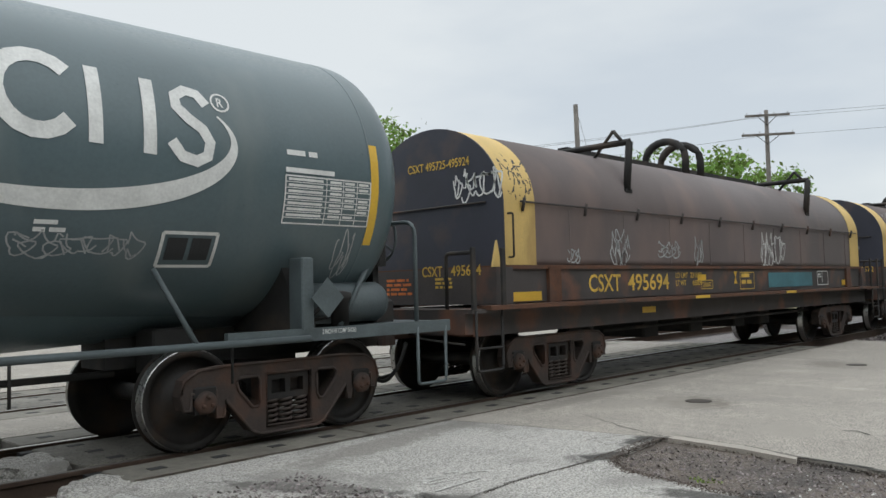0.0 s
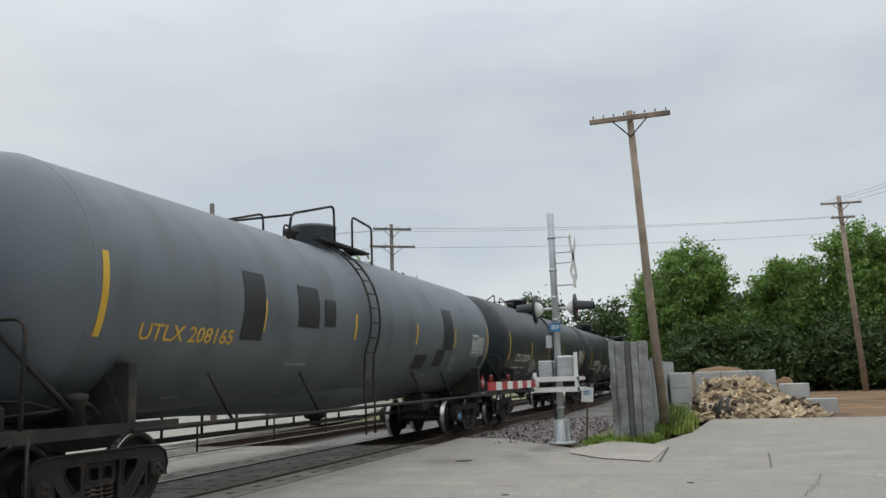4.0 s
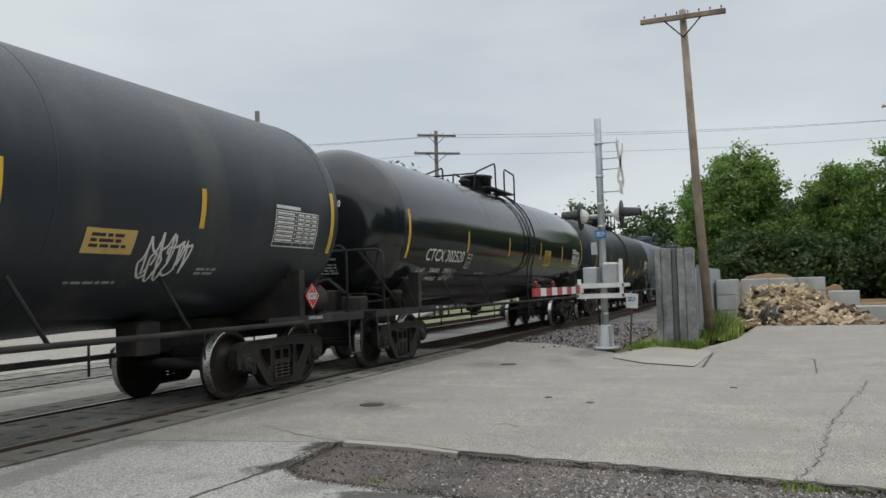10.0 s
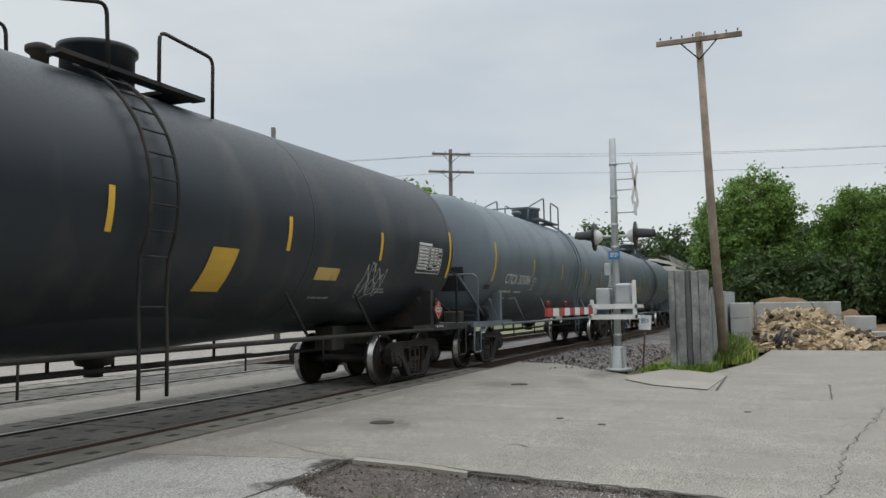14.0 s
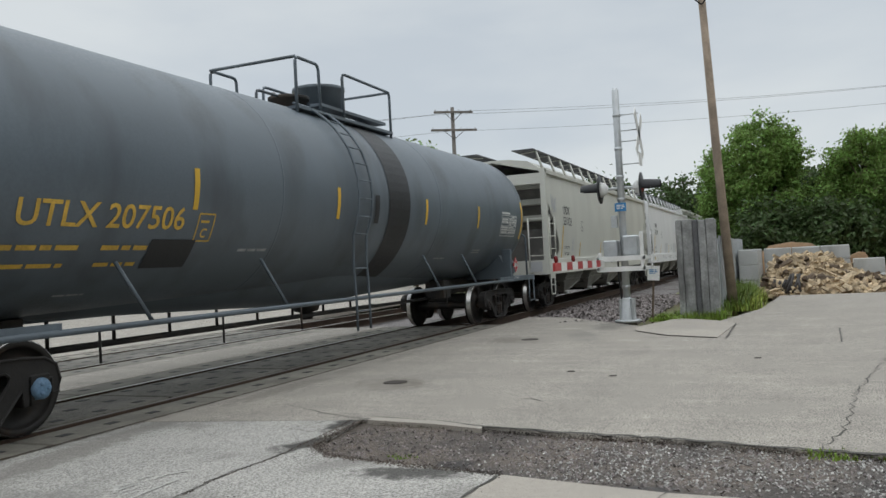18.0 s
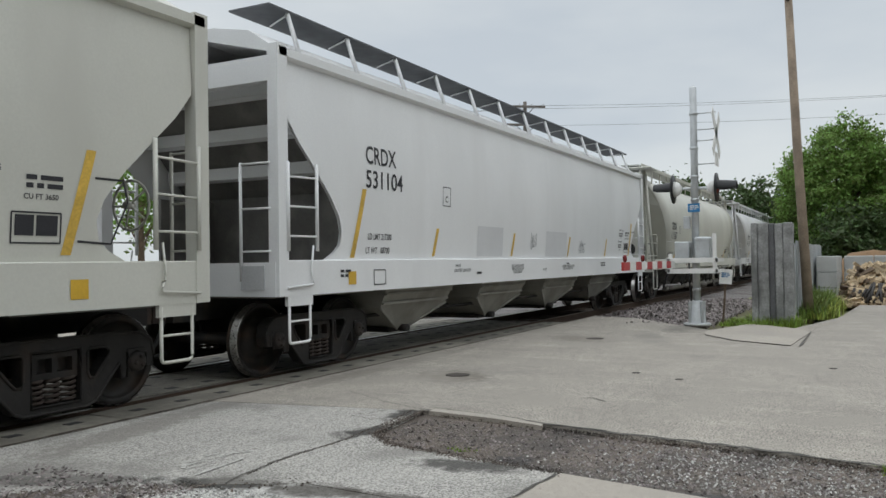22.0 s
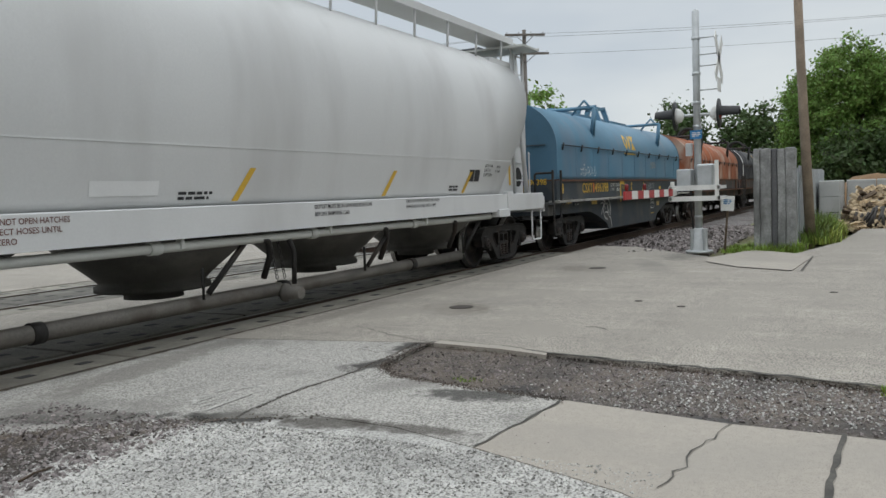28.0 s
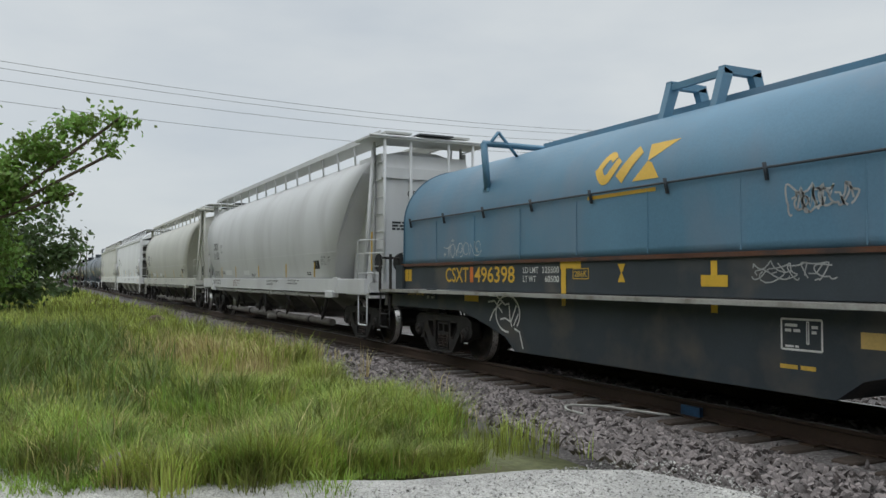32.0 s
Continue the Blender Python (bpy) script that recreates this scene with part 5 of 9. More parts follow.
def coil_car(label, x0, hood="brown", endp="navy", frame_m="brownframe", band=None, bands=(), belly=False, marks="", letter="ylet", seed=1, iron="iron", loops="round", rod="brownframe", logo=False, graf=()):
    base = 10.79
    car = thing("coil_car", label, "coil car", pose(x0, YC, 0), group="cars of the freight train")
    mid = base / 2 + 0.889
    h0, h1 = mid - 6.68, mid + 6.68
    bm = bmesh.new()
    smooth_shell(bm, hood_outline(), h0, h1)
    part("hood", bm, hood, car)
    for x, s in ((h0, -1), (h1, 1)):
        bm = bmesh.new()
        smooth_shell(bm, hood_outline(0.012), x + s * 0.004, x + s * 0.03)
        part("hood_end", bm, endp, car)
        if band:
            bm = bmesh.new()
            smooth_shell(bm, hood_outline(0.007), min(x, x - s * 0.62), max(x, x - s * 0.62), False)
            part("hood_band", bm, band, car, "yellow painted band")
    for a, b, m in bands:
        bm = bmesh.new()
        smooth_shell(bm, hood_outline(0.006), h0 + a, h0 + b, False)
        part("hood_band", bm, m, car)
    zr = 2.46
    part("tie_rod", tubem([(h0 + 0.3, -HW - 0.035, zr), (h1 - 0.2, -HW - 0.035, zr)], 0.014, 6), rod, car)
    part("tie_rod", tubem([(h0 - 0.05, -HW + 0.25, zr), (h0 - 0.05, HW - 0.1, zr)], 0.014, 6), rod, car)
    for x in [h0 + 0.35 + 1.38 * i for i in range(10)]:
        bm = bmesh.new()
        tube(bm, [(x, -HW - 0.06, zr + 0.05), (x, -HW - 0.02, zr - 0.12)], 0.022, 5)
        part("hook", bm, rod, car)
    for x in (h0 + 1.38 * i for i in range(1, 10)):
        part("panel_seam", boxm(x - 0.008, x + 0.008, -HW - 0.008, -HW + 0.01, HZ0 + 0.02, HZ1 - 0.02), hood, car)
    # lifting frames on the roof
    part("ridge_beam", boxm(2.64, mid * 2 - 2.64, -0.09, 0.09, HTOP - 0.02, HTOP + 0.11), hood if belly else "dark", car)
    metal = hood if belly else "dark"
    for x in (2.64, 2 * mid - 2.64):
        for s in (-1, 1):
            part("gantry_post", tubem([(x, s * 1.15, 2.80), (x, s * 1.22, 3.53)], 0.065, 4), metal, car)
            part("post_foot", boxm(x - 0.09, x + 0.09, *sorted((s * 1.08, s * 1.19)), 2.76, 2.82), metal, car)
            part("gantry_brace", tubem([(x, s * 0.95, 3.73), (x, s * 0.58, 3.34)], 0.03, 4), metal, car)
            part("gantry_brace", tubem([(x, s * 0.95, 3.73), (x, s * 1.12, 3.52)], 0.03, 4), metal, car)
        part("gantry_beam", tubem([(x, -1.24, 3.53), (x, 0.0, 3.53), (x, 1.24, 3.53)], 0.05, 4), metal, car)
    for x in ((mid - 0.3, mid + 0.3) if loops == "round" else (mid - 0.45, mid + 0.45)):
        if loops == "round":
            part("lifting_loop", tubem([(x, -0.42, HTOP - 0.1)] + [(x, 0.42 * -math.cos(t), HTOP + 0.22 + 0.36 * math.sin(t)) for t in (k * math.pi / 10 for k in range(11))] + [(x, 0.42, HTOP - 0.1)], 0.075, 6), metal, car)
        else:
            for s in (-1, 1):
                bm = bmesh.new()
                prism(bm, [(s * 0.46, HTOP - 0.12), (s * 0.30, HTOP - 0.04), (s * 0.16, HTOP + 0.34), (s * 0.30, HTOP + 0.40)], x - 0.05, x + 0.05, "x")
                part("lifting_plate", bm, "csxblue", car)
            part("lifting_bar", boxm(x - 0.05, x + 0.05, -0.30, 0.30, HTOP + 0.33, HTOP + 0.42), "csxblue", car)
    if loops != "round":
        part("lifting_bar", boxm(mid - 0.45, mid + 0.45, -0.30, -0.24, HTOP + 0.30, HTOP + 0.38), "csxblue", car)
    # trough and frame
    part("trough_side", boxm(-0.55, 2 * mid + 0.55, -1.25, 1.25, 1.20, HZ0 - 0.03), frame_m, car)
    part("hood_rim", boxm(h0 - 0.06, h1 + 0.06, -1.285, 1.285, HZ0 - 0.045, HZ0 + 0.005), "rusty", car)
    for s in (-1, 1):
        part("walkway", boxm(-0.98, 2 * mid + 0.98, *sorted((s * 1.24, s * 1.50)), 1.135, 1.185), "edge" if belly else "rusty", car)
    for x in (-0.5, 2 * mid + 0.5):
        part("corner_post", boxm(x - 0.16, x + 0.16, -1.31, 1.31, 1.19, HZ0 - 0.02), frame_m, car)
    if belly:
        bm = bmesh.new()
        prism(bm, [(-0.95, 1.13), (-0.95, 0.86), (1.9, 0.86), (2.6, 0.72), (3.35, 0.52), (3.62, 0.33), (2 * mid - 3.62, 0.33), (2 * mid - 3.35, 0.52), (2 * mid - 2.6, 0.72), (2 * mid - 1.9, 0.86), (2 * mid + 0.95, 0.86), (2 * mid + 0.95, 1.13)], -1.255, 1.255, "y")
        part("fishbelly_sill", bm, "bluedark", car)
    else:
        part("side_sill", boxm(-0.95, 2 * mid + 0.95, -1.18, 1.18, 0.82, 1.13), frame_m, car)
        for x in (0.55, 2 * mid - 0.55):
            part("stake", boxm(x - 0.13, x + 0.13, -1.30, -1.24, 1.19, HZ0 - 0.02), "rusty", car)
        for x in (4.0, 5.6, 7.4, 8.6):
            part("underframe_gear", boxm(x - 0.25, x + 0.25, -0.7, 0.7, 0.52, 0.83, c=0.03), "dark", car)
        part("brake_pipe", tubem([(2.2, -0.9, 0.72), (2 * mid - 2.2, -0.9, 0.72)], 0.03, 6), "dark", car)
    for x, s in ((0, 1), (2 * mid, -1)):
        part("end_deck", boxm(*sorted((x - s * 1.22, x - s * 0.35)), -1.42, 1.42, 1.10, 1.15), frame_m, car)
        for y in (-1.42, 1.42):
            step(car, x - s * 0.93, y, 1.13, 0.44, 0.46, "dark")
            part("rung", tubem([(x - s * 0.70, y, 0.70), (x - s * 1.16, y, 0.70)], 0.015, 6), "dark", car)
            for a in (0.66, 1.19):
                part("deck_post", boxm(x - s * a - 0.035, x - s * a + 0.035, y - 0.02, y + 0.02, 1.15, 1.86, c=0.008), "dark", car)
        part("hand_grab", tubem(bent([(x - s * 1.19, -1.40, 1.80), (x - s * 1.19, -1.0, 1.80), (x - s * 1.19, -1.0, 1.15)], 0.06), 0.025, 5), "dark", car)
        part("uncoupling_lever", tubem(bent([(x - s * 1.24, -1.3, 0.75), (x - s * 1.24, -0.6, 0.8), (x - s * 1.24, -0.2, 1.0)], 0.06), 0.014, 5), "dark", car)
        part("end_sill", boxm(*sorted((x - s * 1.22, x - s * 1.08)), -1.3, 1.3, 0.86, 1.10), frame_m, car)
    trucks(car, base, iron)
    couplers(car, -1.3, 2 * mid + 1.3)
    f = lambda u, v: (u, -1.256, v)
    if marks:
        a, b = marks.split(" ")
        hgt = 0.24
        lettered(car, f, "reporting_mark", [("t", a, 1.38, 1.335 if belly else 1.30, hgt, 0.82), ("t", b, 2.40, 1.335 if belly else 1.30, hgt, 1.22)], letter)
        if belly:
            lettered(car, f, "orange_plate", [("s", 2.25, 2.36, 1.33, 1.58)], "orangetape")
        lettered(car, f, "small_lettering", [("t", "LD LMT", 3.85, 1.47, 0.085, 0.40), ("t", "225500" if belly else "221000", 4.34, 1.47, 0.085, 0.41), ("t", "LT WT", 3.85, 1.345, 0.085, 0.34), ("t", "60500" if belly else "65000", 4.41, 1.345, 0.085, 0.34)], "white" if belly else letter, seed)
        e = lambda u, v: (h0 - 0.04, -u, v)
        e2 = lambda u, v: (-0.665, -u, v)
        lettered(car, e2, "end_mark", [("t", a, 0.07, 1.55, 0.13, 0.36), ("t", b, 0.58, 1.55, 0.13, 0.50)], letter)
        lettered(car, e2, "small_lettering", [("b", -0.62, 1.50, 0.55, 4, 0.035)], "orangetape", seed)
        lettered(car, e2, "small_lettering", [("b", 0.30, 1.50, 0.36, 3, 0.03)], letter, seed)
        if seed == 1:
            graffiti(car, e, 0.45, 2.53, 0.8, 0.33, 31, "white", 6, 0.024)
            lettered(car, f, "orange_plate", [("s", -0.55, -0.33, 1.35, 1.50)], "orangetape")
            bm = bmesh.new()
            prism(bm, [(-0.70, 1.64), (-0.54, 1.64), (-0.61, 1.96)], -1.30, -1.27, "y")
            part("corner_bracket", bm, "band", car, "yellow painted pointed bracket")
            part("corner_grab", tubem(bent([(-0.33, -HW - 0.01, 2.30), (-0.33, -HW - 0.09, 2.30), (-0.33, -HW - 0.09, 1.76), (-0.33, -HW - 0.01, 1.76)], 0.03), 0.014, 6), "dark", car)
        lettered(car, e, "hood_end_lettering", [("t", a, -0.35, 2.98, 0.16, 0.62), ("b", -0.5, 2.84, 0.95, 2, 0.05)] if seed != 1 else [("t", "CSXT 495725-495924", -0.39, 2.96, 0.11, 1.12)], "band" if belly else letter)
        sq = [("s", -0.60, -0.48, 1.34, 1.56), ("s", -0.47, -0.33, 1.34, 1.56), ("s", -0.32, -0.18, 1.34, 1.56), ("s", -0.17, -0.03, 1.34, 1.56)] if belly else [("s", -0.62, 0.3, 1.215, 1.33)]
        sq += [("s", 4.78, 5.24, 1.525, 1.63), ("s", 4.80, 4.91, 1.19, 1.525), ("s", 4.81, 4.90, 1.03, 1.125), ("s", 7.35, 7.72, 1.31, 1.43), ("s", 7.49, 7.58, 1.43, 1.58), ("s", 7.49, 7.58, 1.04, 1.12), ("s", 9.6, 9.85, 1.34, 1.44)] if belly else [("s", 4.6, 4.9, 1.42, 1.52), ("s", 11.65, 11.9, 1.24, 1.36)]
        for k, j in enumerate(sq):
            lettered(car, f, "reflector_plate", [j], "yellow")
        bm = bmesh.new()
        for z, d in ((1.57, -1), (1.35, 1)):
            vs = [bm.verts.new(f(6.05 + dx, z + d * dz)) for dx, dz in ((-0.07, 0), (0.07, 0), (0, 0.13))]
            bm.faces.new(vs)
        part("triangle_mark", bm, "yellow", car)
        g = lambda u, v: (u, -1.26 if belly else -1.186, v)
        lettered(car, g, "reflector_plate", [("s", 2.07, 2.54, 1.025, 1.12) if belly else ("s", 2.9, 3.3, 0.95, 1.04)], "yellow")
        if belly:
            lettered(car, f, "plate_mark", [("f", 5.07, 5.40, 1.39, 1.52, 0.014), ("t", "286K", 5.10, 1.418, 0.075, 0.27)], "ylet")
            lettered(car, g, "stencil", [("t", "2 INCH HF COMP SHOES", -0.19, 1.085, 0.045, 0.70)], "ylet")
            jp = part("jack_plate", boxm(0.64, 1.02, -1.275, -1.25, 1.03, 1.215, c=0.008), "bluedark", car, "jacking pad plate")
            part("jack_slot", boxm(0.76, 0.90, -1.279, -1.272, 1.09, 1.15), "rubber", jp)
            lettered(car, lambda u, v: (u, -1.278, v), "stencil", [("t", "LIFT", 0.68, 1.045, 0.035, 0.10), ("t", "JACK", 0.86, 1.045, 0.035, 0.12)], "white")
            lettered(car, g, "stencil", [("f", 8.38, 8.82, 0.74, 1.02, 0.02), ("f", 8.66, 8.68, 0.80, 1.0, 0.012), ("b", 8.42, 0.95, 0.18, 2, 0.028), ("b", 8.71, 0.94, 0.08, 2, 0.028), ("b", 8.42, 0.76, 0.2, 1, 0.02)], "white")
            lettered(car, g, "stencil", [("b", 8.36, 0.56, 0.5, 1, 0.04)], "ylet")
            lettered(car, g, "reflector_plate", [("s", 9.2, 9.55, 0.80, 0.94)], "band")
        else:
            lettered(car, f, "stencil", [("f", 6.24, 6.84, 1.25, 1.55, 0.015), ("b", 6.30, 1.46, 0.45, 2, 0.07), ("f", 4.72, 5.14, 1.28, 1.42, 0.012), ("t", "286K", 4.78, 1.31, 0.08, 0.30)], "ylet")
            for u in (4.0, 7.72):
                lettered(car, lambda u_, v: (u_, -1.506, v), "reflector_plate", [("s", u, u + 0.5, 1.137, 1.183)], "yellow")
            lettered(car, f, "stencil", [("f", 10.12, 10.76, 1.27, 1.56, 0.016), ("f", 10.40, 10.42, 1.32, 1.54, 0.012), ("b", 10.17, 1.48, 0.18, 2, 0.03)], "white")
    if logo:
        # a plain mark in the colour of the company's sign: heavy strokes over a bar
        bm = bmesh.new()
        u0, v0 = (5.45, 2.53) if belly else (5.95, 2.50)
        line(bm, on_hood, [(u0 + 0.06 + 0.40 * t + 0.0, v0 + 0.24 + 0.17 * math.sin(3.1 + 3.6 * t)) for t in (k / 10 for k in range(11))], 0.12)
        line(bm, on_hood, [(u0 + 0.10 + 0.36 * t, v0 + 0.22 + 0.17 * math.sin(3.6 * t)) for t in (k / 10 for k in range(8))], 0.11)
        line(bm, on_hood, [(u0 + 0.52, v0 + 0.05), (u0 + 0.80, v0 + 0.40)], 0.17)
        for d in (-1, 1):  # a bow-tie of two wedges
            vs = [bm.verts.new(on_hood(u0 + 1.08 + a, v0 + 0.22 + b)) for a, b in ((0, 0.03 * d), (0.36 if d > 0 else 0.16, 0.22 * d), (-0.14 if d > 0 else -0.30, 0.22 * d), (-0.08, 0.0))]
            bm.faces.new(vs)
        part("company_mark", bm, "yellow", car, "heavy yellow painted mark")
        bm = bmesh.new()
        sheet(bm, on_hood, u0 - 0.08, u0 + 1.2, v0 - 0.14, v0 - 0.10, 1, 1)
        part("company_bar", bm, "yellow", car)
    for k, (u, v, w, h, m, n) in enumerate(graf):
        graffiti(car, on_hood, u, v, w, h, seed * 10 + k, m, n, 0.022)
    return car, f


# -- covered hoppers --
def side_y(z):
    """Half width of the straight-sided hopper's slightly bowed side."""
    return 1.47 + 0.06 * math.sin(max(0, min(1, (z - 1.45) / 2.42)) * math.pi)


def grain_hopper(label, x0, paint, marks, seed=1):
    base = 14.41
    car = thing("hopper_car", label, "hopper car", pose(x0, YC, 0), group="cars of the freight train")
    mid = base / 2 + 0.889
    end = 2 * mid
    cut = [(3.87, -0.36), (3.13, -0.34), (2.86, -0.12), (2.56, 0.20), (2.25, 0.52), (2.0, 0.72), (1.8, 0.80), (1.62, 0.76), (1.5, 0.60), (1.44, 0.45)]

    def x_cut(z):
        for (za, xa), (zb, xb) in zip(cut, cut[1:]):
            if zb <= z <= za:
                return xb + (xa - xb) * (z - zb) / (za - zb)
        return cut[-1][1]
    zs = [1.44 + (3.87 - 1.44) * i / 26 for i in range(27)]
    for s in (-1, 1):
        bm = bmesh.new()
        for off in (0, 0.04):
            rows = []
            for z in zs:
                xa = x_cut(z)
                rows.append([bm.verts.new((xa + (end - 2 * xa) * k / 10, s * (side_y(z) - off), z)) for k in range(11)])
            for a, b in zip(rows, rows[1:]):
                for k in range(10):
                    f = bm.faces.new((a[k], a[k + 1], b[k + 1], b[k]))
                    f.smooth = True
        part("side_sheet", bm, paint, car)
        part("side_sill", boxm(-0.5, end + 0.5, *sorted((s * 1.46, s * 1.535)), 1.02, 1.445, c=0.012), paint, car)
        bm = bmesh.new()
        prism(bm, [(s * 1.44, 3.80), (s * 1.55, 3.84), (s * 1.55, 3.94), (s * 1.42, 3.97)], -0.5, end + 0.5, "x")
        part("top_chord", bm, paint, car)
        bm = bmesh.new()
        prism(bm, [(s * 1.43, 3.95), (s * 1.05, 4.20), (s * 0.5, 4.30), (s * 0.0, 4.31), (s * 0.0, 4.25), (s * 1.4, 3.90)], -0.45, end + 0.45, "x")
        part("roof_sheet", bm, paint, car)
        for x in (-0.45, end + 0.45):
            part("corner_post", boxm(x - 0.09, x + 0.09, *sorted((s * 1.40, s * 1.55)), 1.02, 3.97), paint, car)
        # roof walkway on brackets
        part("roof_walkway", boxm(-0.2, end + 0.2, *sorted((s * 0.52, s * 1.16)), 4.56, 4.585), "grate", car, "grey grating walkway")
        for k in range(13):
            x = 0.2 + (end - 0.4) * k / 12
            part("walkway_bracket", tubem([(x, s * 1.30, 4.02), (x, s * 1.12, 4.56)], 0.035, 4), paint, car)
            part("walkway_bracket", tubem([(x, s * 1.14, 4.55), (x + 0.3, s * 0.6, 4.55)], 0.016, 4), paint, car)
    part("hatch_cover", boxm(0.6, end - 0.6, -0.34, 0.34, 4.28, 4.42, c=0.03), paint, car)
    for x, s in ((0, 1), (end, -1)):
        q = lambda a: x + s * a
        # shade under the slope is put into the dark colour of sheet, webs and floor
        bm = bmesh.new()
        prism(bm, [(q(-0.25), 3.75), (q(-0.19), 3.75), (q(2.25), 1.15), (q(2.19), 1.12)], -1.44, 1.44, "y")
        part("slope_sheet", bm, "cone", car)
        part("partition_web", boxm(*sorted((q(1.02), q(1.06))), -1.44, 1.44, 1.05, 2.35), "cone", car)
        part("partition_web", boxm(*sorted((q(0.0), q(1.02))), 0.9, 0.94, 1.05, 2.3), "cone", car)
        for k in range(5):
            t = 0.08 + k * 0.17
            cx, cz = -0.25 + 2.44 * t, 3.75 - 2.63 * t
            bm = bmesh.new()
            prism(bm, [(q(cx - 0.13), cz + 0.10), (q(cx - 0.13), cz - 0.06), (q(cx + 0.05), cz - 0.08), (q(cx + 0.05), cz + 0.06)], -1.43, 1.43, "y")
            part("slope_rib", bm, paint, car)
        part("end_sill", boxm(*sorted((q(-0.55), q(-0.40))), -1.5, 1.5, 1.02, 1.42), paint, car)
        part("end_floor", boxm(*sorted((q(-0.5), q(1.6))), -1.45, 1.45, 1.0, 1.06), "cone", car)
        part("end_beam", boxm(*sorted((q(-0.5), q(-0.36))), -1.44, 1.44, 3.55, 3.85), paint, car)
        part("center_sill", boxm(*sorted((q(-0.9), q(2.4))), -0.25, 0.25, 0.72, 1.05), "dark", car)
        for y in (-1.53, 1.53):
            ladder_parts(car, [(q(-0.38), y * 1.02, 1.55), (q(-0.38), y * 1.02, 2.6)], [(q(0.18), y * 1.02, 1.55), (q(0.18), y * 1.02, 2.62)], 3, paint, 0.025, 0.014)
            part("hand_rail", tubem(bent([(q(0.10), y * 1.02, 1.62), (q(0.05), y * 1.02, 1.28), (q(0.12), y * 1.02, 1.15), (q(-0.4), y * 1.02, 1.12)], 0.05), 0.014, 6), paint, car)
            part("step_plate", boxm(*sorted((q(-0.36), q(0.12))), *sorted((y * 0.97, y * 1.0)), 0.9, 1.02), paint, car)
            step(car, q(-0.12), y * 0.99, 1.0, 0.46, 0.40, paint)
            part("rung", tubem([(q(-0.32), y * 0.99, 0.72), (q(0.08), y * 0.99, 0.72)], 0.014, 6), paint, car)
        for z in (1.55, 2.05, 2.58):
            part("end_rung", tubem([(q(-0.56), -1.44, z), (q(-0.56), -1.0, z)], 0.014, 6), paint, car)
        part("end_ladder_stile", tubem([(q(-0.56), -1.0, 1.2), (q(-0.56), -1.0, 2.6)], 0.02, 6), paint, car)
        if s < 0:
            wheel_ring(car, pose(q(-0.42), -0.55, 2.05), paint)
        part("brake_box", boxm(*sorted((q(0.1), q(0.6))), -1.2, -0.8, 1.06, 1.35, c=0.02), paint, car)
        part("placard_board", boxm(*sorted((q(-0.57), q(-0.555))), -1.35, -1.0, 1.1, 1.38), "hopshade", car)
    for k in range(4):
        cx = mid + (k - 1.5) * 3.3
        bm = bmesh.new()
        side = ((-1.08, 1.40, 1.05), (1.08, 1.40, 1.05), (1.02, 1.24, 0.74), (0.13, 0.97, 0.37), (-0.13, 0.97, 0.37), (-1.02, 1.24, 0.74))
        a, b = [bm.verts.new((cx + p, -q, z)) for p, q, z in side], [bm.verts.new((cx + p, q, z)) for p, q, z in side]
        bm.faces.new(a[::-1])
        bm.faces.new(b)
        for i in range(6):
            bm.faces.new((a[i], a[(i + 1) % 6], b[(i + 1) % 6], b[i]))
        part("discharge_chute", bm, "chute", car, "dusty tapered discharge chute")
        for z, w, d in ((0.94, 1.05, 1.345), (0.80, 1.02, 1.275)):
            part("chute_rib", boxm(cx - w, cx + w, -d - 0.025, -d + 0.02, z - 0.018, z + 0.018), "chute", car)
        for k2 in (-1, 1):
            part("chute_flange", tubem([(cx + k2 * 1.03, -1.25, 0.73), (cx + k2 * 0.13, -0.98, 0.36)], 0.022, 4), "chute", car)
        part("gate_frame", boxm(cx - 0.24, cx + 0.24, -0.9, 0.9, 0.31, 0.38, c=0.01), "dark", car)
        bm = bmesh.new()
        lathe(bm, [(-0.08, 0.06), (0.07, 0.06)], 10, "y", (cx, -1.03, 0.37))
        part("gate_capstan", bm, "hopw" if seed == 1 else "iron", car)
    part("underframe_beam", boxm(2.0, end - 2.0, -0.5, 0.5, 0.56, 1.0, c=0.02), "dark", car)
    part("brake_pipe", tubem([(2.0, -1.0, 0.62), (end - 2.0, -1.0, 0.62)], 0.03, 6), "dark", car)
    part("center_sill", boxm(1.8, end - 1.8, -0.2, 0.2, 0.85, 1.05), "dark", car)
    trucks(car, base)
    couplers(car, -1.2, end + 1.2)
    f = lambda u, v: (u, -side_y(v) - 0.005, v)
    g = lambda u, v: (u, -1.541, v)
    a, b = marks.split(" ")
    lettered(car, f, "reporting_mark", [("t", a, 1.34, 2.76, 0.24, 0.80), ("t", b, 1.34, 2.43, 0.24, 0.98)], "blacklet")
    lettered(car, f, "plate_mark", [("f", 3.6, 3.86, 2.30, 2.60, 0.014), ("t", "C", 3.68, 2.36, 0.1, 0.09)], "blacklet")
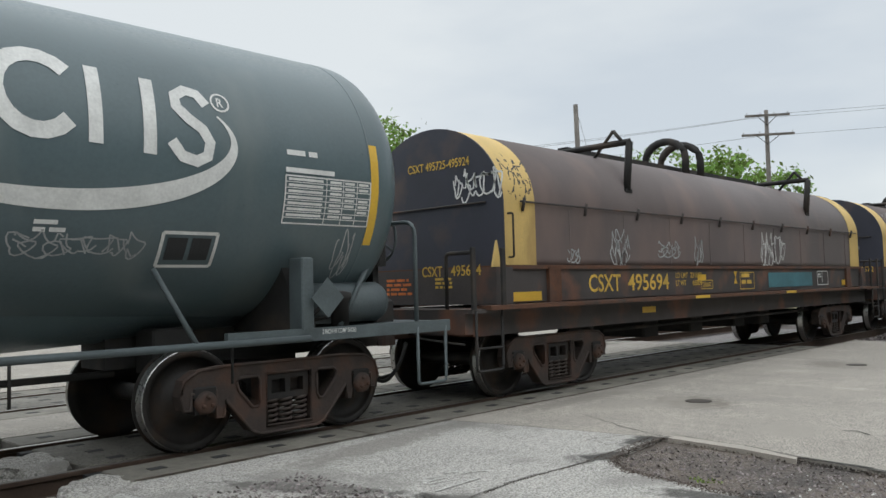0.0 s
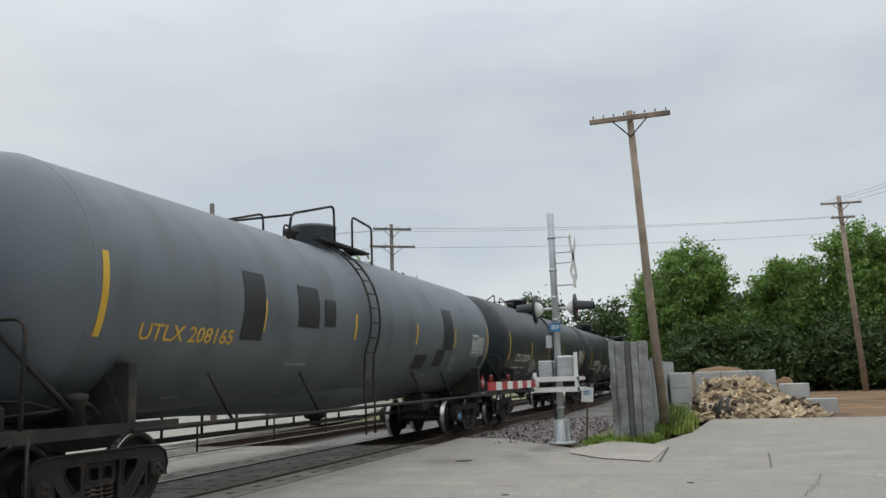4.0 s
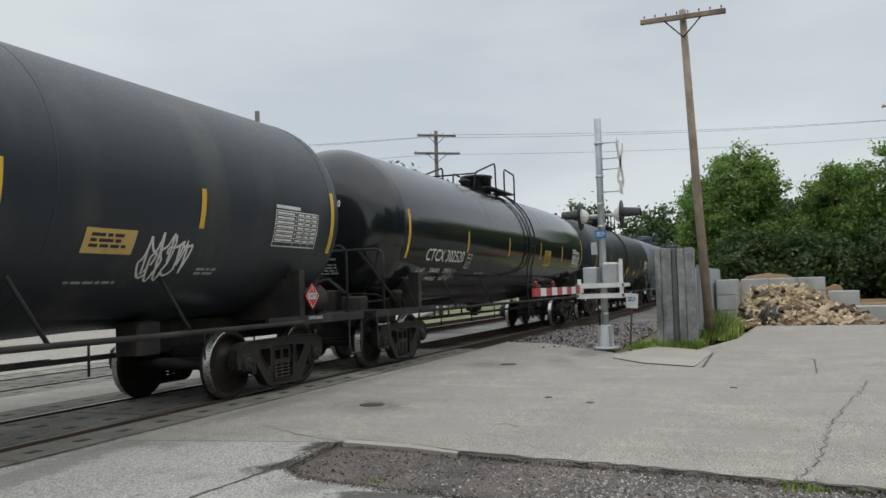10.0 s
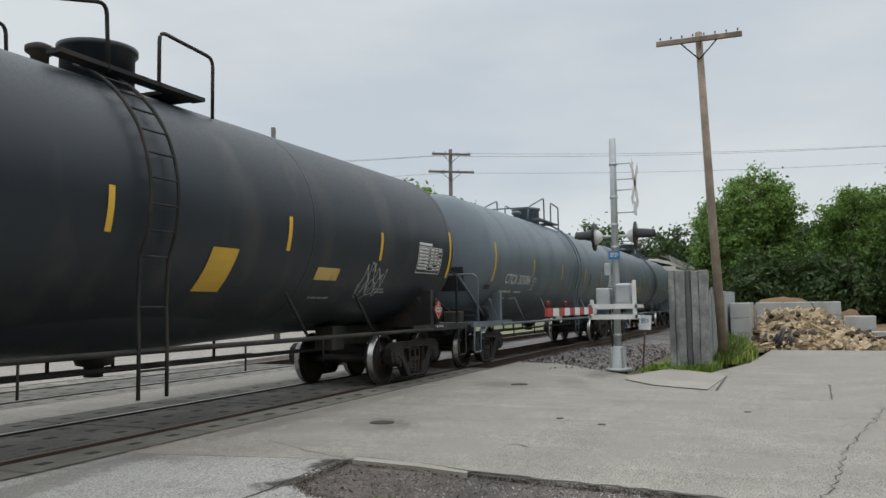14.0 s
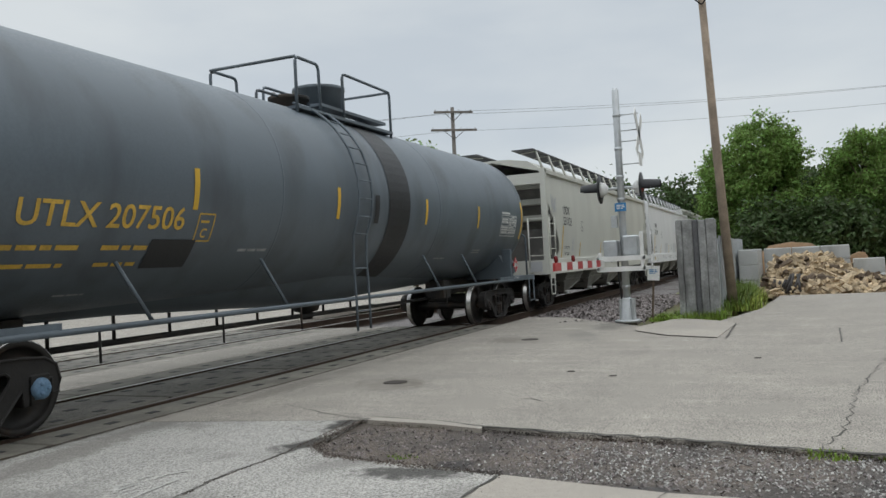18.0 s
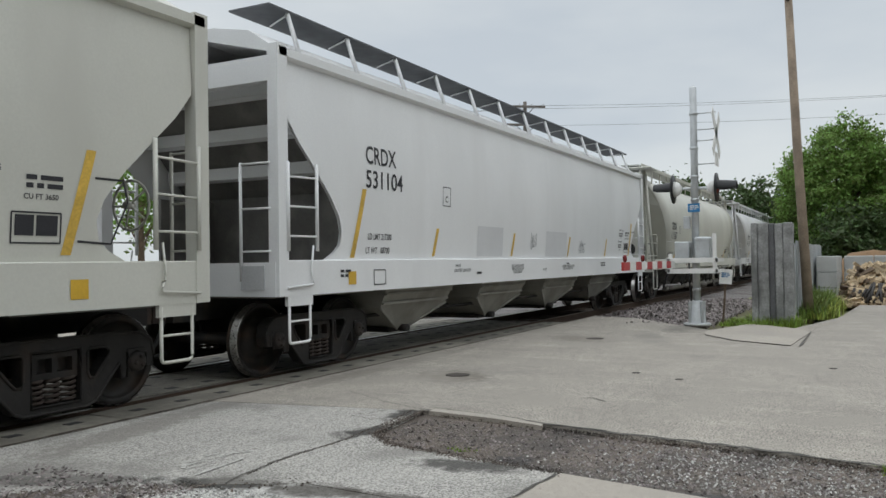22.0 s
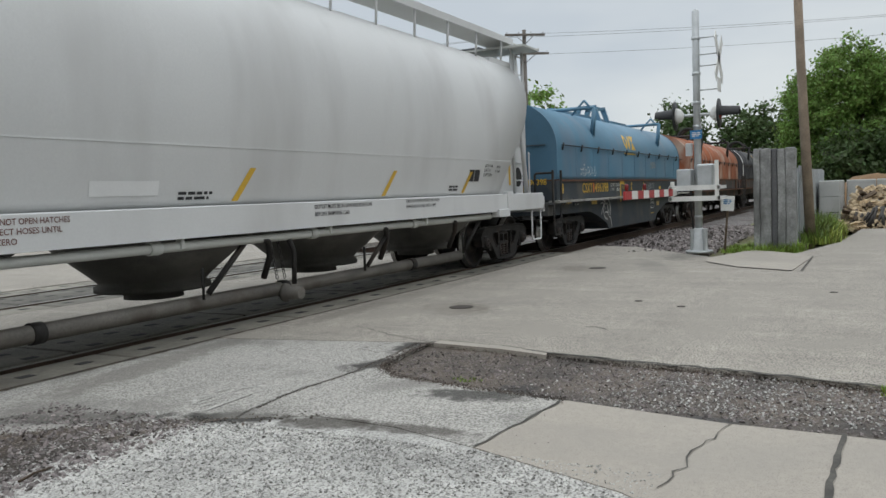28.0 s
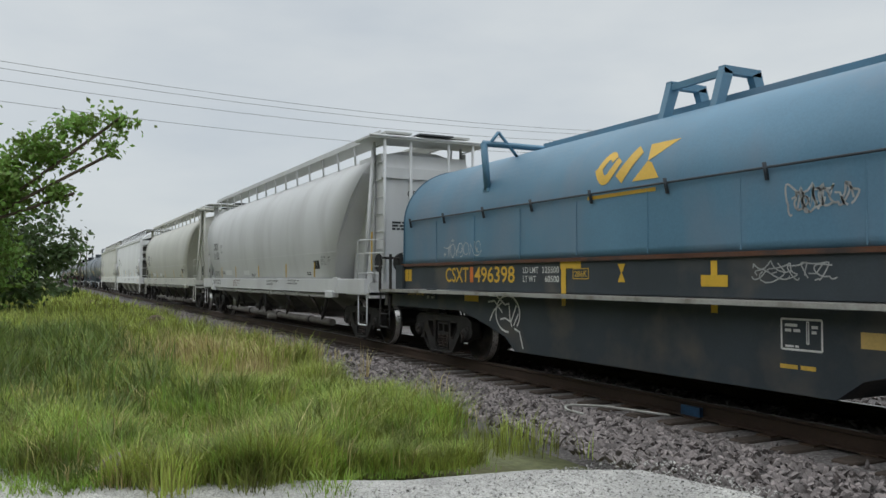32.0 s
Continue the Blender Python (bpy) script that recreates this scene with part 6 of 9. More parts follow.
    lettered(car, f, "small_lettering", [("t", "LD LMT 217800" if seed == 1 else "LD LMT 217200", 1.42, 1.72, 0.085, 0.62), ("t", "LT WT   68200" if seed == 1 else "LT WT   68700", 1.38, 1.53, 0.085, 0.62), ("t", "INTERIOR LINING", 14.08, 2.17, 0.05, 0.40), ("b", 14.06, 2.09, 0.42, 2, 0.035), ("t", "2-14", 14.2, 1.96, 0.045, 0.11), ("t", "EXTERIOR PAINTED", 13.98, 1.86, 0.05, 0.42), ("b", 14.0, 1.78, 0.40, 2, 0.035), ("t", "2-14", 14.08, 1.64, 0.045, 0.11), ("t", "CU FT 3650", 14.68, 1.96, 0.045, 0.32), ("b", 14.7, 2.12, 0.42, 2, 0.04), ("f", 14.58, 15.03, 1.60, 1.85, 0.014)], "blacklet", seed)
    bm = bmesh.new()
    sheet(bm, f, 14.61, 14.78, 1.66, 1.83)
    part("stencil_board", bm, "blacklet", car)
    bm = bmesh.new()
    sheet(bm, f, 14.80, 15.0, 1.66, 1.83)
    part("stencil_board", bm, "blacklet", car)
    bm = bmesh.new()
    line(bm, f, [(15.2, 1.62), (15.55, 1.60), (15.72, 1.98), (15.66, 2.18), (15.36, 2.18)], 0.02)
    part("ruled_box", bm, "blacklet", car)
    stripes(car, f, [(1.06, 1.47, 2.40, 0.10, 0.26), (end - 1.10, 1.50, 2.42, 0.10, 0.25)] + [(x, 1.49, 1.93, 0.085, 0.27) for x in (3.33, 6.50, 9.80, 12.74)], "ylet")
    sills = [("CLOSE ALL VALVES AND HATCH", 6.36, 1.28, 0.63), ("COVERS AND SECURE DUST CAPS", 6.36, 1.22, 0.63), ("BEFORE SHIPPING CAR", 6.46, 1.16, 0.43)]
    sills += [("VALVE", 3.98, 1.31, 0.20), ("LOCATED ON ROOF", 3.94, 1.23, 0.62), ("CAUTION", 9.55, 1.30, 0.20), ("DO NOT OPEN HATCHES OR DISCONNECT", 9.25, 1.245, 0.85), ("HOSES UNTIL PRESSURE IS ZERO", 9.33, 1.19, 0.68), ("AIR INLET", 8.05, 1.19, 0.22)]
    for word, u, v, w in sills:
        lettered(car, g, "sill_lettering", [("t", word, u, v, 0.05, w)], "blacklet")
    lettered(car, g, "sill_lettering", [ ("b", 12.2, 1.3, 0.5, 2, 0.035), ("b", 0.7, 1.28, 0.25, 2, 0.035), ("f", 1.5, 1.8, 1.1, 1.3, 0.014), ("b", 4.8, 1.18, 0.3, 1, 0.04)], "blacklet", seed + 2)
    lettered(car, g, "reflector_plate", [("s", 0.88, 1.06, 1.12, 1.29)], "yellow")
    lettered(car, g, "reflector_plate", [("s", end - 1.1, end - 0.92, 1.12, 1.29)], "yellow")
    if seed == 2:
        for u0, u1 in ((4.94, 6.06), (8.36, 9.70)):
            bm = bmesh.new()
            sheet(bm, f, u0, u1, 1.49, 2.02, 1, 4)
            part("repaint_patch", bm, "hopfaint", car, "faint grey repainted patch")
        graffiti(car, f, 7.48, 1.67, 0.32, 0.26, 5, "hopink", 4, 0.013)
        graffiti(car, f, 10.60, 1.60, 0.52, 0.22, 6, "hopink", 5, 0.013)
    else:
        graffiti(car, f, 2.3, 1.65, 0.3, 0.35, 7, "hopshade", 3)
        graffiti(car, f, 0.1, 2.8, 0.5, 0.4, 8, "hopshade", 4)
    return car


def round_y(z):
    """Half width of the rounded pressure hopper."""
    if z < 2.55:
        return 1.36 + 0.17 * math.sin((z - 1.36) / 1.19 * math.pi / 2)
    a = min(1.0, (z - 2.55) / 1.62)
    return 0.42 + 1.11 * math.sqrt(max(0, 1 - a ** 2.4))


def round_hopper(label, x0, paint, marks, seed=1):
    base = 15.65
    car = thing("hopper_car", label, "hopper car", pose(x0, YC, 0), group="cars of the freight train")
    mid = base / 2 + 0.889
    end = 2 * mid
    zs = [1.36 + (4.17 - 1.36) * i / 28 for i in range(29)]
    cutx = lambda z: float(np.interp(z, [1.36, 1.97, 2.32, 2.8, 3.42, 4.17], [1.80, 1.44, 1.14, 0.72, 0.34, 0.22]))
    bm = bmesh.new()
    ring = []
    for k in range(13):
        t = k / 12
        near = [bm.verts.new((cutx(z) + (end - 2 * cutx(z)) * t, -round_y(z), z)) for z in zs]
        far = [bm.verts.new((cutx(z) + (end - 2 * cutx(z)) * t, round_y(z), z)) for z in zs[::-1]]
        ring.append(near + far)
    for a, b in zip(ring, ring[1:]):
        for i in range(len(a)):
            fc = bm.faces.new((a[i], a[(i + 1) % len(a)], b[(i + 1) % len(a)], b[i]))
            fc.smooth = True
    bm.faces.new(ring[0][::-1])
    bm.faces.new(ring[-1])
    part("body", bm, paint, car)
    for s in (-1, 1):
        part("side_sill", boxm(-0.3, end + 0.3, *sorted((s * 1.38, s * 1.47)), 1.06, 1.38, c=0.012), paint, car)
        part("seam", boxm(1.45, end - 1.45, *sorted((s * (round_y(2.0) - 0.01), s * (round_y(2.0) + 0.004))), 1.99, 2.005), "hopw", car)
        part("roof_walkway", boxm(-0.3, end + 0.3, *sorted((s * 0.40, s * 1.0)), 4.46, 4.50), "hopg", car, "pale grating walkway")
        for k in range(15):
            x = 0.5 + (end - 1.0) * k / 14
            part("walkway_bracket", tubem([(x, s * 0.94, 4.0), (x, s * 0.97, 4.47)], 0.024, 4), paint, car)
        part("walkway_rail", boxm(0, end, *sorted((s * 0.99, s * 1.02)), 4.44, 4.56), paint, car)
    part("hatch_cover", boxm(1.2, end - 1.2, -0.3, 0.3, 4.12, 4.28, c=0.03), paint, car)
    for x, s in ((0, 1), (end, -1)):
        q = lambda a: x + s * a
        bm = bmesh.new()
        prism(bm, [(q(-0.30), 1.1), (q(-0.30), 3.55), (q(-0.05), 4.05), (q(1.2), 4.05), (q(1.55), 1.1)], -1.02, 1.02, "y")
        part("end_bulkhead", bm, paint, car)
        part("end_beam", boxm(*sorted((q(-0.36), q(-0.2))), -1.1, 1.1, 3.5, 3.72), paint, car)
        part("end_platform", boxm(*sorted((q(-0.50), q(0.9))), -1.42, 1.42, 1.04, 1.10), paint, car)
        part("end_sill", boxm(*sorted((q(-0.50), q(-0.42))), -1.42, 1.42, 0.98, 1.30), paint, car)
        part("center_sill", boxm(*sorted((q(-0.9), q(2.4))), -0.25, 0.25, 0.72, 1.05), "dark", car)
        for y in (-0.62, 0.62):
            bm = bmesh.new()
            lathe(bm, [(-0.012, 0.21), (0.012, 0.21)], 24, "x", (q(-0.305), y, 1.72))
            part("vent_hole", bm, "rubber", car, "dark round opening")
        bm = bmesh.new()
        lathe(bm, [(-0.012, 0.20), (0.012, 0.20)], 24, "y", (q(0.0), -1.025, 1.72))
        part("vent_hole", bm, "rubber", car, "dark round opening")
        for y in (-1.40, 1.40):
            ladder_parts(car, [(q(-0.36), y * 0.75, 1.1), (q(-0.36), y * 0.75, 4.4)], [(q(0.22), y * 0.75, 1.1), (q(0.22), y * 0.75, 4.4)], 9, paint, 0.035, 0.015)
            part("hand_rail", tubem(bent([(q(0.28), y * 1.0, 1.12), (q(0.28), y * 1.0, 2.2), (q(-0.45), y * 0.8, 2.2)], 0.05), 0.016, 6), paint, car)
            for z in (1.5, 1.92):
                part("hand_rail", tubem([(q(0.28), y * 1.0, z), (q(-0.45), y * 0.8, z)], 0.015, 6), paint, car)
            step(car, q(-0.04), y, 1.06, 0.42, 0.50, paint)
            part("corner_brace", tubem([(q(0.15), y * 0.93, 1.1), (q(0.15), y * 0.78, 4.2)], 0.05, 4), paint, car)
        for y in (-1.0, -0.5, 0.5, 1.0):
            part("platform_post", tubem([(q(-0.36), y * 0.9, 1.1), (q(-0.36), y * 0.9, 4.3)], 0.035, 4), paint, car) if abs(y) == 0.5 else None
        part("roof_platform", boxm(*sorted((q(-0.42), q(0.45))), -1.42, 1.42, 4.32, 4.36), "hopg", car, "roof end platform")
        part("roof_platform", boxm(*sorted((q(-0.50), q(0.1))), -0.3, 0.5, 4.44, 4.47), "grate", car)
        part("platform_railing", tubem([(q(-0.42), -1.42, 4.37), (q(-0.42), 1.42, 4.37)], 0.03, 4), paint, car)
        if s < 0:
            wheel_ring(car, pose(q(-0.42), -0.38, 1.95, 0, 0, 0), paint)
        part("jack_pad", boxm(*sorted((q(1.6), q(2.1))), -1.52, -1.36, 0.96, 1.1, c=0.01), paint, car)
        part("valve_box", boxm(*sorted((q(1.35), q(1.62))), -1.49, -1.40, 1.12, 1.42, c=0.01), paint, car)
    for k in range(5):
        cx = mid - 0.25 + (k - 2) * 3.13
        bm = bmesh.new()
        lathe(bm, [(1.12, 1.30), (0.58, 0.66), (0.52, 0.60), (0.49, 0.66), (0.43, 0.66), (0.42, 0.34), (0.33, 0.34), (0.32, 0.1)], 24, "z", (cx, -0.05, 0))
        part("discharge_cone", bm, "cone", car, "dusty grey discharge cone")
        part("cone_bracket", tubem([(cx - 0.35, -1.25, 0.44), (cx + 0.22, -1.32, 0.98)], 0.04, 4), "dark", car)
        part("cone_bracket", tubem([(cx - 0.42, -1.25, 0.38), (cx - 0.42, -1.25, 0.72)], 0.022, 4), "dark", car)
    part("product_pipe", tubem([(2.9, -1.05, 0.32), (end - 2.9, -1.05, 0.32)], 0.085, 10), "pipe", car, "long brown-grey unloading pipe")
    for x in (3.4, 6.2, 9.6, 12.8):
        bm = bmesh.new()
        lathe(bm, [(-0.06, 0.1), (0.06, 0.1)], 14, "x", (x, -1.05, 0.32))
        part("pipe_coupling", bm, "iron", car)
    bm = bmesh.new()
    lathe(bm, [(-0.20, 0.075), (0.0, 0.085), (0.02, 0.115), (0.06, 0.115), (0.06, 0.07), (0.0, 0.065)], 16, "y", (9.55, -1.18, 0.27))
    part("pipe_outlet", bm, "pipe", car, "open flanged pipe outlet")
    part("relief_pipe", tubem(bent([(9.35, -1.36, 0.98), (9.42, -1.40, 0.80), (9.42, -1.38, 0.40)], 0.06), 0.030, 8), "iron", car)
    bm = bmesh.new()
    for x_, n_ in ((9.02, 9), (9.16, 9)):
        for k in range(n_):
            c0 = (x_ + 0.012 * k, -1.37, 0.93 - 0.052 * k)
            ring_ = [(c0[0] + (0.018 * math.cos(t) if k % 2 else 0), c0[1] + (0 if k % 2 else 0.018 * math.cos(t)), c0[2] + 0.032 * math.sin(t)) for t in (i * 0.785 for i in range(8))]
            tube(bm, ring_, 0.006, 4, True)
    tagged(part("safety_chain", bm, "iron", car, "short hanging steel chains"), kind="stuff")
    for x in (4.9, 7.3, 9.85, 12.4):
        bm = bmesh.new()
        lathe(bm, [(-0.07, 0.066), (0.07, 0.066)], 12, "x", (x, -1.36, 0.98))
        part("pipe_coupling", bm, "hopg", car)
        part("pipe_strap", boxm(x + 0.3, x + 0.34, -1.43, -1.35, 0.96, 1.10), "hopg", car)
    part("air_pipe", tubem([(2.2, -1.36, 0.98), (end - 2.2, -1.36, 0.98)], 0.05, 8), "hopg", car)
    for x in (3.2, 5.4, 8.8, 11.4, 13.6):
        part("air_valve", tubem(bent([(x, -1.36, 0.98), (x + 0.18, -1.38, 0.96), (x + 0.3, -1.3, 0.78), (x + 0.34, -1.15, 0.5)], 0.06), 0.04, 6), "iron", car)
    trucks(car, base, "iron")
    couplers(car, -1.35, end + 1.35)
    f = lambda u, v: (u, -round_y(v) - 0.006, v)
    g = lambda u, v: (u, -1.476, v)
    a, b = marks.split(" ")
    lettered(car, f, "reporting_mark", [("t", a, 2.08, 2.43, 0.25, 0.80), ("t", b, 2.08, 2.09, 0.25, 0.88)], "blacklet")
    lettered(car, f, "plate_mark", [("f", 3.32, 3.56, 2.32, 2.57, 0.013), ("t", "C", 3.40, 2.37, 0.08, 0.08), ("t", "PLATE", 3.36, 2.49, 0.035, 0.16)], "blacklet")
    lettered(car, f, "small_lettering", [("t", "LD LMT 215900", 1.85, 1.57, 0.08, 0.80), ("t", "LT WT   70100", 1.82, 1.47, 0.08, 0.78), ("b", 3.2, 1.60, 0.42, 2, 0.03), ("t", "EXW 10-4", 14.86, 1.87, 0.05, 0.32), ("t", "EW 7-5", 14.84, 1.79, 0.05, 0.25), ("t", "CU FT 5125", 14.82, 1.71, 0.05, 0.36), ("t", "H 8-4", 15.36, 1.86, 0.05, 0.16), ("t", "H 15-0", 15.32, 1.78, 0.05, 0.2), ("b", 13.55, 1.52, 0.4, 2, 0.03), ("b", 7.62, 1.50, 0.5, 2, 0.03)], "blacklet", seed)
    ink = "faint" if seed == 1 else "blacklet"
    o1, o2 = (8.95, 4.66) if seed == 1 else (9.77, 5.22)
    for word, u, v, h, w, m in (("MAXIMUM OPERATING PRESSURE 14.7 PSIG", 1.75, 1.27, 0.05, 1.38, ink), ("CAR EQUIPPED WITH SAFETY RELIEF VALVES", 1.75, 1.18, 0.05, 1.40, ink), ("OUTLET MUST BE IN UPWARD POSITION", o1, 1.29, 0.05, 1.30, ink), ("BEFORE SHIPPING CAR", o1, 1.20, 0.05, 0.76, ink),
                             ("CAUTION-DO NOT OPEN HATCHES", o2, 1.29, 0.05, 1.08, "redink"), ("OR DISCONNECT HOSES UNTIL", o2, 1.21, 0.05, 1.0, "redink"), ("PRESSURE IS ZERO", o2, 1.13, 0.05, 0.58, "redink"), ("VALVES IN OPEN POSITION WHEN", o1 + 2.24, 1.31, 0.045, 1.05, ink), ("HANDLES IN LINE WITH PIPE", o1 + 2.24, 1.23, 0.045, 0.92, ink)):
        lettered(car, g, "sill_lettering", [("t", word, u, v, h, w)], m)
    stripes(car, f, [(x, 1.42, 1.78, 0.10, 0.70) for x in (2.93, 5.25, 8.45, 11.53, 14.07)])
    bm = bmesh.new()
    sheet(bm, f, 3.72, 4.76, 1.50, 1.67, 1, 2)
    part("stencil_board", bm, "hopb", car, "pale rubbed out board")
    bm = bmesh.new()
    sheet(bm, f, 6.56, 7.36, 1.50, 1.64, 1, 2)
    part("stencil_board", bm, "hopb", car, "pale rubbed out board")
    bm = bmesh.new()
    for u0, u1 in ((14.25, 14.44), (14.46, 14.66)):
        sheet(bm, f, u0, u1, 1.62, 1.82)
    part("stencil_board", bm, "blacklet", car)
    e = lambda u, v: (-0.305, -u, v)
    e2 = lambda u, v: (end + 0.305, u, v)
    lettered(car, e, "end_mark", [("t", marks, -0.5, 3.12, 0.14, 0.95)], "blacklet")
    lettered(car, e2, "end_mark", [("t", marks, -0.5, 3.12, 0.14, 0.95), ("b", -0.85, 2.55, 0.5, 3, 0.04)], "blacklet")
    h = lambda u, v: (u, -1.024, v)
    stripes(car, h, [(0.42, 1.55, 2.4, 0.09, 0), (end - 0.42, 1.55, 2.4, 0.09, 0)])
    lettered(car, h, "small_lettering", [("b", 0.6, 1.9, 0.4, 1, 0.05), ("f", 0.62, 0.85, 1.42, 1.55, 0.012)], "blacklet", 4)
    return car


# ---- the train, first car to last ----
CARS = []


def run(car, x):
    CARS.append((car[0] if isinstance(car, tuple) else car, x))
    return CARS[-1][0]


run(tank_car("black tank car far along the train", "tank", -25.6, 11.9, marks="", seed=31), -25.6)
TR, TZ = 1.43, 2.53
c = run(tank_car("dark teal tank car with a big white oval mark", "chs", -7.81, 11.5, over=0.77, tail=0.13, mids=(), fit="steelgrey", iron="rustiron", small=False, red=False, seed=2, stripe_z=(1.86, 2.86), tail_z=(1.86, 2.86), platform=True), -7.81)
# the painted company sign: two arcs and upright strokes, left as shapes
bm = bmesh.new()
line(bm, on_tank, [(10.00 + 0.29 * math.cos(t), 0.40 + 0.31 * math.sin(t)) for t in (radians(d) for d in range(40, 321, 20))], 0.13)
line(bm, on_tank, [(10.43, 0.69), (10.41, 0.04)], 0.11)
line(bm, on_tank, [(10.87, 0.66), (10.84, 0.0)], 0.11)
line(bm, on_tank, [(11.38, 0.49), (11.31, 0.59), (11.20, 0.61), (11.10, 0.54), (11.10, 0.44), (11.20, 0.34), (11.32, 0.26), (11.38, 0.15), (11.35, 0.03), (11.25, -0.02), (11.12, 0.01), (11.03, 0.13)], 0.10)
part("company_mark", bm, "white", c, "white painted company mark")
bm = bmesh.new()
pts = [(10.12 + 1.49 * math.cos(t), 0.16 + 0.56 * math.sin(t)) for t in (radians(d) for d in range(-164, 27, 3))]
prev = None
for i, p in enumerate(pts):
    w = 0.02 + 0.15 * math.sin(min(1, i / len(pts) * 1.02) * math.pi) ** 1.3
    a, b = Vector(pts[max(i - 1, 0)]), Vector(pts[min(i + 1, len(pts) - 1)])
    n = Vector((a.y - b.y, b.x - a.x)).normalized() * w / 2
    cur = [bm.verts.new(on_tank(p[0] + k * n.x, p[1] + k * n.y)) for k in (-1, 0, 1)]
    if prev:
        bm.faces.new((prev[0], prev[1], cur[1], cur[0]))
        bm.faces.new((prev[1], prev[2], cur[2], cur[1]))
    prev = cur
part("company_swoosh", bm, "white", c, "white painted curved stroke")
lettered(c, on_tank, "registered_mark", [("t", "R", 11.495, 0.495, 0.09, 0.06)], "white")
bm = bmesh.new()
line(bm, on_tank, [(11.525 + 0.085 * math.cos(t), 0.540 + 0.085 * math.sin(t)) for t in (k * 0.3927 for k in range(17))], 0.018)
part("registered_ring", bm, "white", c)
plate_table(c, on_tank, 12.14, arcz(2.04), 1.02, 0.44, 9)
lettered(c, on_tank, "stencil", [("f", 11.02, 11.52, arcz(1.65), arcz(1.92), 0.03), ("b", 10.0, arcz(1.95), 0.25, 2, 0.035), ("b", 12.16, arcz(2.66), 0.4, 1, 0.05)], "white")
for u0, u1 in ((11.07, 11.25), (11.29, 11.47)):
    bm = bmesh.new()
    sheet(bm, on_tank, u0, u1, arcz(1.70), arcz(1.88), 1, 3)
    part("stencil_board", bm, "patch", c)
graffiti(c, on_tank, 9.85, arcz(1.72), 1.0, 0.2, 41, "faint", 7, 0.014)
graffiti(c, on_tank, 12.85, arcz(1.6), 0.2, 0.4, 42, "faint", 3, 0.014)
TR, TZ = 1.51, 2.59
c, f = coil_car("brown coil car with yellow bands and graffiti", 8.06, band="band", marks="CSXT 495694", seed=1, iron="rustiron", graf=((0.9, 1.72, 0.3, 0.14, "faint", 3), (2.0, 1.72, 0.5, 0.4, "faint", 4), (3.3, 1.82, 0.75, 0.2, "faint", 3), (4.55, 1.72, 0.3, 0.38, "faint", 3), (7.25, 1.74, 1.1, 0.50, "white", 6), (-0.3, 2.5, 0.5, 0.55, "blacklet", 4)))
CARS.append((c, 8.06))
bm = bmesh.new()
sheet(bm, lambda u, v: (u, -1.26, v), 7.5, 9.8, 1.255, 1.54)
part("paint_patch", bm, "teal", c, "teal overpainted patch")
c, f = coil_car("brown coil car with yellow bands and white tags", 23.43, band="band", marks="CSXT 495572", seed=3, logo=True, iron="rustiron", graf=((0.55, 2.5, 0.9, 0.6, "faint", 4), (1.2, 1.72, 0.25, 0.4, "faint", 2), (2.0, 1.7, 0.4, 0.35, "faint", 3), (3.4, 1.72, 0.8, 0.35, "white", 5), (4.6, 1.7, 0.5, 0.25, "white", 3), (5.4, 1.74, 0.9, 0.35, "white", 5), (6.9, 1.72, 0.9, 0.55, "white", 7), (8.8, 1.72, 0.8, 0.5, "white", 6), (10.2, 1.72, 0.6, 0.45, "white", 5), (11.6, 1.8, 0.4, 0.3, "faint", 3)))
CARS.append((c, 23.43))
graffiti(c, lambda u, v: (-0.41 - 0.04, -u, v), -0.6, 1.85, 1.2, 0.5, 77, "faint", 6, 0.03)
c = run(tank_car("grey tank car with black overpainted patches", "palegrey", 38.29, fit="dark", seed=4, letters_in="ylet", marks="", patches=((3.05, 3.6, 2.05, 3.0), (4.6, 5.3, 2.3, 2.95), (5.5, 5.9, 2.35, 2.8), (10.1, 10.85, 1.69, 1.99), (11.80, 12.52, 2.13, 3.10), (11.42, 12.04, 1.75, 2.13), (15.1, 15.5, 1.80, 2.05)), blue=((1, False),)), 38.29)
lettered(c, on_tank, "reporting_mark", [("t", "UTLX 208165", 1.0, arcz(1.98), 0.2, 1.9)], "ylet")
graffiti(c, on_tank, 12.6, arcz(1.72), 0.5, 0.3, 51, "faint", 4, 0.015)
c = run(tank_car("black tank car with white lettering and yellow reflectors", "tank", 56.46, marks="CTCX 303074", seed=5), 56.46)
graffiti(c, on_tank, 3.95, arcz(1.58), 0.85, 0.45, 53, "white", 4, 0.02)
bm = bmesh.new()
sheet(bm, lambda u, v: on_tank(u + 0.25 * (v - arcz(1.5)), v), 8.72, 9.24, arcz(1.44), arcz(1.92), 2, 4)
part("warning_panel", bm, "yellow", c, "slanted yellow warning panel")
graffiti(c, on_tank, 11.3, arcz(1.78), 0.9, 0.16, 54, "white", 6, 0.014)
c = run(tank_car("black tank car with white graffiti tags", "tank", 74.73, marks="TCBX 193393", seed=6, lad=8.2), 74.73)
for k, (u, w, h) in enumerate(((3.9, 1.1, 0.42), (6.2, 1.0, 0.5), (8.95, 0.5, 0.4), (11.9, 0.7, 0.5))):
    graffiti(c, on_tank, u, arcz(1.62), w, h, 60 + k, "white", 5 if w > 0.6 else 3, 0.032)
bm = bmesh.new()
sheet(bm, on_tank, 11.0, 11.7, arcz(1.85), arcz(2.1), 2, 3)
p = part("warning_panel", bm, "band", c, "faded yellow notice panel")
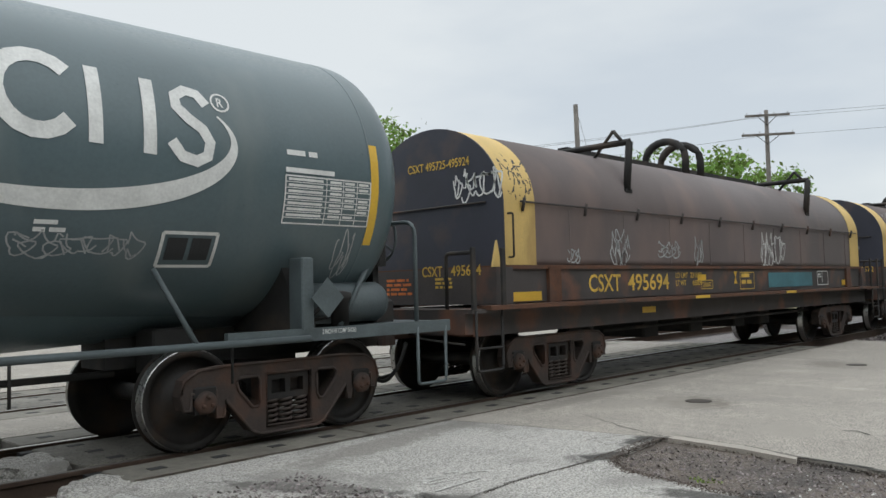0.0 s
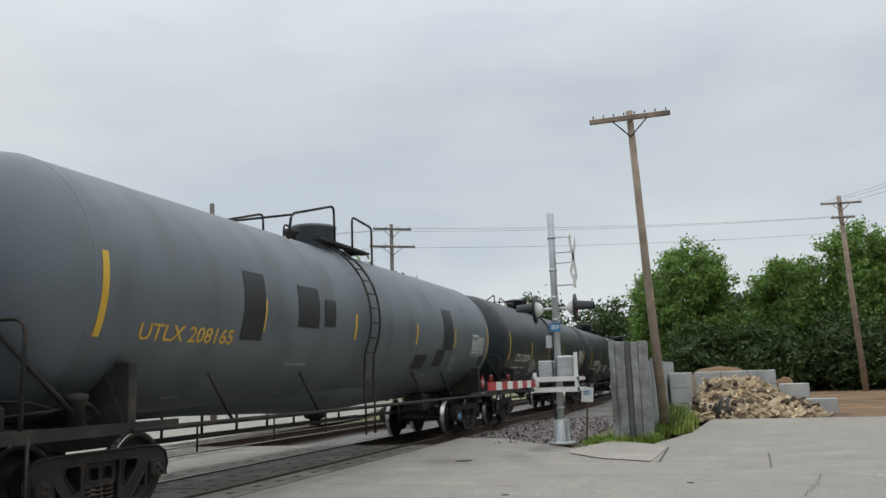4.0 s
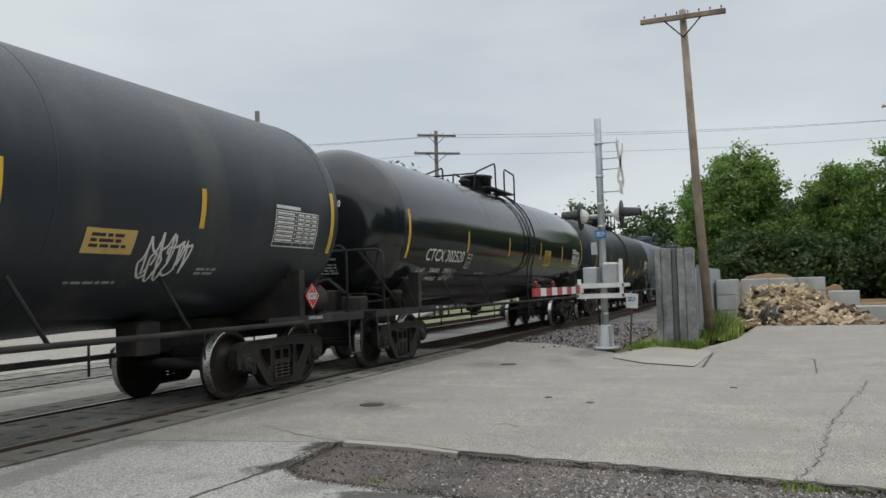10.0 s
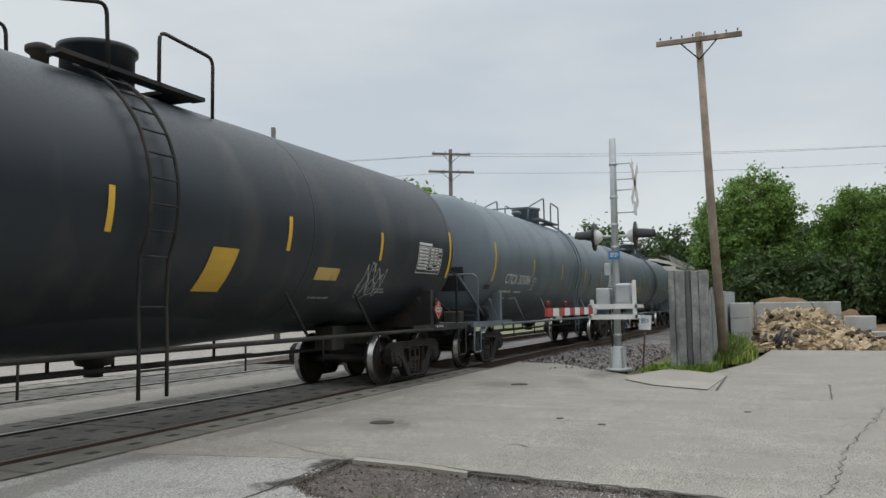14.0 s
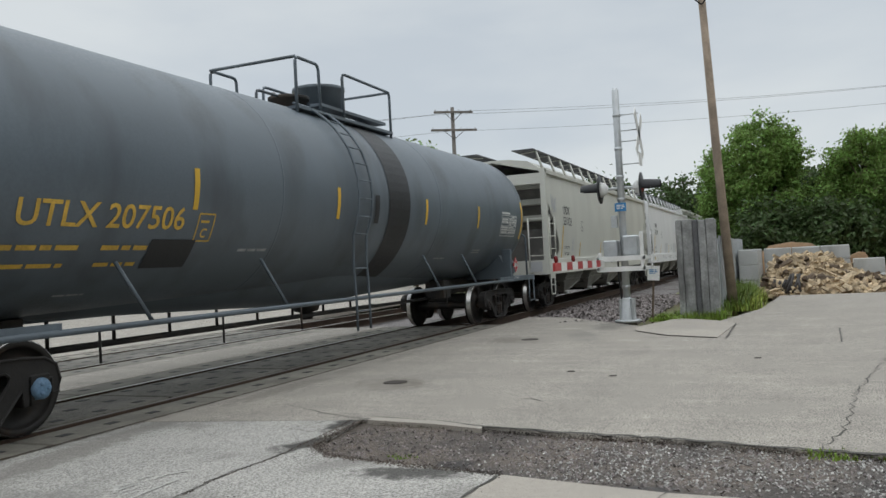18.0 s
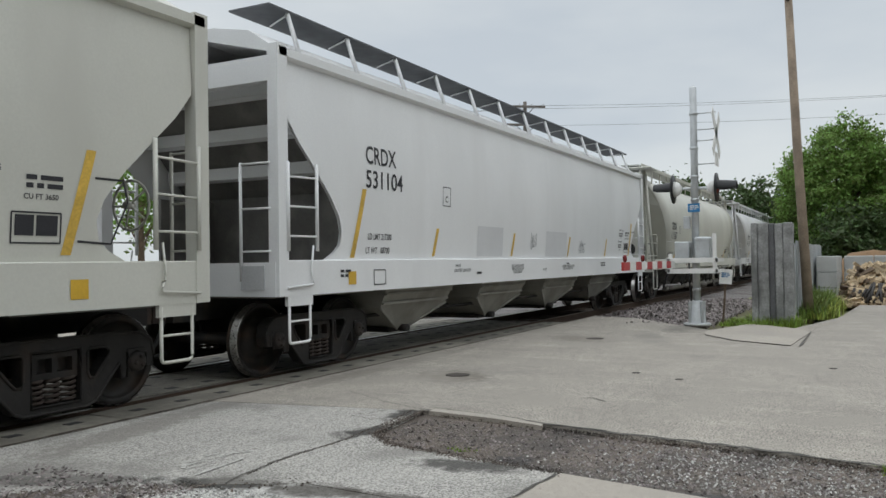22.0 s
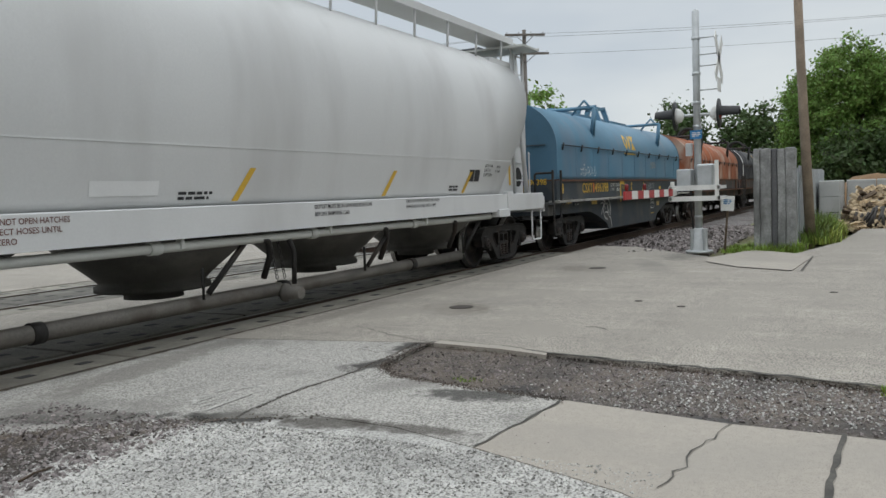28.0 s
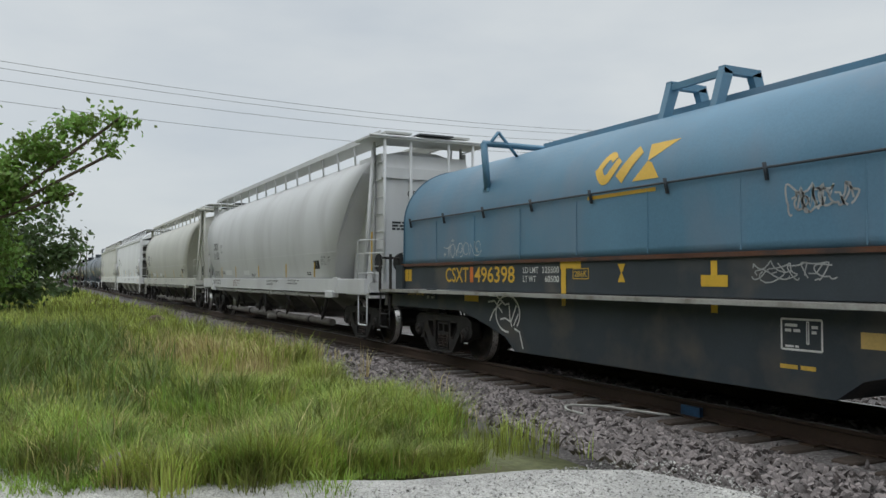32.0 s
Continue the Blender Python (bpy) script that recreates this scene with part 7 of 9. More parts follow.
lettered(c, lambda u, v: (on_tank(u, v)[0], on_tank(u, v)[1] - 0.003, on_tank(u, v)[2]), "notice_lettering", [("b", 11.08, arcz(2.02), 0.55, 3, 0.035)], "blacklet", 8)
c = run(tank_car("glossy black tank car with white lettering", "gloss", 93.06, marks="CTCX 302520", seed=7, tail_z=(2.08, 2.98), lad=8.5, shift=0.6), 93.06)
graffiti(c, on_tank, 2.6, arcz(1.62), 0.8, 0.22, 71, "faint", 5, 0.014)
bm = bmesh.new()
sheet(bm, on_tank, 10.46, 11.18, arcz(1.98), arcz(2.44), 2, 4)
part("warning_panel", bm, "yellow", c, "yellow notice panel")
lettered(c, lambda u, v: (on_tank(u, v)[0], on_tank(u, v)[1] - 0.003, on_tank(u, v)[2]), "notice_lettering", [("b", 10.52, arcz(2.36), 0.6, 6, 0.036)], "blacklet", 8)
c = run(tank_car("matt black tank car with coloured chalk graffiti", "tank", 111.39, marks="TCBX 193416", seed=8), 111.39)
graffiti(c, on_tank, 3.2, arcz(1.5), 1.3, 0.35, 81, "rusty", 4, 0.03)
graffiti(c, on_tank, 12.3, arcz(1.6), 0.8, 0.55, 82, "faint", 4, 0.025)
bm = bmesh.new()
sheet(bm, lambda u, v: on_tank(u + 0.12 * (v - arcz(1.65)), v), 8.34, 8.84, arcz(1.62), arcz(2.14), 2, 4)
part("warning_panel", bm, "yellow", c, "slanted yellow warning panel")
bm = bmesh.new()
sheet(bm, on_tank, 10.85, 11.5, arcz(1.82), arcz(2.0), 2, 3)
part("warning_panel", bm, "band", c, "faded yellow notice panel")
c = run(tank_car("blue-grey tank car with white lettering", "grey", 129.67, marks="CTCX 303086", fit="grey", seed=9, lad=8.5, patches=((-0.05, 0.35, 1.8, 1.9),)), 129.67)
bm = bmesh.new()
sheet(bm, lambda u, v: (7.639 - 7.45 - head_x(u, v) - 0.006, -u, v), 0.35, 0.95, 1.75, 2.3, 5, 5)
part("paint_patch", bm, "patch", c, "black overpainted patch")
bm = bmesh.new()
sheet(bm, on_tank, 10.75, 10.9, arcz(2.05), arcz(2.5), 1, 4)
part("paint_patch", bm, "patch", c)
c = run(tank_car("blue-grey tank car with yellow lettering and a black band", "grey2", 148.37, 14.13, marks="UTLX 207506", letters_in="ylet", fit="grey2", seed=10, shift=0.78, wide_rail=True, blue=((0, True),), patches=((3.05, 3.75, 1.55, 1.85), (8.4, 9.22, 1.25, 4.09), (7.9, 8.05, 2.15, 2.6))), 148.37)
run(grain_hopper("warm white covered hopper with black lettering", 166.90, "hop", "CRDX 531121", 1), 166.90)
run(grain_hopper("clean white covered hopper with faint grey repaint patches", 185.28, "hopb", "CRDX 531104", 2), 185.28)
run(round_hopper("rounded cream pressure hopper with black lettering", 204.08, "hop", "CRDX 11187", 1), 204.08)
run(round_hopper("rounded pale grey pressure hopper with pipes below", 224.43, "hopw", "CRDX 11133", 2), 224.43)
c, f = coil_car("blue coil car with a yellow painted mark", 244.09, hood="csxblue", endp="blueshade", frame_m="bluedark", belly=True, marks="CSXT 496398", letter="yellow", rod="bluedark", loops="plate", logo=True, seed=4, graf=((8.45, 2.02, 0.7, 0.22, "faint", 7),))
CARS.append((c, 244.09))
bm = bmesh.new()
bf = lambda u, v: (u, -1.262, v)
line(bm, bf, [(3.43 + 0.34 * math.cos(t), 0.87 + 0.27 * math.sin(t)) for t in (radians(d) for d in range(-40, 285, 15))], 0.03)
for a, b, m in (((2.86, 1.13), (3.1, 1.13), (3.36, 1.0)), ((2.85, 1.03), (3.05, 1.05), (3.28, 0.88)), ((2.9, 0.74), (3.02, 0.9), (3.3, 1.05))):
    line(bm, bf, [a, b, m], 0.028)
line(bm, bf, [(3.22, 0.78), (3.36, 0.80), (3.50, 0.76)], 0.028)
line(bm, bf, [(3.36, 1.0), (3.47, 1.02), (3.50, 0.80), (3.55, 0.68)], 0.028)
line(bm, bf, [(3.52, 0.74), (3.68, 1.0)], 0.028)
line(bm, bf, [(3.60, 0.70), (3.73, 0.88)], 0.028)
line(bm, bf, [(3.62, 0.66), (3.76, 0.62), (3.86, 0.38)], 0.03)
part("graffiti", bm, "white", c, "white sprayed drawing")
graffiti(c, lambda u, v: (u, -1.258, v), 8.0, 1.38, 1.0, 0.16, 91, "faint", 6, 0.014)
# a thin chalk tag of looping strokes
bm = bmesh.new()
loop = lambda cx, cz, a, b, d0, d1: line(bm, on_hood, [(cx + a * math.cos(t), cz + b * math.sin(t)) for t in (radians(d0 + (d1 - d0) * k / 14) for k in range(15))], 0.011)
line(bm, on_hood, [(1.28, 1.93), (1.40, 1.90), (1.55, 1.93)], 0.011)
line(bm, on_hood, [(1.46, 1.92), (1.48, 1.76), (1.52, 1.98)], 0.011)
loop(1.62, 1.86, 0.075, 0.11, 60, 420)
line(bm, on_hood, [(1.70, 1.94), (1.80, 1.76), (1.84, 1.98), (1.74, 1.77)], 0.011)
loop(1.90, 1.90, 0.07, 0.08, -120, 150)
loop(1.92, 1.82, 0.08, 0.07, 90, -120)
loop(2.10, 1.88, 0.09, 0.10, 20, 400)
line(bm, on_hood, [(2.22, 1.76), (2.25, 1.96), (2.36, 1.78), (2.38, 1.99)], 0.011)
loop(2.50, 1.90, 0.08, 0.09, 0, 300)
loop(2.46, 1.85, 0.14, 0.09, 190, 360)
for x, z in ((1.33, 1.80), (2.46, 1.86)):
    for k in range(3):
        a = k * 1.047
        line(bm, on_hood, [(x - 0.035 * math.cos(a), z - 0.035 * math.sin(a)), (x + 0.035 * math.cos(a), z + 0.035 * math.sin(a))], 0.010)
loop(1.62, 2.03, 0.04, 0.015, 0, 360)
part("graffiti", bm, "white", c, "thin white chalk tag")
c, f = coil_car("rusty orange coil car with peeling paint", 259.35, hood="orange", endp="orange", frame_m="brownframe", seed=5, iron="rustiron", graf=((2, 1.8, 1.0, 0.5, "faint", 4),))
CARS.append((c, 259.35))
c, f = coil_car("charcoal coil car with pale bands", 274.7, hood="charcoal", endp="charcoal", frame_m="brownframe", bands=((0.0, 0.3, "white"), (6.3, 6.6, "band"), (12.9, 13.3, "white")), seed=6, graf=((8, 1.8, 1.6, 0.5, "white", 5),))
CARS.append((c, 274.7))
c, f = coil_car("brown coil car at the tail of the view", 290.1, band="band", seed=7)
CARS.append((c, 290.1))

# ---- what stands along the track ----
def leaves(name, lobes, n, size, material, parent, seed=1, shell=0.55, flat_=0.0):
    """A crown of loose leaf clumps: small bent quads scattered through the lobes (x, y, z, radius, height radius), thicker towards their skin."""
    rng = np.random.default_rng(seed)
    w = np.array([l[3] ** 2 * l[4] for l in lobes])
    which = rng.choice(len(lobes), n, p=w / w.sum())
    L = np.array(lobes)[which]
    d = rng.normal(size=(n, 3))
    d /= np.linalg.norm(d, axis=1)[:, None]
    r = 1 - (1 - shell) * rng.random(n) ** 1.5
    r *= 1 + 0.12 * np.sin(d[:, 0] * 7 + which) + 0.14 * np.sin(d[:, 2] * 9 + which * 2) + 0.10 * np.sin(d[:, 1] * 15 + which * 3) + 0.09 * rng.normal(size=n)
    r = np.where(rng.random(n) < 0.12, r * (1.05 + 0.3 * rng.random(n)), r)  # loose sprigs
    c = L[:, :3] + d * r[:, None] * np.stack([L[:, 3], L[:, 3], L[:, 4]], 1)
    twig = np.sort(rng.integers(0, max(1, n // 36), n))  # leaves gather in tufts round the twigs
    c = c[twig] + rng.normal(size=(n, 3)) * size * np.array([2.1, 2.1, 1.6]) * (0.5 + rng.random((n, 1)))
    d = d[twig]
    face = d + 1.0 * rng.normal(size=(n, 3)) + np.array([0, 0, 0.35])
    u = np.cross(face, rng.normal(size=(n, 3)))
    u /= np.linalg.norm(u, axis=1)[:, None] + 1e-9
    v = np.cross(face, u)
    v /= np.linalg.norm(v, axis=1)[:, None] + 1e-9
    s = size * (0.6 + 0.8 * rng.random(n))[:, None]
    nrm = np.cross(u, v)
    pts = np.stack([c - u * s, c - v * s * 0.55 + nrm * s * 0.15, c + u * s, c + v * s * 0.55 + nrm * s * 0.15], 1).reshape(-1, 3)
    me = bpy.data.meshes.new(name)
    me.from_pydata(pts.tolist(), [], np.arange(4 * n).reshape(-1, 4).tolist())
    me.materials.append(M[material])
    ob = new(name, me)
    ob.parent = parent
    return ob


def tree(label, x, y, height, spread, seed, n=5000, size=0.2, material="leaf", trunk=0.28, low=0.2, lobes=9, z0=0.0, lean=0.0):
    rng = random.Random(seed)
    t = thing("tree", label, "tree", pose(x, y, z0))
    bm = bmesh.new()
    tube(bm, [(0, 0, -0.3), (0.05 * height * lean, 0, height * 0.3), (0.12 * height * lean, 0.02, height * 0.72)], trunk, 8, r1=trunk * 0.35)
    part("trunk", bm, "bark", t)
    spots = []
    for k in range(lobes):
        a = k * 2.4 + rng.random()
        h = low + (1 - low) * ((k + 0.5) / lobes) * 0.92
        rr = spread * (0.62 - 0.45 * abs(h - 0.45)) * (0.6 + 0.5 * rng.random())
        p = (rr * math.cos(a) + lean * height * 0.15 * h, rr * math.sin(a), height * h)
        R = spread * (0.52 - 0.22 * max(0, h - 0.5)) * (0.75 + 0.4 * rng.random()) * min(1.0, 3.6 / lobes ** 0.5)
        spots.append((*p, R, R * (0.75 + 0.3 * rng.random())))
        bm = bmesh.new()
        s = height * min(0.65, h * 0.6)
        tube(bm, [(0, 0, s), (p[0] * 0.5, p[1] * 0.5, (s + p[2]) * 0.52), p], trunk * 0.35, 5, r1=trunk * 0.08)
        part("limb", bm, "bark", t)
    leaves("crown", spots, n, size, material, t, seed)
    return t


def spruce(label, x, y, height, spread, seed, n=6000):
    t = thing("spruce_tree", label, "tree", pose(x, y, 0))
    bm = bmesh.new()
    tube(bm, [(0, 0, -0.3), (0, 0, height * 0.98)], 0.25, 7, r1=0.03)
    part("trunk", bm, "bark", t)
    rng = np.random.default_rng(seed)
    tiers = 22
    k = rng.integers(0, tiers, n)
    h = 0.06 + 0.92 * k / tiers
    a = rng.integers(0, 11, n) * 0.571 + k * 1.3 + rng.normal(size=n) * 0.10
    r = spread * (1 - h) ** 0.85 * rng.random(n) ** 0.5
    z = height * h - r * 0.28 + rng.normal(size=n) * 0.10 + 0.1 * (r / spread) ** 2
    c = np.stack([r * np.cos(a), r * np.sin(a), z], 1)
    u = np.stack([np.cos(a), np.sin(a), -0.3 + 0 * a], 1) + rng.normal(size=(n, 3)) * 0.35
    v = np.cross(u, rng.normal(size=(n, 3)))
    v /= np.linalg.norm(v, axis=1)[:, None]
    s = 0.22 * (0.6 + 0.8 * rng.random(n))[:, None]
    pts = np.stack([c - u * s, c - v * s * 0.4, c + u * s, c + v * s * 0.4], 1).reshape(-1, 3)
    me = bpy.data.meshes.new("needles")
    me.from_pydata(pts.tolist(), [], np.arange(4 * n).reshape(-1, 4).tolist())
    me.materials.append(M["spruce"])
    part("crown", me, None, t)
    return t


def utility_pole(label, foot, top, r, material, arms=((0.3, 2.6),), insul=8, turn=0.0, braces=True):
    """A round pole from foot to top with crossarms (distance below the top, length) and pin insulators."""
    foot, top = Vector(foot), Vector(top)
    p = thing("utility_pole", label, "utility pole", Matrix.Translation(foot))
    d = top - foot
    bm = bmesh.new()
    tube(bm, [(0, 0, -0.4), d * 0.5 + Vector((0.02, 0.03, 0)), d], r, 12, r1=r * 0.72)
    part("pole_shaft", bm, material, p)
    ax = Vector((math.cos(turn), math.sin(turn), 0))
    for below, ln in arms:
        c = d * (1 - below / d.length)
        m = Matrix.Translation(c) @ Matrix.Rotation(turn, 4, "Z")
        arm = part("crossarm", boxm(-ln / 2, ln / 2, -r - 0.1, -r, -0.06, 0.06, c=0.01), material, p, m=m)
        for k in range(insul):
            x = -ln / 2 + 0.1 + (ln - 0.2) * k / (insul - 1)
            bm = bmesh.new()
            lathe(bm, [(0.05, 0.008), (0.10, 0.008), (0.105, 0.022), (0.145, 0.018), (0.155, 0.008)], 8, "z", (x, -r - 0.05, 0))
            part("insulator", bm, "farpole", arm)
        if braces:
            for s in (-1, 1):
                part("arm_brace", tubem([(s * ln * 0.22, -r - 0.05, -0.04), (0, -r, -0.5)], 0.018, 5), "iron", arm)
    return p


def wire(pts_a, pts_b, sag, label="thin dark overhead cable between poles", r=0.009):
    a, b = Vector(pts_a), Vector(pts_b)
    pts = [a.lerp(b, t) - Vector((0, 0, sag * 4 * t * (1 - t))) for t in (k / 16 for k in range(17))]
    thing("overhead_wire", label, "cable", bm=tubem(pts, r, 5), material="wire", group="overhead wires")


# the crossing signal
sig = thing("crossing_signal", "silver railroad crossing signal mast with lowered striped gate", "crossing signal", pose(17.45, 3.16, 0))
bm = bmesh.new()
lathe(bm, [(0.0, 0.28), (0.05, 0.28), (0.06, 0.17), (0.5, 0.13), (0.52, 0.085)], 12, "z")
for k in range(4):
    a = k * 1.571 + 0.78
    box(bm, -0.02, 0.02, 0.12, 0.2, 0.05, 0.5, Matrix.Rotation(a, 4, "Z"))
part("mast_base", bm, "galv", sig, "bolted mast base")
bm = bmesh.new()
lathe(bm, [(0.4, 0.078), (4.96, 0.072), (5.0, 0.05)], 16, "z")
part("mast", bm, "galv", sig)
for s in (-1, 1):
    lamp = part("signal_lamp", tubem([(0, 0, 2.86), (0, s * 0.34, 2.86)], 0.03, 8), "galv", sig)
    bm = bmesh.new()
    lathe(bm, [(-0.012, 0.0), (-0.012, 0.30), (0.012, 0.30), (0.012, 0.0)], 28, "y", (0, s * 0.44, 2.86), caps=False)
    part("lamp_background", bm, "signblack", lamp, "black round backing disc")
    bm = bmesh.new()
    lathe(bm, [(0, 0.17), (s * -0.10, 0.13), (s * -0.16, 0.05)], 20, "y", (0, s * 0.42, 2.86))
    part("lamp_housing", bm, "armwhite", lamp)
    bm = bmesh.new()
    n = 14
    near = [(0.155 * math.cos(t), 0.155 * math.sin(t)) for t in (math.pi * (-0.1 + 1.2 * k / n) for k in range(n + 1))]
    a = [bm.verts.new((p, s * 0.45, 2.86 + q)) for p, q in near]
    b = [bm.verts.new((p * 0.9, s * 0.84, 2.84 + q * (0.9 if q > 0 else 0.3))) for p, q in near]
    for k in range(n):
        bm.faces.new((a[k], a[k + 1], b[k + 1], b[k]))
    hood = part("lamp_hood", bm, "signblack", lamp)
    bm = bmesh.new()
    lathe(bm, [(0, 0.145), (s * 0.03, 0.10), (s * 0.04, 0.0)], 20, "y", (0, s * 0.455, 2.86), caps=False)
    part("lamp_lens", bm, "lens", lamp, "dark red lens")
for ang in (45, -45):
    bm = bmesh.new()
    box(bm, -0.6, 0.6, -0.006, 0.006, -0.11, 0.11, Matrix.Translation((0, -0.45, 3.98)) @ Matrix.Rotation(radians(ang), 4, "Y"))
    part("crossbuck_board", bm, "armwhite", sig, "white crossbuck board")
part("track_count_plate", boxm(-0.2, 0.2, -0.456, -0.444, 3.3, 3.58), "armwhite", sig)
for z in (4.42, 4.08, 3.85, 3.36):
    part("sign_bracket", tubem([(0, 0, z), (0, -0.45, z)], 0.014, 6), "galv", sig)
part("notice_plate", boxm(-0.10, -0.09, -0.11, 0.13, 2.36, 2.54), "bluesign", sig, "small blue notice plate")
f = lambda u, v: (-0.104, -u, v)
lettered(sig, f, "notice_bars", [("b", -0.09, 2.48, 0.18, 3, 0.02)], "white", 5)
part("gate_mechanism", boxm(-0.28, 0.16, -0.34, -0.02, 1.40, 1.84, c=0.03), "galv", sig, "galvanised gate motor box")
for z in (1.46, 1.62, 1.78):
    part("box_rib", boxm(-0.295, -0.275, -0.32, -0.04, z - 0.012, z + 0.012), "galv", sig)
part("box_conduit", tubem(bent([(-0.1, 0.12, 1.5), (-0.16, 0.12, 1.0), (-0.06, 0.1, 0.5)], 0.1), 0.018, 6), "signblack", sig)
part("junction_box", boxm(-0.13, -0.02, 0.09, 0.22, 2.02, 2.28, c=0.01), "galv", sig)
for z in (0.75, 2.62, 3.1, 3.7, 4.42):
    bm = bmesh.new()
    lathe(bm, [(z - 0.03, 0.086), (z + 0.03, 0.086)], 14, "z")
    part("mast_clamp", bm, "galv", sig)
part("gate_mechanism", boxm(-0.2, 0.2, 0.1, 0.4, 1.3, 1.75, c=0.02), "galv", sig)
for z in (1.14, 1.36):
    for y in (-0.48, 0.48):
        part("counterweight_arm", boxm(-0.45, 0.35, y - 0.03, y + 0.03, z - 0.035, z + 0.035), "armwhite", sig)
    part("counterweight_bar", boxm(-0.45, -0.37, -0.5, 0.5, z - 0.05, z + 0.05), "armwhite", sig)
for y in (-0.44, 0.44):
    part("counterweight_post", boxm(-0.44, -0.36, y - 0.035, y + 0.035, 1.1, 1.9 if y < 0 else 1.5), "armwhite", sig)
for k in range(10):
    x = -0.35 - 0.4 * k
    part("gate_stripe", boxm(x - 0.395, x, 0.36, 0.40, 1.21, 1.35), "armred" if k % 2 else "armwhite", sig)
for x in (-3.0, -4.2):
    bm = bmesh.new()
    lathe(bm, [(1.35, 0.02), (1.38, 0.035), (1.45, 0.035), (1.47, 0.02)], 10, "z", (x, 0.38, 0))
    part("gate_lamp", bm, "lens", sig, "red gate lamp")
# the small sign on a leaning stake
sg = thing("marker_sign", "small white notice on a thin leaning stake", "sign", pose(18.2, 2.76, 0, 4, 3, 0))
part("stake", boxm(-0.02, 0.02, -0.02, 0.02, -0.2, 0.95), "bark", sg)
part("board", boxm(-0.035, -0.02, -0.13, 0.13, 0.84, 1.16), "armwhite", sg, "white board with small writing")
lettered(sg, lambda u, v: (-0.04, -u, v), "board_bars", [("b", -0.09, 1.06, 0.17, 3, 0.022)], "bluesign", 5)
# weathered upright slabs
pl = thing("slab_pillar", "upright pillar of grey weathered concrete slabs in the grass", "pillar", pose(18.35, 1.78, 0, 0, 0, 2))
x = -0.40
rng = random.Random(4)
for k, w in enumerate((0.13, 0.22, 0.12, 0.16, 0.20)):
    bm = bmesh.new()
    d = rng.uniform(0, 0.03)
    chamfered(bm, -0.06 + d if k != 2 else 0.0, 0.55, -x - w + 0.006, -x, -0.1, 2.13 - rng.uniform(0, 0.03), 0.015)
    bmesh.ops.subdivide_edges(bm, edges=[e for e in bm.edges if e.calc_length() > 1.5], cuts=14)
    for v in bm.verts:
        v.co.x += 0.040 * noise.noise(Vector((v.co.y * 6, v.co.z * 2.6, k)))
        v.co.y += 0.007 * noise.noise(Vector((v.co.z * 3, k * 3.1, v.co.x)))
    # the third strip is the groove, its shade painted as a dark filler
    part("slab", bm, "greywood" if k != 2 else "greydark", pl)
    x += w
# the corrugated fence behind it
fe = thing("sheet_fence", "pale corrugated metal fence running beside the track", "fence")
for k in range(10):
    bm = bmesh.new()
    x0 = 20.6 + k * 1.15
    pts = [(x0 + 1.15 * i / 24, 1.46 + 0.018 * (1 if (i // 2) % 2 else -1)) for i in range(25)]
    a, b = [bm.verts.new((p[0], p[1], -0.1)) for p in pts], [bm.verts.new((p[0], p[1], 1.78 + 0.02 * math.sin(k))) for p in pts]
    for i in range(24):
        bm.faces.new((a[i], a[i + 1], b[i + 1], b[i]))
    part("sheet", bm, "corrug", fe)
    part("fence_post", boxm(x0 - 0.04, x0 + 0.04, 1.48, 1.56, -0.2, 1.72), "galv", fe)
# poles and wires
utility_pole("leaning weathered wooden pole with one crossarm beside the fence", (21.0, 1.22, 0), (20.95, 1.56, 8.2), 0.118, "pole", ((0.22, 2.05),), 8, radians(-90))
utility_pole("wooden utility pole with crossarms among the yard trees", (54.4, -8.5, 0.1), (54.4, -8.2, 11.9), 0.19, "pole", ((0.5, 2.4), (1.4, 1.4)), 4, radians(-80))
utility_pole("grey utility pole with two crossarms behind the train", (41.8, 16.6, 0), (41.8, 16.6, 10.2), 0.14, "farpole", ((0.3, 2.2), (1.3, 2.6)), 4, radians(-55))
utility_pole("bare leaning grey pole behind the train", (31.6, 21.2, 0), (31.4, 21.3, 9.8), 0.15, "farpole", (), 4)
utility_pole("utility pole with crossarms beyond the houses", (-38, 64, 0), (-38, 64, 12.0), 0.16, "farpole", ((0.4, 2.6), (1.6, 2.6)), 4, 0.3)
wire((31.4, 21.3, 9.7), (38, 24, 5.0), 0.0, "guy wire of the bare leaning pole")
for dy, dz in ((-0.9, 0.0), (0.9, 0.0), (0.3, -1.0)):
    wire((41.8, 16.6 + dy, 9.9 + dz), (54.4, -8.3 + dy, 10.6 + dz), 0.25)
    wire((41.8, 16.6 + dy, 9.9 + dz), (24, 52 + dy, 9.4 + dz), 0.6)
for dy in (-1.0, 0.9, 0.2):
    wire((54.4, -8.3 + dy, 11.6), (6, -20 + dy, 9.5), 0.8)
utility_pole("grey utility pole carrying four cables past the grass", (-30.2, -4.0, 0), (-30.2, -4.0, 9.2), 0.14, "farpole", ((0.5, 2.4), (1.4, 2.4)), 4, 0.2)
utility_pole("grey utility pole carrying four cables beyond the tracks", (-37.2, 40.0, 0), (-37.2, 40.0, 11.2), 0.14, "farpole", ((0.5, 2.4), (1.4, 2.4)), 4, 0.2)
for dz, w in ((0.0, 0.0), (-0.12, 0.5), (-0.42, 1.0), (-1.05, 1.4)):
    wire((-29.5 - w, -4.0, 8.55 + dz), (-36.5 - w, 40.0, 10.6 + dz), 0.9)
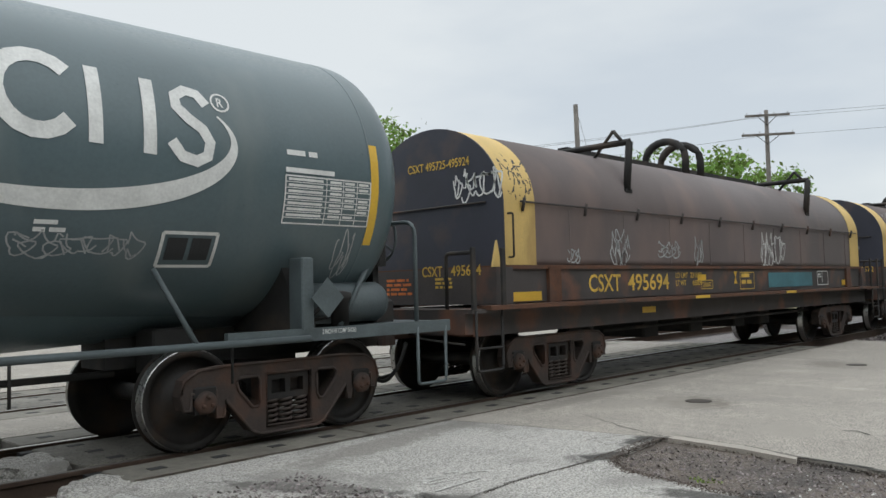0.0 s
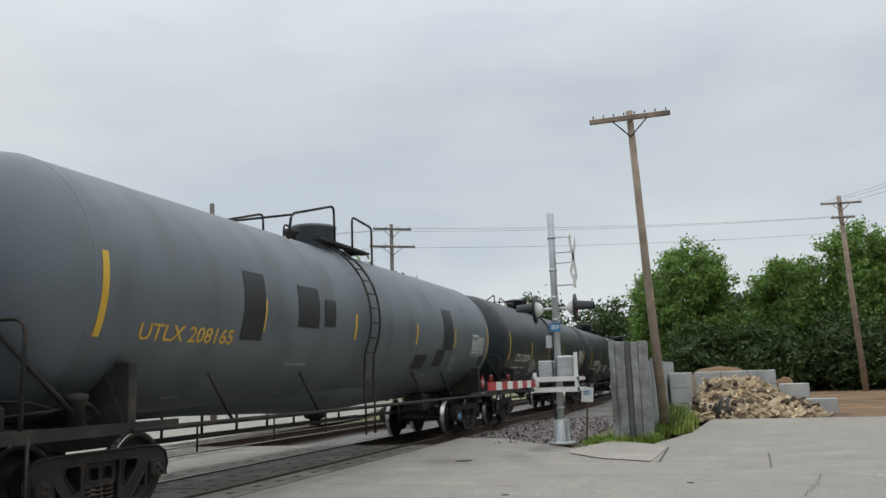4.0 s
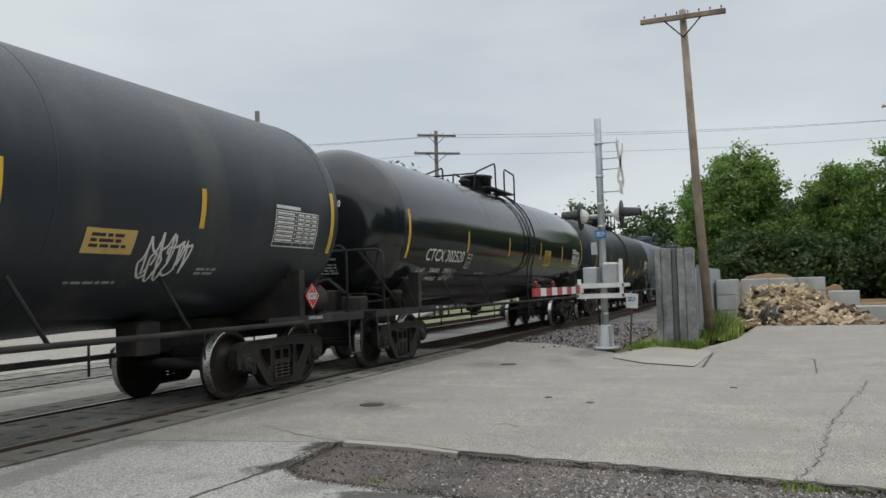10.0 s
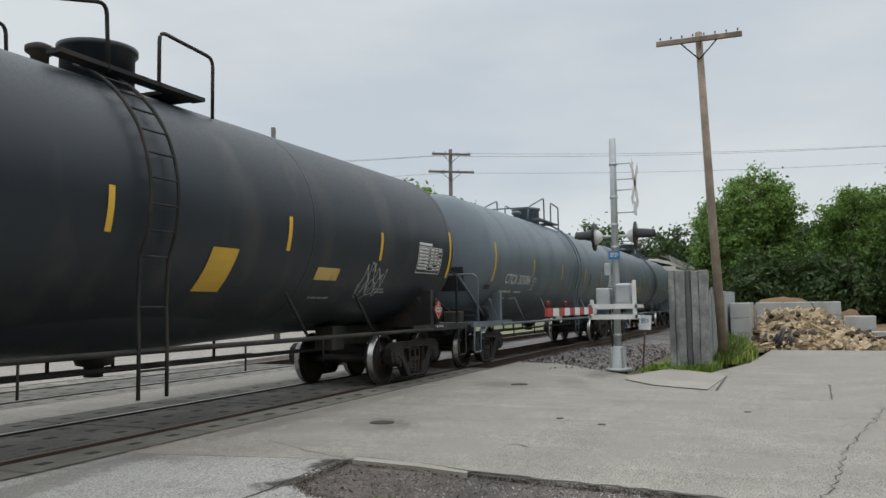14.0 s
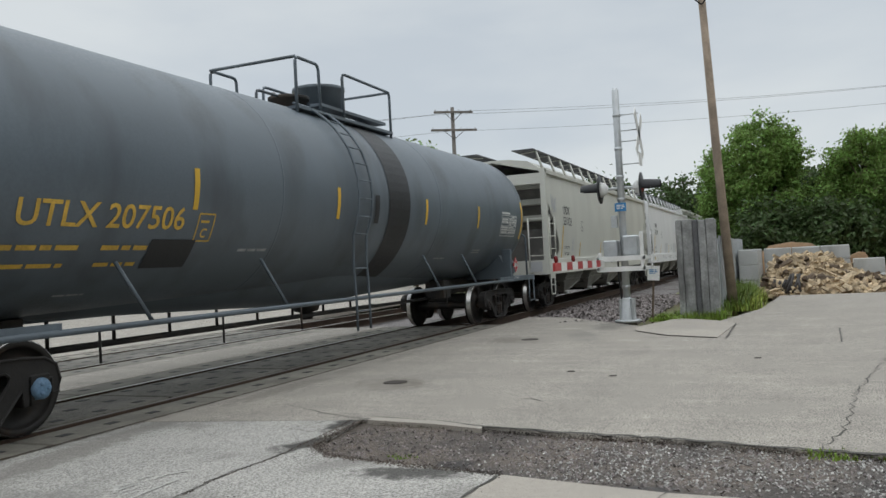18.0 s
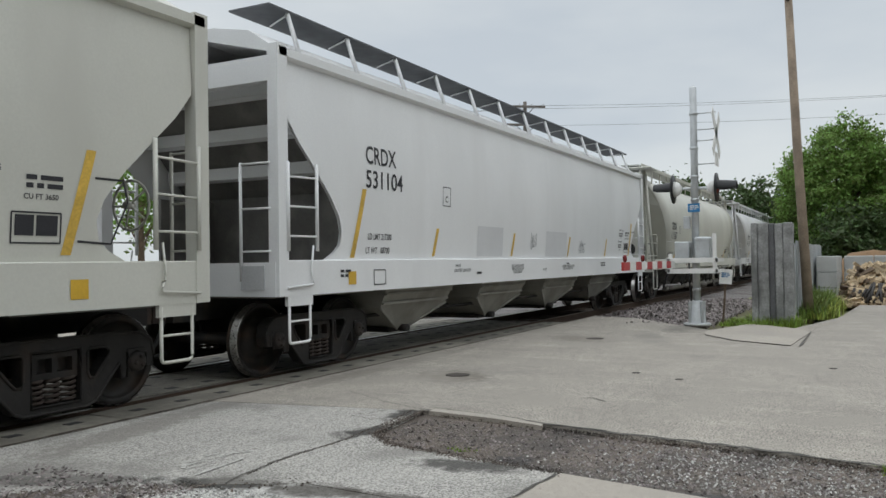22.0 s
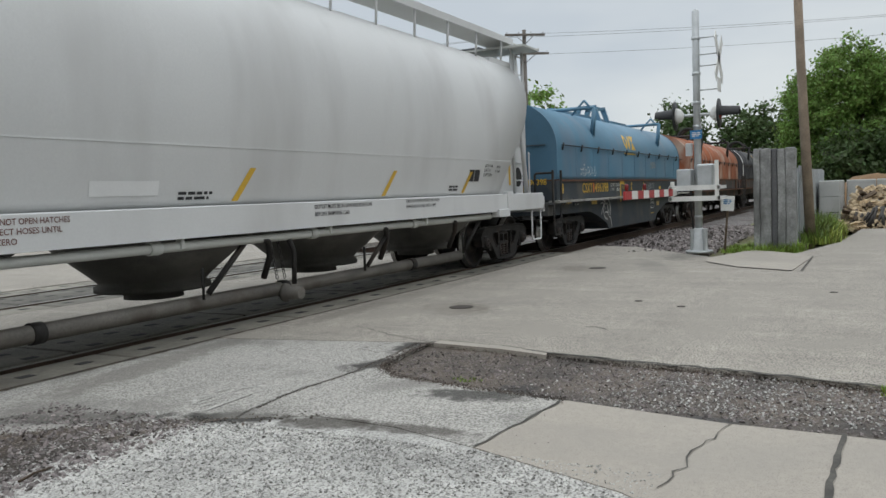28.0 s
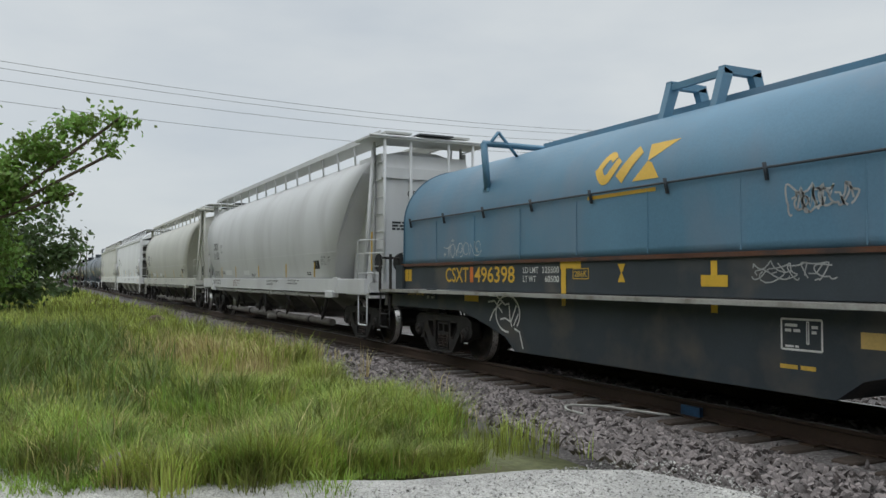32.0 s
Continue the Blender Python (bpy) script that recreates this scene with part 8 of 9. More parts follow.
# retaining blocks and the firewood
bw = thing("block_bin", "bin of stacked pale concrete blocks round firewood", "block wall")
for x0, y0, n, rows, along in ((26.9, 0.78, 3, 3, "x"), (31.0, 0.7, 3, 3, "y"), (29.6, -2.05, 1, 2, "y"), (28.7, -2.75, 1, 1, "y"), (30.6, 0.78, 1, 3, "x")):
    for r in range(rows):
        for k in range(n):
            L, W_, Hh = 1.18, 0.58, 0.48
            if along == "x":
                b = (x0 + k * 1.2, x0 + k * 1.2 + L, y0, y0 + W_)
            else:
                b = (x0, x0 + W_, y0 - k * 0.92 - 0.9, y0 - k * 0.92)
            part("concrete_block", boxm(*b, r * Hh - 0.02, (r + 1) * Hh - 0.03, c=0.025), "block", bw)
bm = bmesh.new()
rng = random.Random(12)
# split logs
LOGS = []
for k in range(6):
    bm = bmesh.new()
    ln, a = 0.46 + 0.04 * k, 0.052 + 0.007 * k
    sec = [(0, 0), (a * 1.7, 0.2 * a), (a * 1.2, a * 1.2), (0.3 * a, a * 1.6)] if k % 3 else [(a * math.cos(t), a * math.sin(t)) for t in (i * 1.047 for i in range(6))]
    prism(bm, sec, -ln / 2, ln / 2, "x")
    LOGS.append(made("split_log", bm, "bark" if k == 5 else "log"))
pile = thing("firewood_pile", "loose heap of split tan firewood in front of concrete blocks", "firewood pile", pose(26.2, 0, 0))


def heap(x, y):
    """Height of the heap at x behind its front and y across."""
    return max(0, (0.98 + 0.10 * math.sin(y * 2.1 + x)) * min(1, x / 2.3) * min(1, (0.75 - y) / 0.5 if y > 0.2 else 1) * min(1, max(0, (y + 3.1) / 1.9)))


count = 0
while count < 300:
    x, y = rng.uniform(0.0, 3.3), rng.uniform(-2.9, 0.72)
    z = heap(x, y)
    if z < 0.04 and rng.random() < 0.7:
        continue
    part("split_log", LOGS[rng.randrange(6)], None, pile, m=pose(x, y, max(0.02, z - 0.05 + rng.uniform(-0.03, 0.05)), rng.uniform(-40, 40), rng.uniform(-35, 35), rng.uniform(0, 360)))
    count += 1
verts, faces = [], []
for k in range(900):
    x, y = rng.uniform(0.0, 4.0), rng.uniform(-3.0, 0.74)
    m = pose(x, y, max(0.0, heap(x, y) - rng.uniform(0.0, 0.16)), rng.uniform(-40, 40), rng.uniform(-30, 30), rng.uniform(0, 360))
    b = len(verts)
    ln, a = rng.uniform(0.18, 0.27), rng.uniform(0.04, 0.07)
    verts += [m @ Vector(p) for p in ((-ln, 0, 0), (-ln, a * 1.8, 0), (-ln, a * 0.9, a * 1.6), (ln, 0, 0), (ln, a * 1.8, 0), (ln, a * 0.9, a * 1.6))]
    faces += [(b, b + 1, b + 2), (b + 3, b + 5, b + 4), (b, b + 3, b + 4, b + 1), (b + 1, b + 4, b + 5, b + 2), (b + 2, b + 5, b + 3, b)]
me = bpy.data.meshes.new("loose_firewood")
me.from_pydata(verts, [], faces)
me.materials.append(M["log"])
tagged(part("loose_firewood", me, None, pile), kind="stuff")
bm = bmesh.new()
for k in range(9):
    x0 = -0.3 + k * 0.1
    tube(bm, [(26.35 + rng.uniform(-0.2, 0.2), 0.45 - 0.1 * k, 0.05), (26.5, 0.3 - 0.1 * k + rng.uniform(-0.2, 0.2), 0.35 + rng.uniform(0, 0.3))], 0.045, 5)
thing("brush_heap", "dark charred branches leaning on the firewood", "brush heap", bm=bm, material="mud", kind="stuff")
for x, y, r, h in ((33.9, -0.2, 2.3, 1.60), (39.5, -8.5, 3.0, 0.35), (44, -13, 4.5, 0.6), (32.0, -2.3, 0.9, 1.12)):
    bm = bmesh.new()
    lathe(bm, [(h, 0.05), (h * 0.92, r * 0.3), (h * 0.6, r * 0.62), (h * 0.2, r * 0.9), (-0.1, r)], 26, "z")
    for v in bm.verts:
        v.co += Vector((noise.noise(v.co * 1.3), noise.noise(v.co * 1.1 + Vector((5, 0, 0))), 0.6 * noise.noise(v.co * 1.7))) * 0.28
    thing("wood_chip_heap", "heap of brown wood chips in the yard", "heap", pose(x, y, 0), bm=bm, material="chips")
# the loader in the yard
ld = thing("wheel_loader", "yellow wheel loader with a dark bucket in the yard", "loader", pose(47.5, -10.8, 0.1, 0, 0, 35))
part("body", boxm(-0.4, 1.5, -0.55, 0.55, 0.6, 1.3, c=0.08), "loader", ld)
part("cab", boxm(0.0, 0.8, -0.45, 0.45, 1.3, 2.0, c=0.06), "loader", ld)
bm = bmesh.new()
prism(bm, [(-1.9, 0.1), (-1.2, 0.05), (-1.05, 0.5), (-1.2, 0.95), (-1.35, 0.9), (-1.25, 0.5), (-1.4, 0.22)], -1.15, 1.15, "y")
part("bucket", bm, "mud", ld, "dark steel bucket")
for y in (-0.5, 0.5):
    part("lift_arm", tubem([(0.3, y, 1.4), (-0.6, y, 1.2), (-1.2, y, 0.5)], 0.07, 5), "loader", ld)
for x, y in ((-0.1, -0.7), (-0.1, 0.7), (1.2, -0.7), (1.2, 0.7)):
    bm = bmesh.new()
    lathe(bm, [(-0.16, 0.2), (-0.16, 0.5), (0.16, 0.5), (0.16, 0.2)], 20, "y", (x, y, 0.48))
    w = part("wheel", bm, "tyre", ld)
# trees of the yard and beyond
# the low leafdark crowns carry the shade below the taller ones in their colour
for k, (x, y, h, sp, n, m, low) in enumerate(((63, 1.2, 11.2, 3.9, 32000, "leaf", 0.08), (64, 4.0, 9.4, 2.4, 13000, "leaf", 0.1), (62, -5.4, 9.4, 3.7, 28000, "leaf", 0.06), (63, -10.3, 11.4, 4.3, 34000, "leaf", 0.06),
                                              (67, -13.2, 9.6, 4.0, 12000, "leafdark", 0.05), (57, -13.8, 4.0, 3.0, 9000, "leafdark", 0.08), (70, -2.6, 7.0, 4.0, 8000, "leafdark", 0.05), (60, 0.5, 4.2, 3.2, 12000, "leafdark", 0.05),
                                              (59, -3.5, 4.2, 3.2, 12000, "leafdark", 0.05), (59, -8.5, 4.6, 3.2, 12000, "leafdark", 0.05), (108, 13.5, 10.2, 5.2, 7000, "leafdark", 0.08), (112, 7.5, 11.0, 5.5, 7000, "leafdark", 0.08), (104, 20.5, 11.8, 4.0, 5000, "leafdark", 0.1))):
    tree("leafy green broadleaf tree at the yard's edge", x, y, h, sp, 100 + k, int(n * (1.7 if m == "leaf" else 1.2)), 0.115 if m == "leaf" else 0.16 if x < 66 else 0.3, m, 0.25, low, 44 if m == "leaf" else 30)
for k, (x, y, h) in enumerate(((66, -14.6, 13.5), (64, -17.2, 13.4), (62, -20.5, 13.0), (68, -19, 14.5))):
    spruce("tall blue-green spruce behind the yard", x, y, h, 4.4, 200 + k, 9000)
tree("airy green tree behind the train by the houses", 31.5, 35.0, 11.0, 3.0, 320, 4200, 0.15, "leaf", 0.22, 0.3, 14)
tree("sparse pale tree behind the train", 52.5, 29, 11.5, 3.6, 301, 1500, 0.16, "leaf", 0.2, 0.4)
tree("bright green tree behind the train", 55, 25.5, 10.6, 3.2, 302, 4000, 0.2, "leafbright", 0.22, 0.35)
tree("leafy green tree behind the train", 66, 27, 10.0, 3.5, 303, 3500, 0.22, "leaf", 0.22, 0.35)
tree("large airy green tree beyond the tracks", 3.0, 40, 9.3, 4.6, 304, 7500, 0.17, "leaf", 0.3, 0.12, 14)
tree("dark green tree beyond the tracks", 12.0, 46, 9.5, 4.0, 305, 7000, 0.2, "leafdark", 0.3, 0.12, 12)
tree("small green tree by the houses", 9.5, 58, 6.5, 2.6, 306, 3000, 0.2, "leafdark", 0.2, 0.15)
tree("low dark green shrub beyond the tracks", 2.0, 36.5, 3.0, 3.2, 307, 4000, 0.16, "leafdark", 0.1, 0.1)
tree("green tree beyond the houses", -33, 62, 8.5, 4.0, 308, 4000, 0.25, "leafdark", 0.25, 0.15)
# the tall trees that close the lot behind
for k in range(13):
    x, y = -52 + 8.0 * k, -23 - 2.5 * math.sin(k * 1.7)
    tree("tall dense dark green tree closing the lot", x, y, 14.5 + 2.0 * math.sin(k * 2.3), 5.6, 400 + k, 7000, 0.34, "leafdark", 0.32, 0.04, 26)
# the leafy tree leaning over the grass
tr = tree("bushy young tree with long leafy branches over the grass", -17.0, -2.2, 4.3, 2.2, 310, 44000, 0.062, "leafbright", 0.16, 0.10, 26)
leaves("branch_leaves", [(1.0, 2.2, 3.6, 0.55, 0.3), (1.2, 2.9, 4.1, 0.42, 0.25), (1.3, 3.5, 4.2, 0.28, 0.22), (1.3, 3.4, 3.7, 0.3, 0.2), (0.9, 1.6, 3.0, 0.6, 0.4), (1.1, 2.6, 2.9, 0.35, 0.2)], 4200, 0.06, "leafbright", tr, 7, 0.1)
for p in ((1.3, 3.6, 4.35), (1.3, 3.5, 3.7), (1.1, 2.8, 2.9)):
    part("limb", tubem([(0, 0, 1.2), (1.0, 1.1, 2.2), p], 0.03, 5), "bark", tr)
tree("dense green thicket by the track", -34, -2.0, 4.0, 3.4, 311, 6000, 0.13, "leafdark", 0.14, 0.08)
tree("dense green thicket by the track", -55, -3.0, 5.0, 4.5, 312, 5000, 0.2, "leafdark", 0.14, 0.08)


# ---- houses and vehicles beyond the tracks ----
def house(label, x0, x1, y0, y1, eave, ridge, wall, roof, windows=(), door=None, chimney=None, turn_x=True):
    h = thing("house", label, "house", pose(x0, y0, 0))
    w, d = x1 - x0, y1 - y0
    part("wall", boxm(0, w, 0, 0.2, 0, eave), wall, h)
    part("wall", boxm(0, w, d - 0.2, d, 0, eave), wall, h)
    for x in (0, w - 0.2):
        bm = bmesh.new()
        prism(bm, [(0.2, 0), (d - 0.2, 0), (d - 0.2, eave), (d / 2, ridge - 0.1), (0.2, eave)] if turn_x else [(0.2, 0), (d - 0.2, 0), (d - 0.2, eave), (0.2, eave)], x, x + 0.2, "x")
        part("gable_wall", bm, wall, h)
    for s in (0, 1):
        bm = bmesh.new()
        a, b = (-0.4, d / 2) if not s else (d + 0.4, d / 2)
        prism(bm, [(a, eave - 0.1), (b, ridge), (b, ridge + 0.14), (a, eave + 0.04)], -0.4, w + 0.4, "x")
        part("roof", bm, roof, h)
    if windows:
        for x, z, ww, hh in windows:
            f = part("window", boxm(x - 0.07, x + ww + 0.07, -0.05, 0.01, z - 0.07, z + hh + 0.07), "armwhite", h)
            part("pane", boxm(x, x + ww, -0.065, -0.052, z, z + hh), "pane", f)
            part("glazing_bar", boxm(x, x + ww, -0.075, -0.066, z + hh / 2 - 0.02, z + hh / 2 + 0.02), "armwhite", f)
    if door:
        x, ww, hh = door
        part("door", boxm(x, x + ww, -0.05, 0.01, 0, hh), "pane", h)
    if chimney:
        part("chimney", boxm(chimney - 0.3, chimney + 0.3, d / 2 - 0.3, d / 2 + 0.3, ridge - 0.4, ridge + 0.8), "brickred", h)
    return h


house("long white house with a grey shingle roof and chimney", -10.5, 0.2, 40, 49, 2.95, 5.7, "wallw", "shingle", ((1.2, 1.0, 0.9, 1.1), (3.4, 1.0, 0.9, 1.1), (6.2, 0.9, 1.6, 1.2), (8.8, 1.0, 0.8, 1.1)), (4.9, 0.9, 2.1), 5.0)
house("low yellow building with a brown roof", 13.0, 27.0, 37, 47, 3.1, 5.3, "wally", "brickred", ((2, 1, 1.4, 1.2), (6, 1, 1.4, 1.2)))
house("long low white shop building", -44, -24, 62, 72, 3.6, 4.4, "wallw", "shingle", ((2, 1, 2, 1.4), (6, 1, 2, 1.4), (10, 1, 2, 1.4)))
house("small pale house among trees", 11.5, 17.5, 62, 70, 3.4, 5.6, "wallw", "shingle", ((1, 1.2, 0.8, 1.2), (3, 1.2, 0.8, 1.2)))


shop = house("low white flat-roofed shop with a small blue sign", -24, -11.6, 42, 50, 3.9, 4.15, "wallw", "shingle", ((9.2, 0.9, 0.9, 1.3), (6.0, 0.9, 0.9, 1.3)), (7.6, 0.9, 2.1))
part("wall_sign", boxm(8.3, 8.8, -0.05, 0.0, 2.2, 2.9), "bluesign", shop, "small blue wall sign")
house("brown brick building behind the spruces", 82, 92, -34, -22, 11.0, 13.5, "brickred", "shingle")


def parked_car(label, x, y, turn, paint, tall=False):
    c = thing("parked_car", label, "car", pose(x, y, 0, 0, 0, turn))
    h = 1.75 if tall else 1.45
    bm = bmesh.new()
    prism(bm, [(-2.1, 0.35), (2.1, 0.35), (2.15, 0.8), (1.2, 0.98), (-2.15, 0.98)], -0.85, 0.85, "y")
    bmesh.ops.bevel(bm, geom=bm.edges[:], offset=0.06, segments=2, affect="EDGES")
    part("body", bm, paint, c)
    bm = bmesh.new()
    prism(bm, [(-2.05, 0.98), (0.75, 0.98), (0.25, h), (-1.95 if tall else -1.4, h)], -0.76, 0.76, "y")
    bmesh.ops.bevel(bm, geom=bm.edges[:], offset=0.06, segments=2, affect="EDGES")
    part("cabin", bm, paint if tall else "pane", c)
    for s in (-1, 1):
        part("side_window", boxm(-1.8, 0.2, *sorted((s * 0.765, s * 0.775)), 1.08, h - 0.15), "pane", c)
    part("rear_window", boxm(-2.06, -2.045, -0.6, 0.6, 1.08, h - 0.18), "pane", c)
    for x_, y_ in ((-1.3, -0.8), (-1.3, 0.8), (1.3, -0.8), (1.3, 0.8)):
        bm = bmesh.new()
        lathe(bm, [(-0.1, 0.12), (-0.1, 0.33), (0.1, 0.33), (0.1, 0.12)], 18, "y", (x_, y_, 0.33))
        part("wheel", bm, "tyre", c)
    for s in (-1, 1):
        part("tail_light", boxm(-2.17, -2.14, *sorted((s * 0.6, s * 0.8)), 0.75, 0.9), "armred", c)
    if tall:
        bm = bmesh.new()
        lathe(bm, [(-0.12, 0.1), (-0.12, 0.36), (0.1, 0.36), (0.1, 0.1)], 20, "x", (-2.2, -0.15, 1.02))
        part("spare_wheel", bm, "tyre", c, "spare wheel on the tailgate")
    return c


parked_car("pale grey off-road car with a spare wheel", 1.55, 34, 85, "carwhite", True)
parked_car("red parked car by the white house", -3.4, 31.5, 100, "redcar")
parked_car("dark green parked pickup", -9.0, 33, 170, "leafdark")
parked_car("white parked car with red tail lights", 13.5, 31, 200, "armwhite")
# chain link panels by the off-road car
fn = thing("mesh_fence", "galvanised tube fence panels round a parked car", "fence", pose(-0.4, 31.5, 0))
for x in (0, 1.3, 2.6, 3.6):
    part("fence_post", tubem([(x, 0, -0.1), (x, 0, 1.8)], 0.03, 6), "galv", fn)
for z in (0.15, 1.75):
    part("fence_rail", tubem([(0, 0, z), (3.6, 0, z)], 0.024, 6), "galv", fn)
for k in range(18):
    part("fence_bar", tubem([(2.6 + k * 0.055, 0, 0.15), (2.6 + k * 0.055, 0, 1.75)], 0.008, 4), "galv", fn)
lp = thing("street_lamp", "tall pale street lamp by the white house", "street lamp", pose(-0.95, 34.5, 0))
part("pole", tubem([(0, 0, -0.2), (0, 0, 6.0), (-0.1, 0, 6.1)], 0.07, 8), "galv", lp)
bm = bmesh.new()
lathe(bm, [(6.05, 0.1), (6.1, 0.24), (6.22, 0.26), (6.32, 0.1)], 14, "z")
part("lamp_head", bm, "galv", lp)
ss = thing("street_sign", "green street name sign on a post", "street sign", pose(-1.6, 33, 0))
part("post", tubem([(0, 0, -0.2), (0, 0, 3.5)], 0.03, 6), "galv", ss)
part("blade", boxm(-0.45, 0.45, -0.01, 0.01, 3.3, 3.55), "greensign", ss)
lettered(ss, lambda u, v: (u, -0.014, v), "blade_bars", [("s", -0.35, 0.35, 3.38, 3.47)], "white")
rt = thing("radio_mast", "thin lattice radio mast far along the track", "mast", pose(-119, 5.2, 0))
for dx, dy in ((0, 0), (0.8, 0), (0.4, 0.7)):
    part("mast_leg", tubem([(dx, dy, -0.2), (dx, dy, 7.4)], 0.06, 5), "farpole", rt)
for k in range(7):
    part("mast_brace", tubem([(0, 0, k), (0.8, 0, k + 0.9)], 0.03, 4), "farpole", rt)
for k in range(3):
    part("antenna", boxm(-0.3 + k * 0.5, -0.1 + k * 0.5, -0.1, 0.1, 6.0, 7.9), "armwhite", rt)

# ---- loose small things beside the rail ----
hose = thing("white_hose", "bent length of white hose on the ballast", "hose", pose(-7.35, 5.55, -0.075))
part("hose_line", tubem(bent([(0.75, 0.45, 0.03), (-0.1, 0.2, 0.03), (-0.32, -0.12, 0.03), (-0.1, -0.28, 0.02), (0.25, -0.28, 0.02)], 0.3, 6), 0.014, 8), "edge", hose)
for x, y, s in ((-24.5, 3.05, 0.28), (-25.4, 3.2, 0.22), (-41.5, 2.3, 0.3), (-38, 3.0, 0.22), (-6.2, 0.55, 0.13)):
    bm = bmesh.new()
    bmesh.ops.create_icosphere(bm, subdivisions=2, radius=s)
    for v in bm.verts:
        v.co *= 1 + 0.5 * noise.noise(v.co * 6 / s * 0.3 + Vector((x, y, 0)))
        v.co.z *= 0.75
    thing("boulder" if x > -7 else "dirt_clump", "pale stone in the grass" if x > -7 else "brown clump of earth in the grass", "rock", pose(x, y, s * 0.4), bm=bm, material="stone" if x > -7 else "bark")
for x, yy in ((1.0, 6.66), (0.75, 7.35)):
    bm = bmesh.new()
    line(bm, lambda u, v: (u, v, -0.155), [(x - 0.16, yy + 0.02), (x, yy - 0.02), (x + 0.05, yy - 0.2), (x + 0.02, yy - 0.02), (x + 0.3, yy + 0.03), (x + 0.36, yy - 0.04)], 0.15)
    thing("spray_mark", "yellow spray paint mark beside the rail", "paint mark", bm=bm, material="spray", kind="structure")
bm = bmesh.new()
write(bm, lambda u, v: (u, YC - GAUGE - 0.085, v), "100% Ro", 1.12, -0.115, 0.055, 0.36)
thing("rail_writing", "chalk writing on the rail's side", "writing", bm=bm, material="white", kind="structure")
bm = bmesh.new()
box(bm, -7.2, -6.9, YC - GAUGE - 0.082, YC - GAUGE - 0.036, -0.165, -0.06)
thing("rail_paint", "blue painted patch on the rail", "paint mark", bm=bm, material="railblue", kind="structure")
for x, y, w, d, h in ((2.64, 6.12, 0.30, 0.42, 0.15), (2.58, 7.52, 0.34, 0.46, 0.16), (2.32, 5.62, 0.24, 0.22, 0.10), (2.22, 6.18, 0.13, 0.16, 0.09), (2.16, 7.14, 0.12, 0.14, 0.08), (2.05, 5.42, 0.10, 0.13, 0.07)):
    bm = bmesh.new()
    bmesh.ops.create_icosphere(bm, subdivisions=4, radius=1.0)
    for v in bm.verts:
        p = v.co.copy()
        k = 1 + 0.30 * noise.noise(p * 1.7 + Vector((x * 9, y * 7, 0))) + 0.14 * noise.noise(p * 4.5 + Vector((y * 5, 0, x))) + 0.06 * noise.noise(p * 11)
        v.co = Vector((p.x * k * w, p.y * k * d, min(p.z * k * 1.5, 0.82 + 0.22 * noise.noise(Vector((p.x * 2.6 + x, p.y * 2.6 + y, 3)))) * h))
    thing("broken_concrete", "broken pale lump of concrete at the paving's edge", "rubble", pose(x, y, -0.13), bm=bm, material="aggregate")

# ---- ties ----
TIE = made("tie", boxm(-0.115, 0.115, -1.3, 1.3, -0.36, -0.19, c=0.015), "tie")
PLATE = made("tie_plate", boxm(-0.09, 0.09, -0.18, 0.18, -0.192, -0.172), "rail")
TIE_X = []
rng = random.Random(9)
for tr, yc, spans in ((TRACKS[0], YC, ((-52, XL - 0.2), (XR + 0.3, 50))), (TRACKS[1], YC2, ((-14, XL - 0.2),))):
    for a, b in spans:
        x = a
        while x < b:
            t = part("tie", TIE, None, tr, m=pose(x + rng.uniform(-0.03, 0.03), yc + rng.uniform(-0.06, 0.06), rng.uniform(-0.012, 0.008), 0, 0, rng.uniform(-1.5, 1.5)))
            if -12 < x < XL and yc == YC:
                TIE_X.append(t.matrix_local.translation.x)
            if -12 < x < XL:
                for s in (-1, 1):
                    part("tie_plate", PLATE, None, t, m=pose(0, s * GAUGE, 0))
            x += 0.53


# ---- loose stone, grass and weeds ----
def stones(name, label, n, place, size, material, seed, squash=0.7, sides=0):
    """Broken stones as small uneven lumps; place(rng, n) gives their middles."""
    rng = np.random.default_rng(seed)
    base = np.array([(1, 0, 0), (-1, 0, 0), (0, 1, 0), (0, -1, 0), (0, 0, 1), (0, 0, -1), (0.6, 0.6, 0.5), (-0.6, -0.6, 0.5)], float)
    tri = np.array([(4, 6, 2), (0, 6, 4), (0, 2, 6), (4, 2, 1), (4, 1, 7), (7, 1, 3), (4, 7, 3), (4, 3, 0), (5, 2, 0), (5, 1, 2), (5, 3, 1), (5, 0, 3)])
    c = place(rng, n)
    s = size * (0.55 + 0.9 * rng.random((n, 1, 1)))
    v = base[None] * (0.7 + 0.6 * rng.random((n, 8, 3))) * s * np.array([1.0, 0.8, squash])
    a = rng.random(n) * 6.28
    rot = np.stack([np.stack([np.cos(a), -np.sin(a), 0 * a], 1), np.stack([np.sin(a), np.cos(a), 0 * a], 1), np.stack([0 * a, 0 * a, 1 + 0 * a], 1)], 1)
    t = rng.normal(size=(n, 2)) * 0.5
    v[..., 2] += v[..., 0] * t[:, :1] + v[..., 1] * t[:, 1:]
    v = np.einsum("nij,nkj->nki", rot, v) + c[:, None, :]
    f = (tri[None] + 8 * np.arange(n)[:, None, None]).reshape(-1, 3)
    me = bpy.data.meshes.new(name)
    me.from_pydata(v.reshape(-1, 3).tolist(), [], f.tolist())
    me.materials.append(M[material])
    return tagged(new(name, me), label, "stones", kind="stuff")


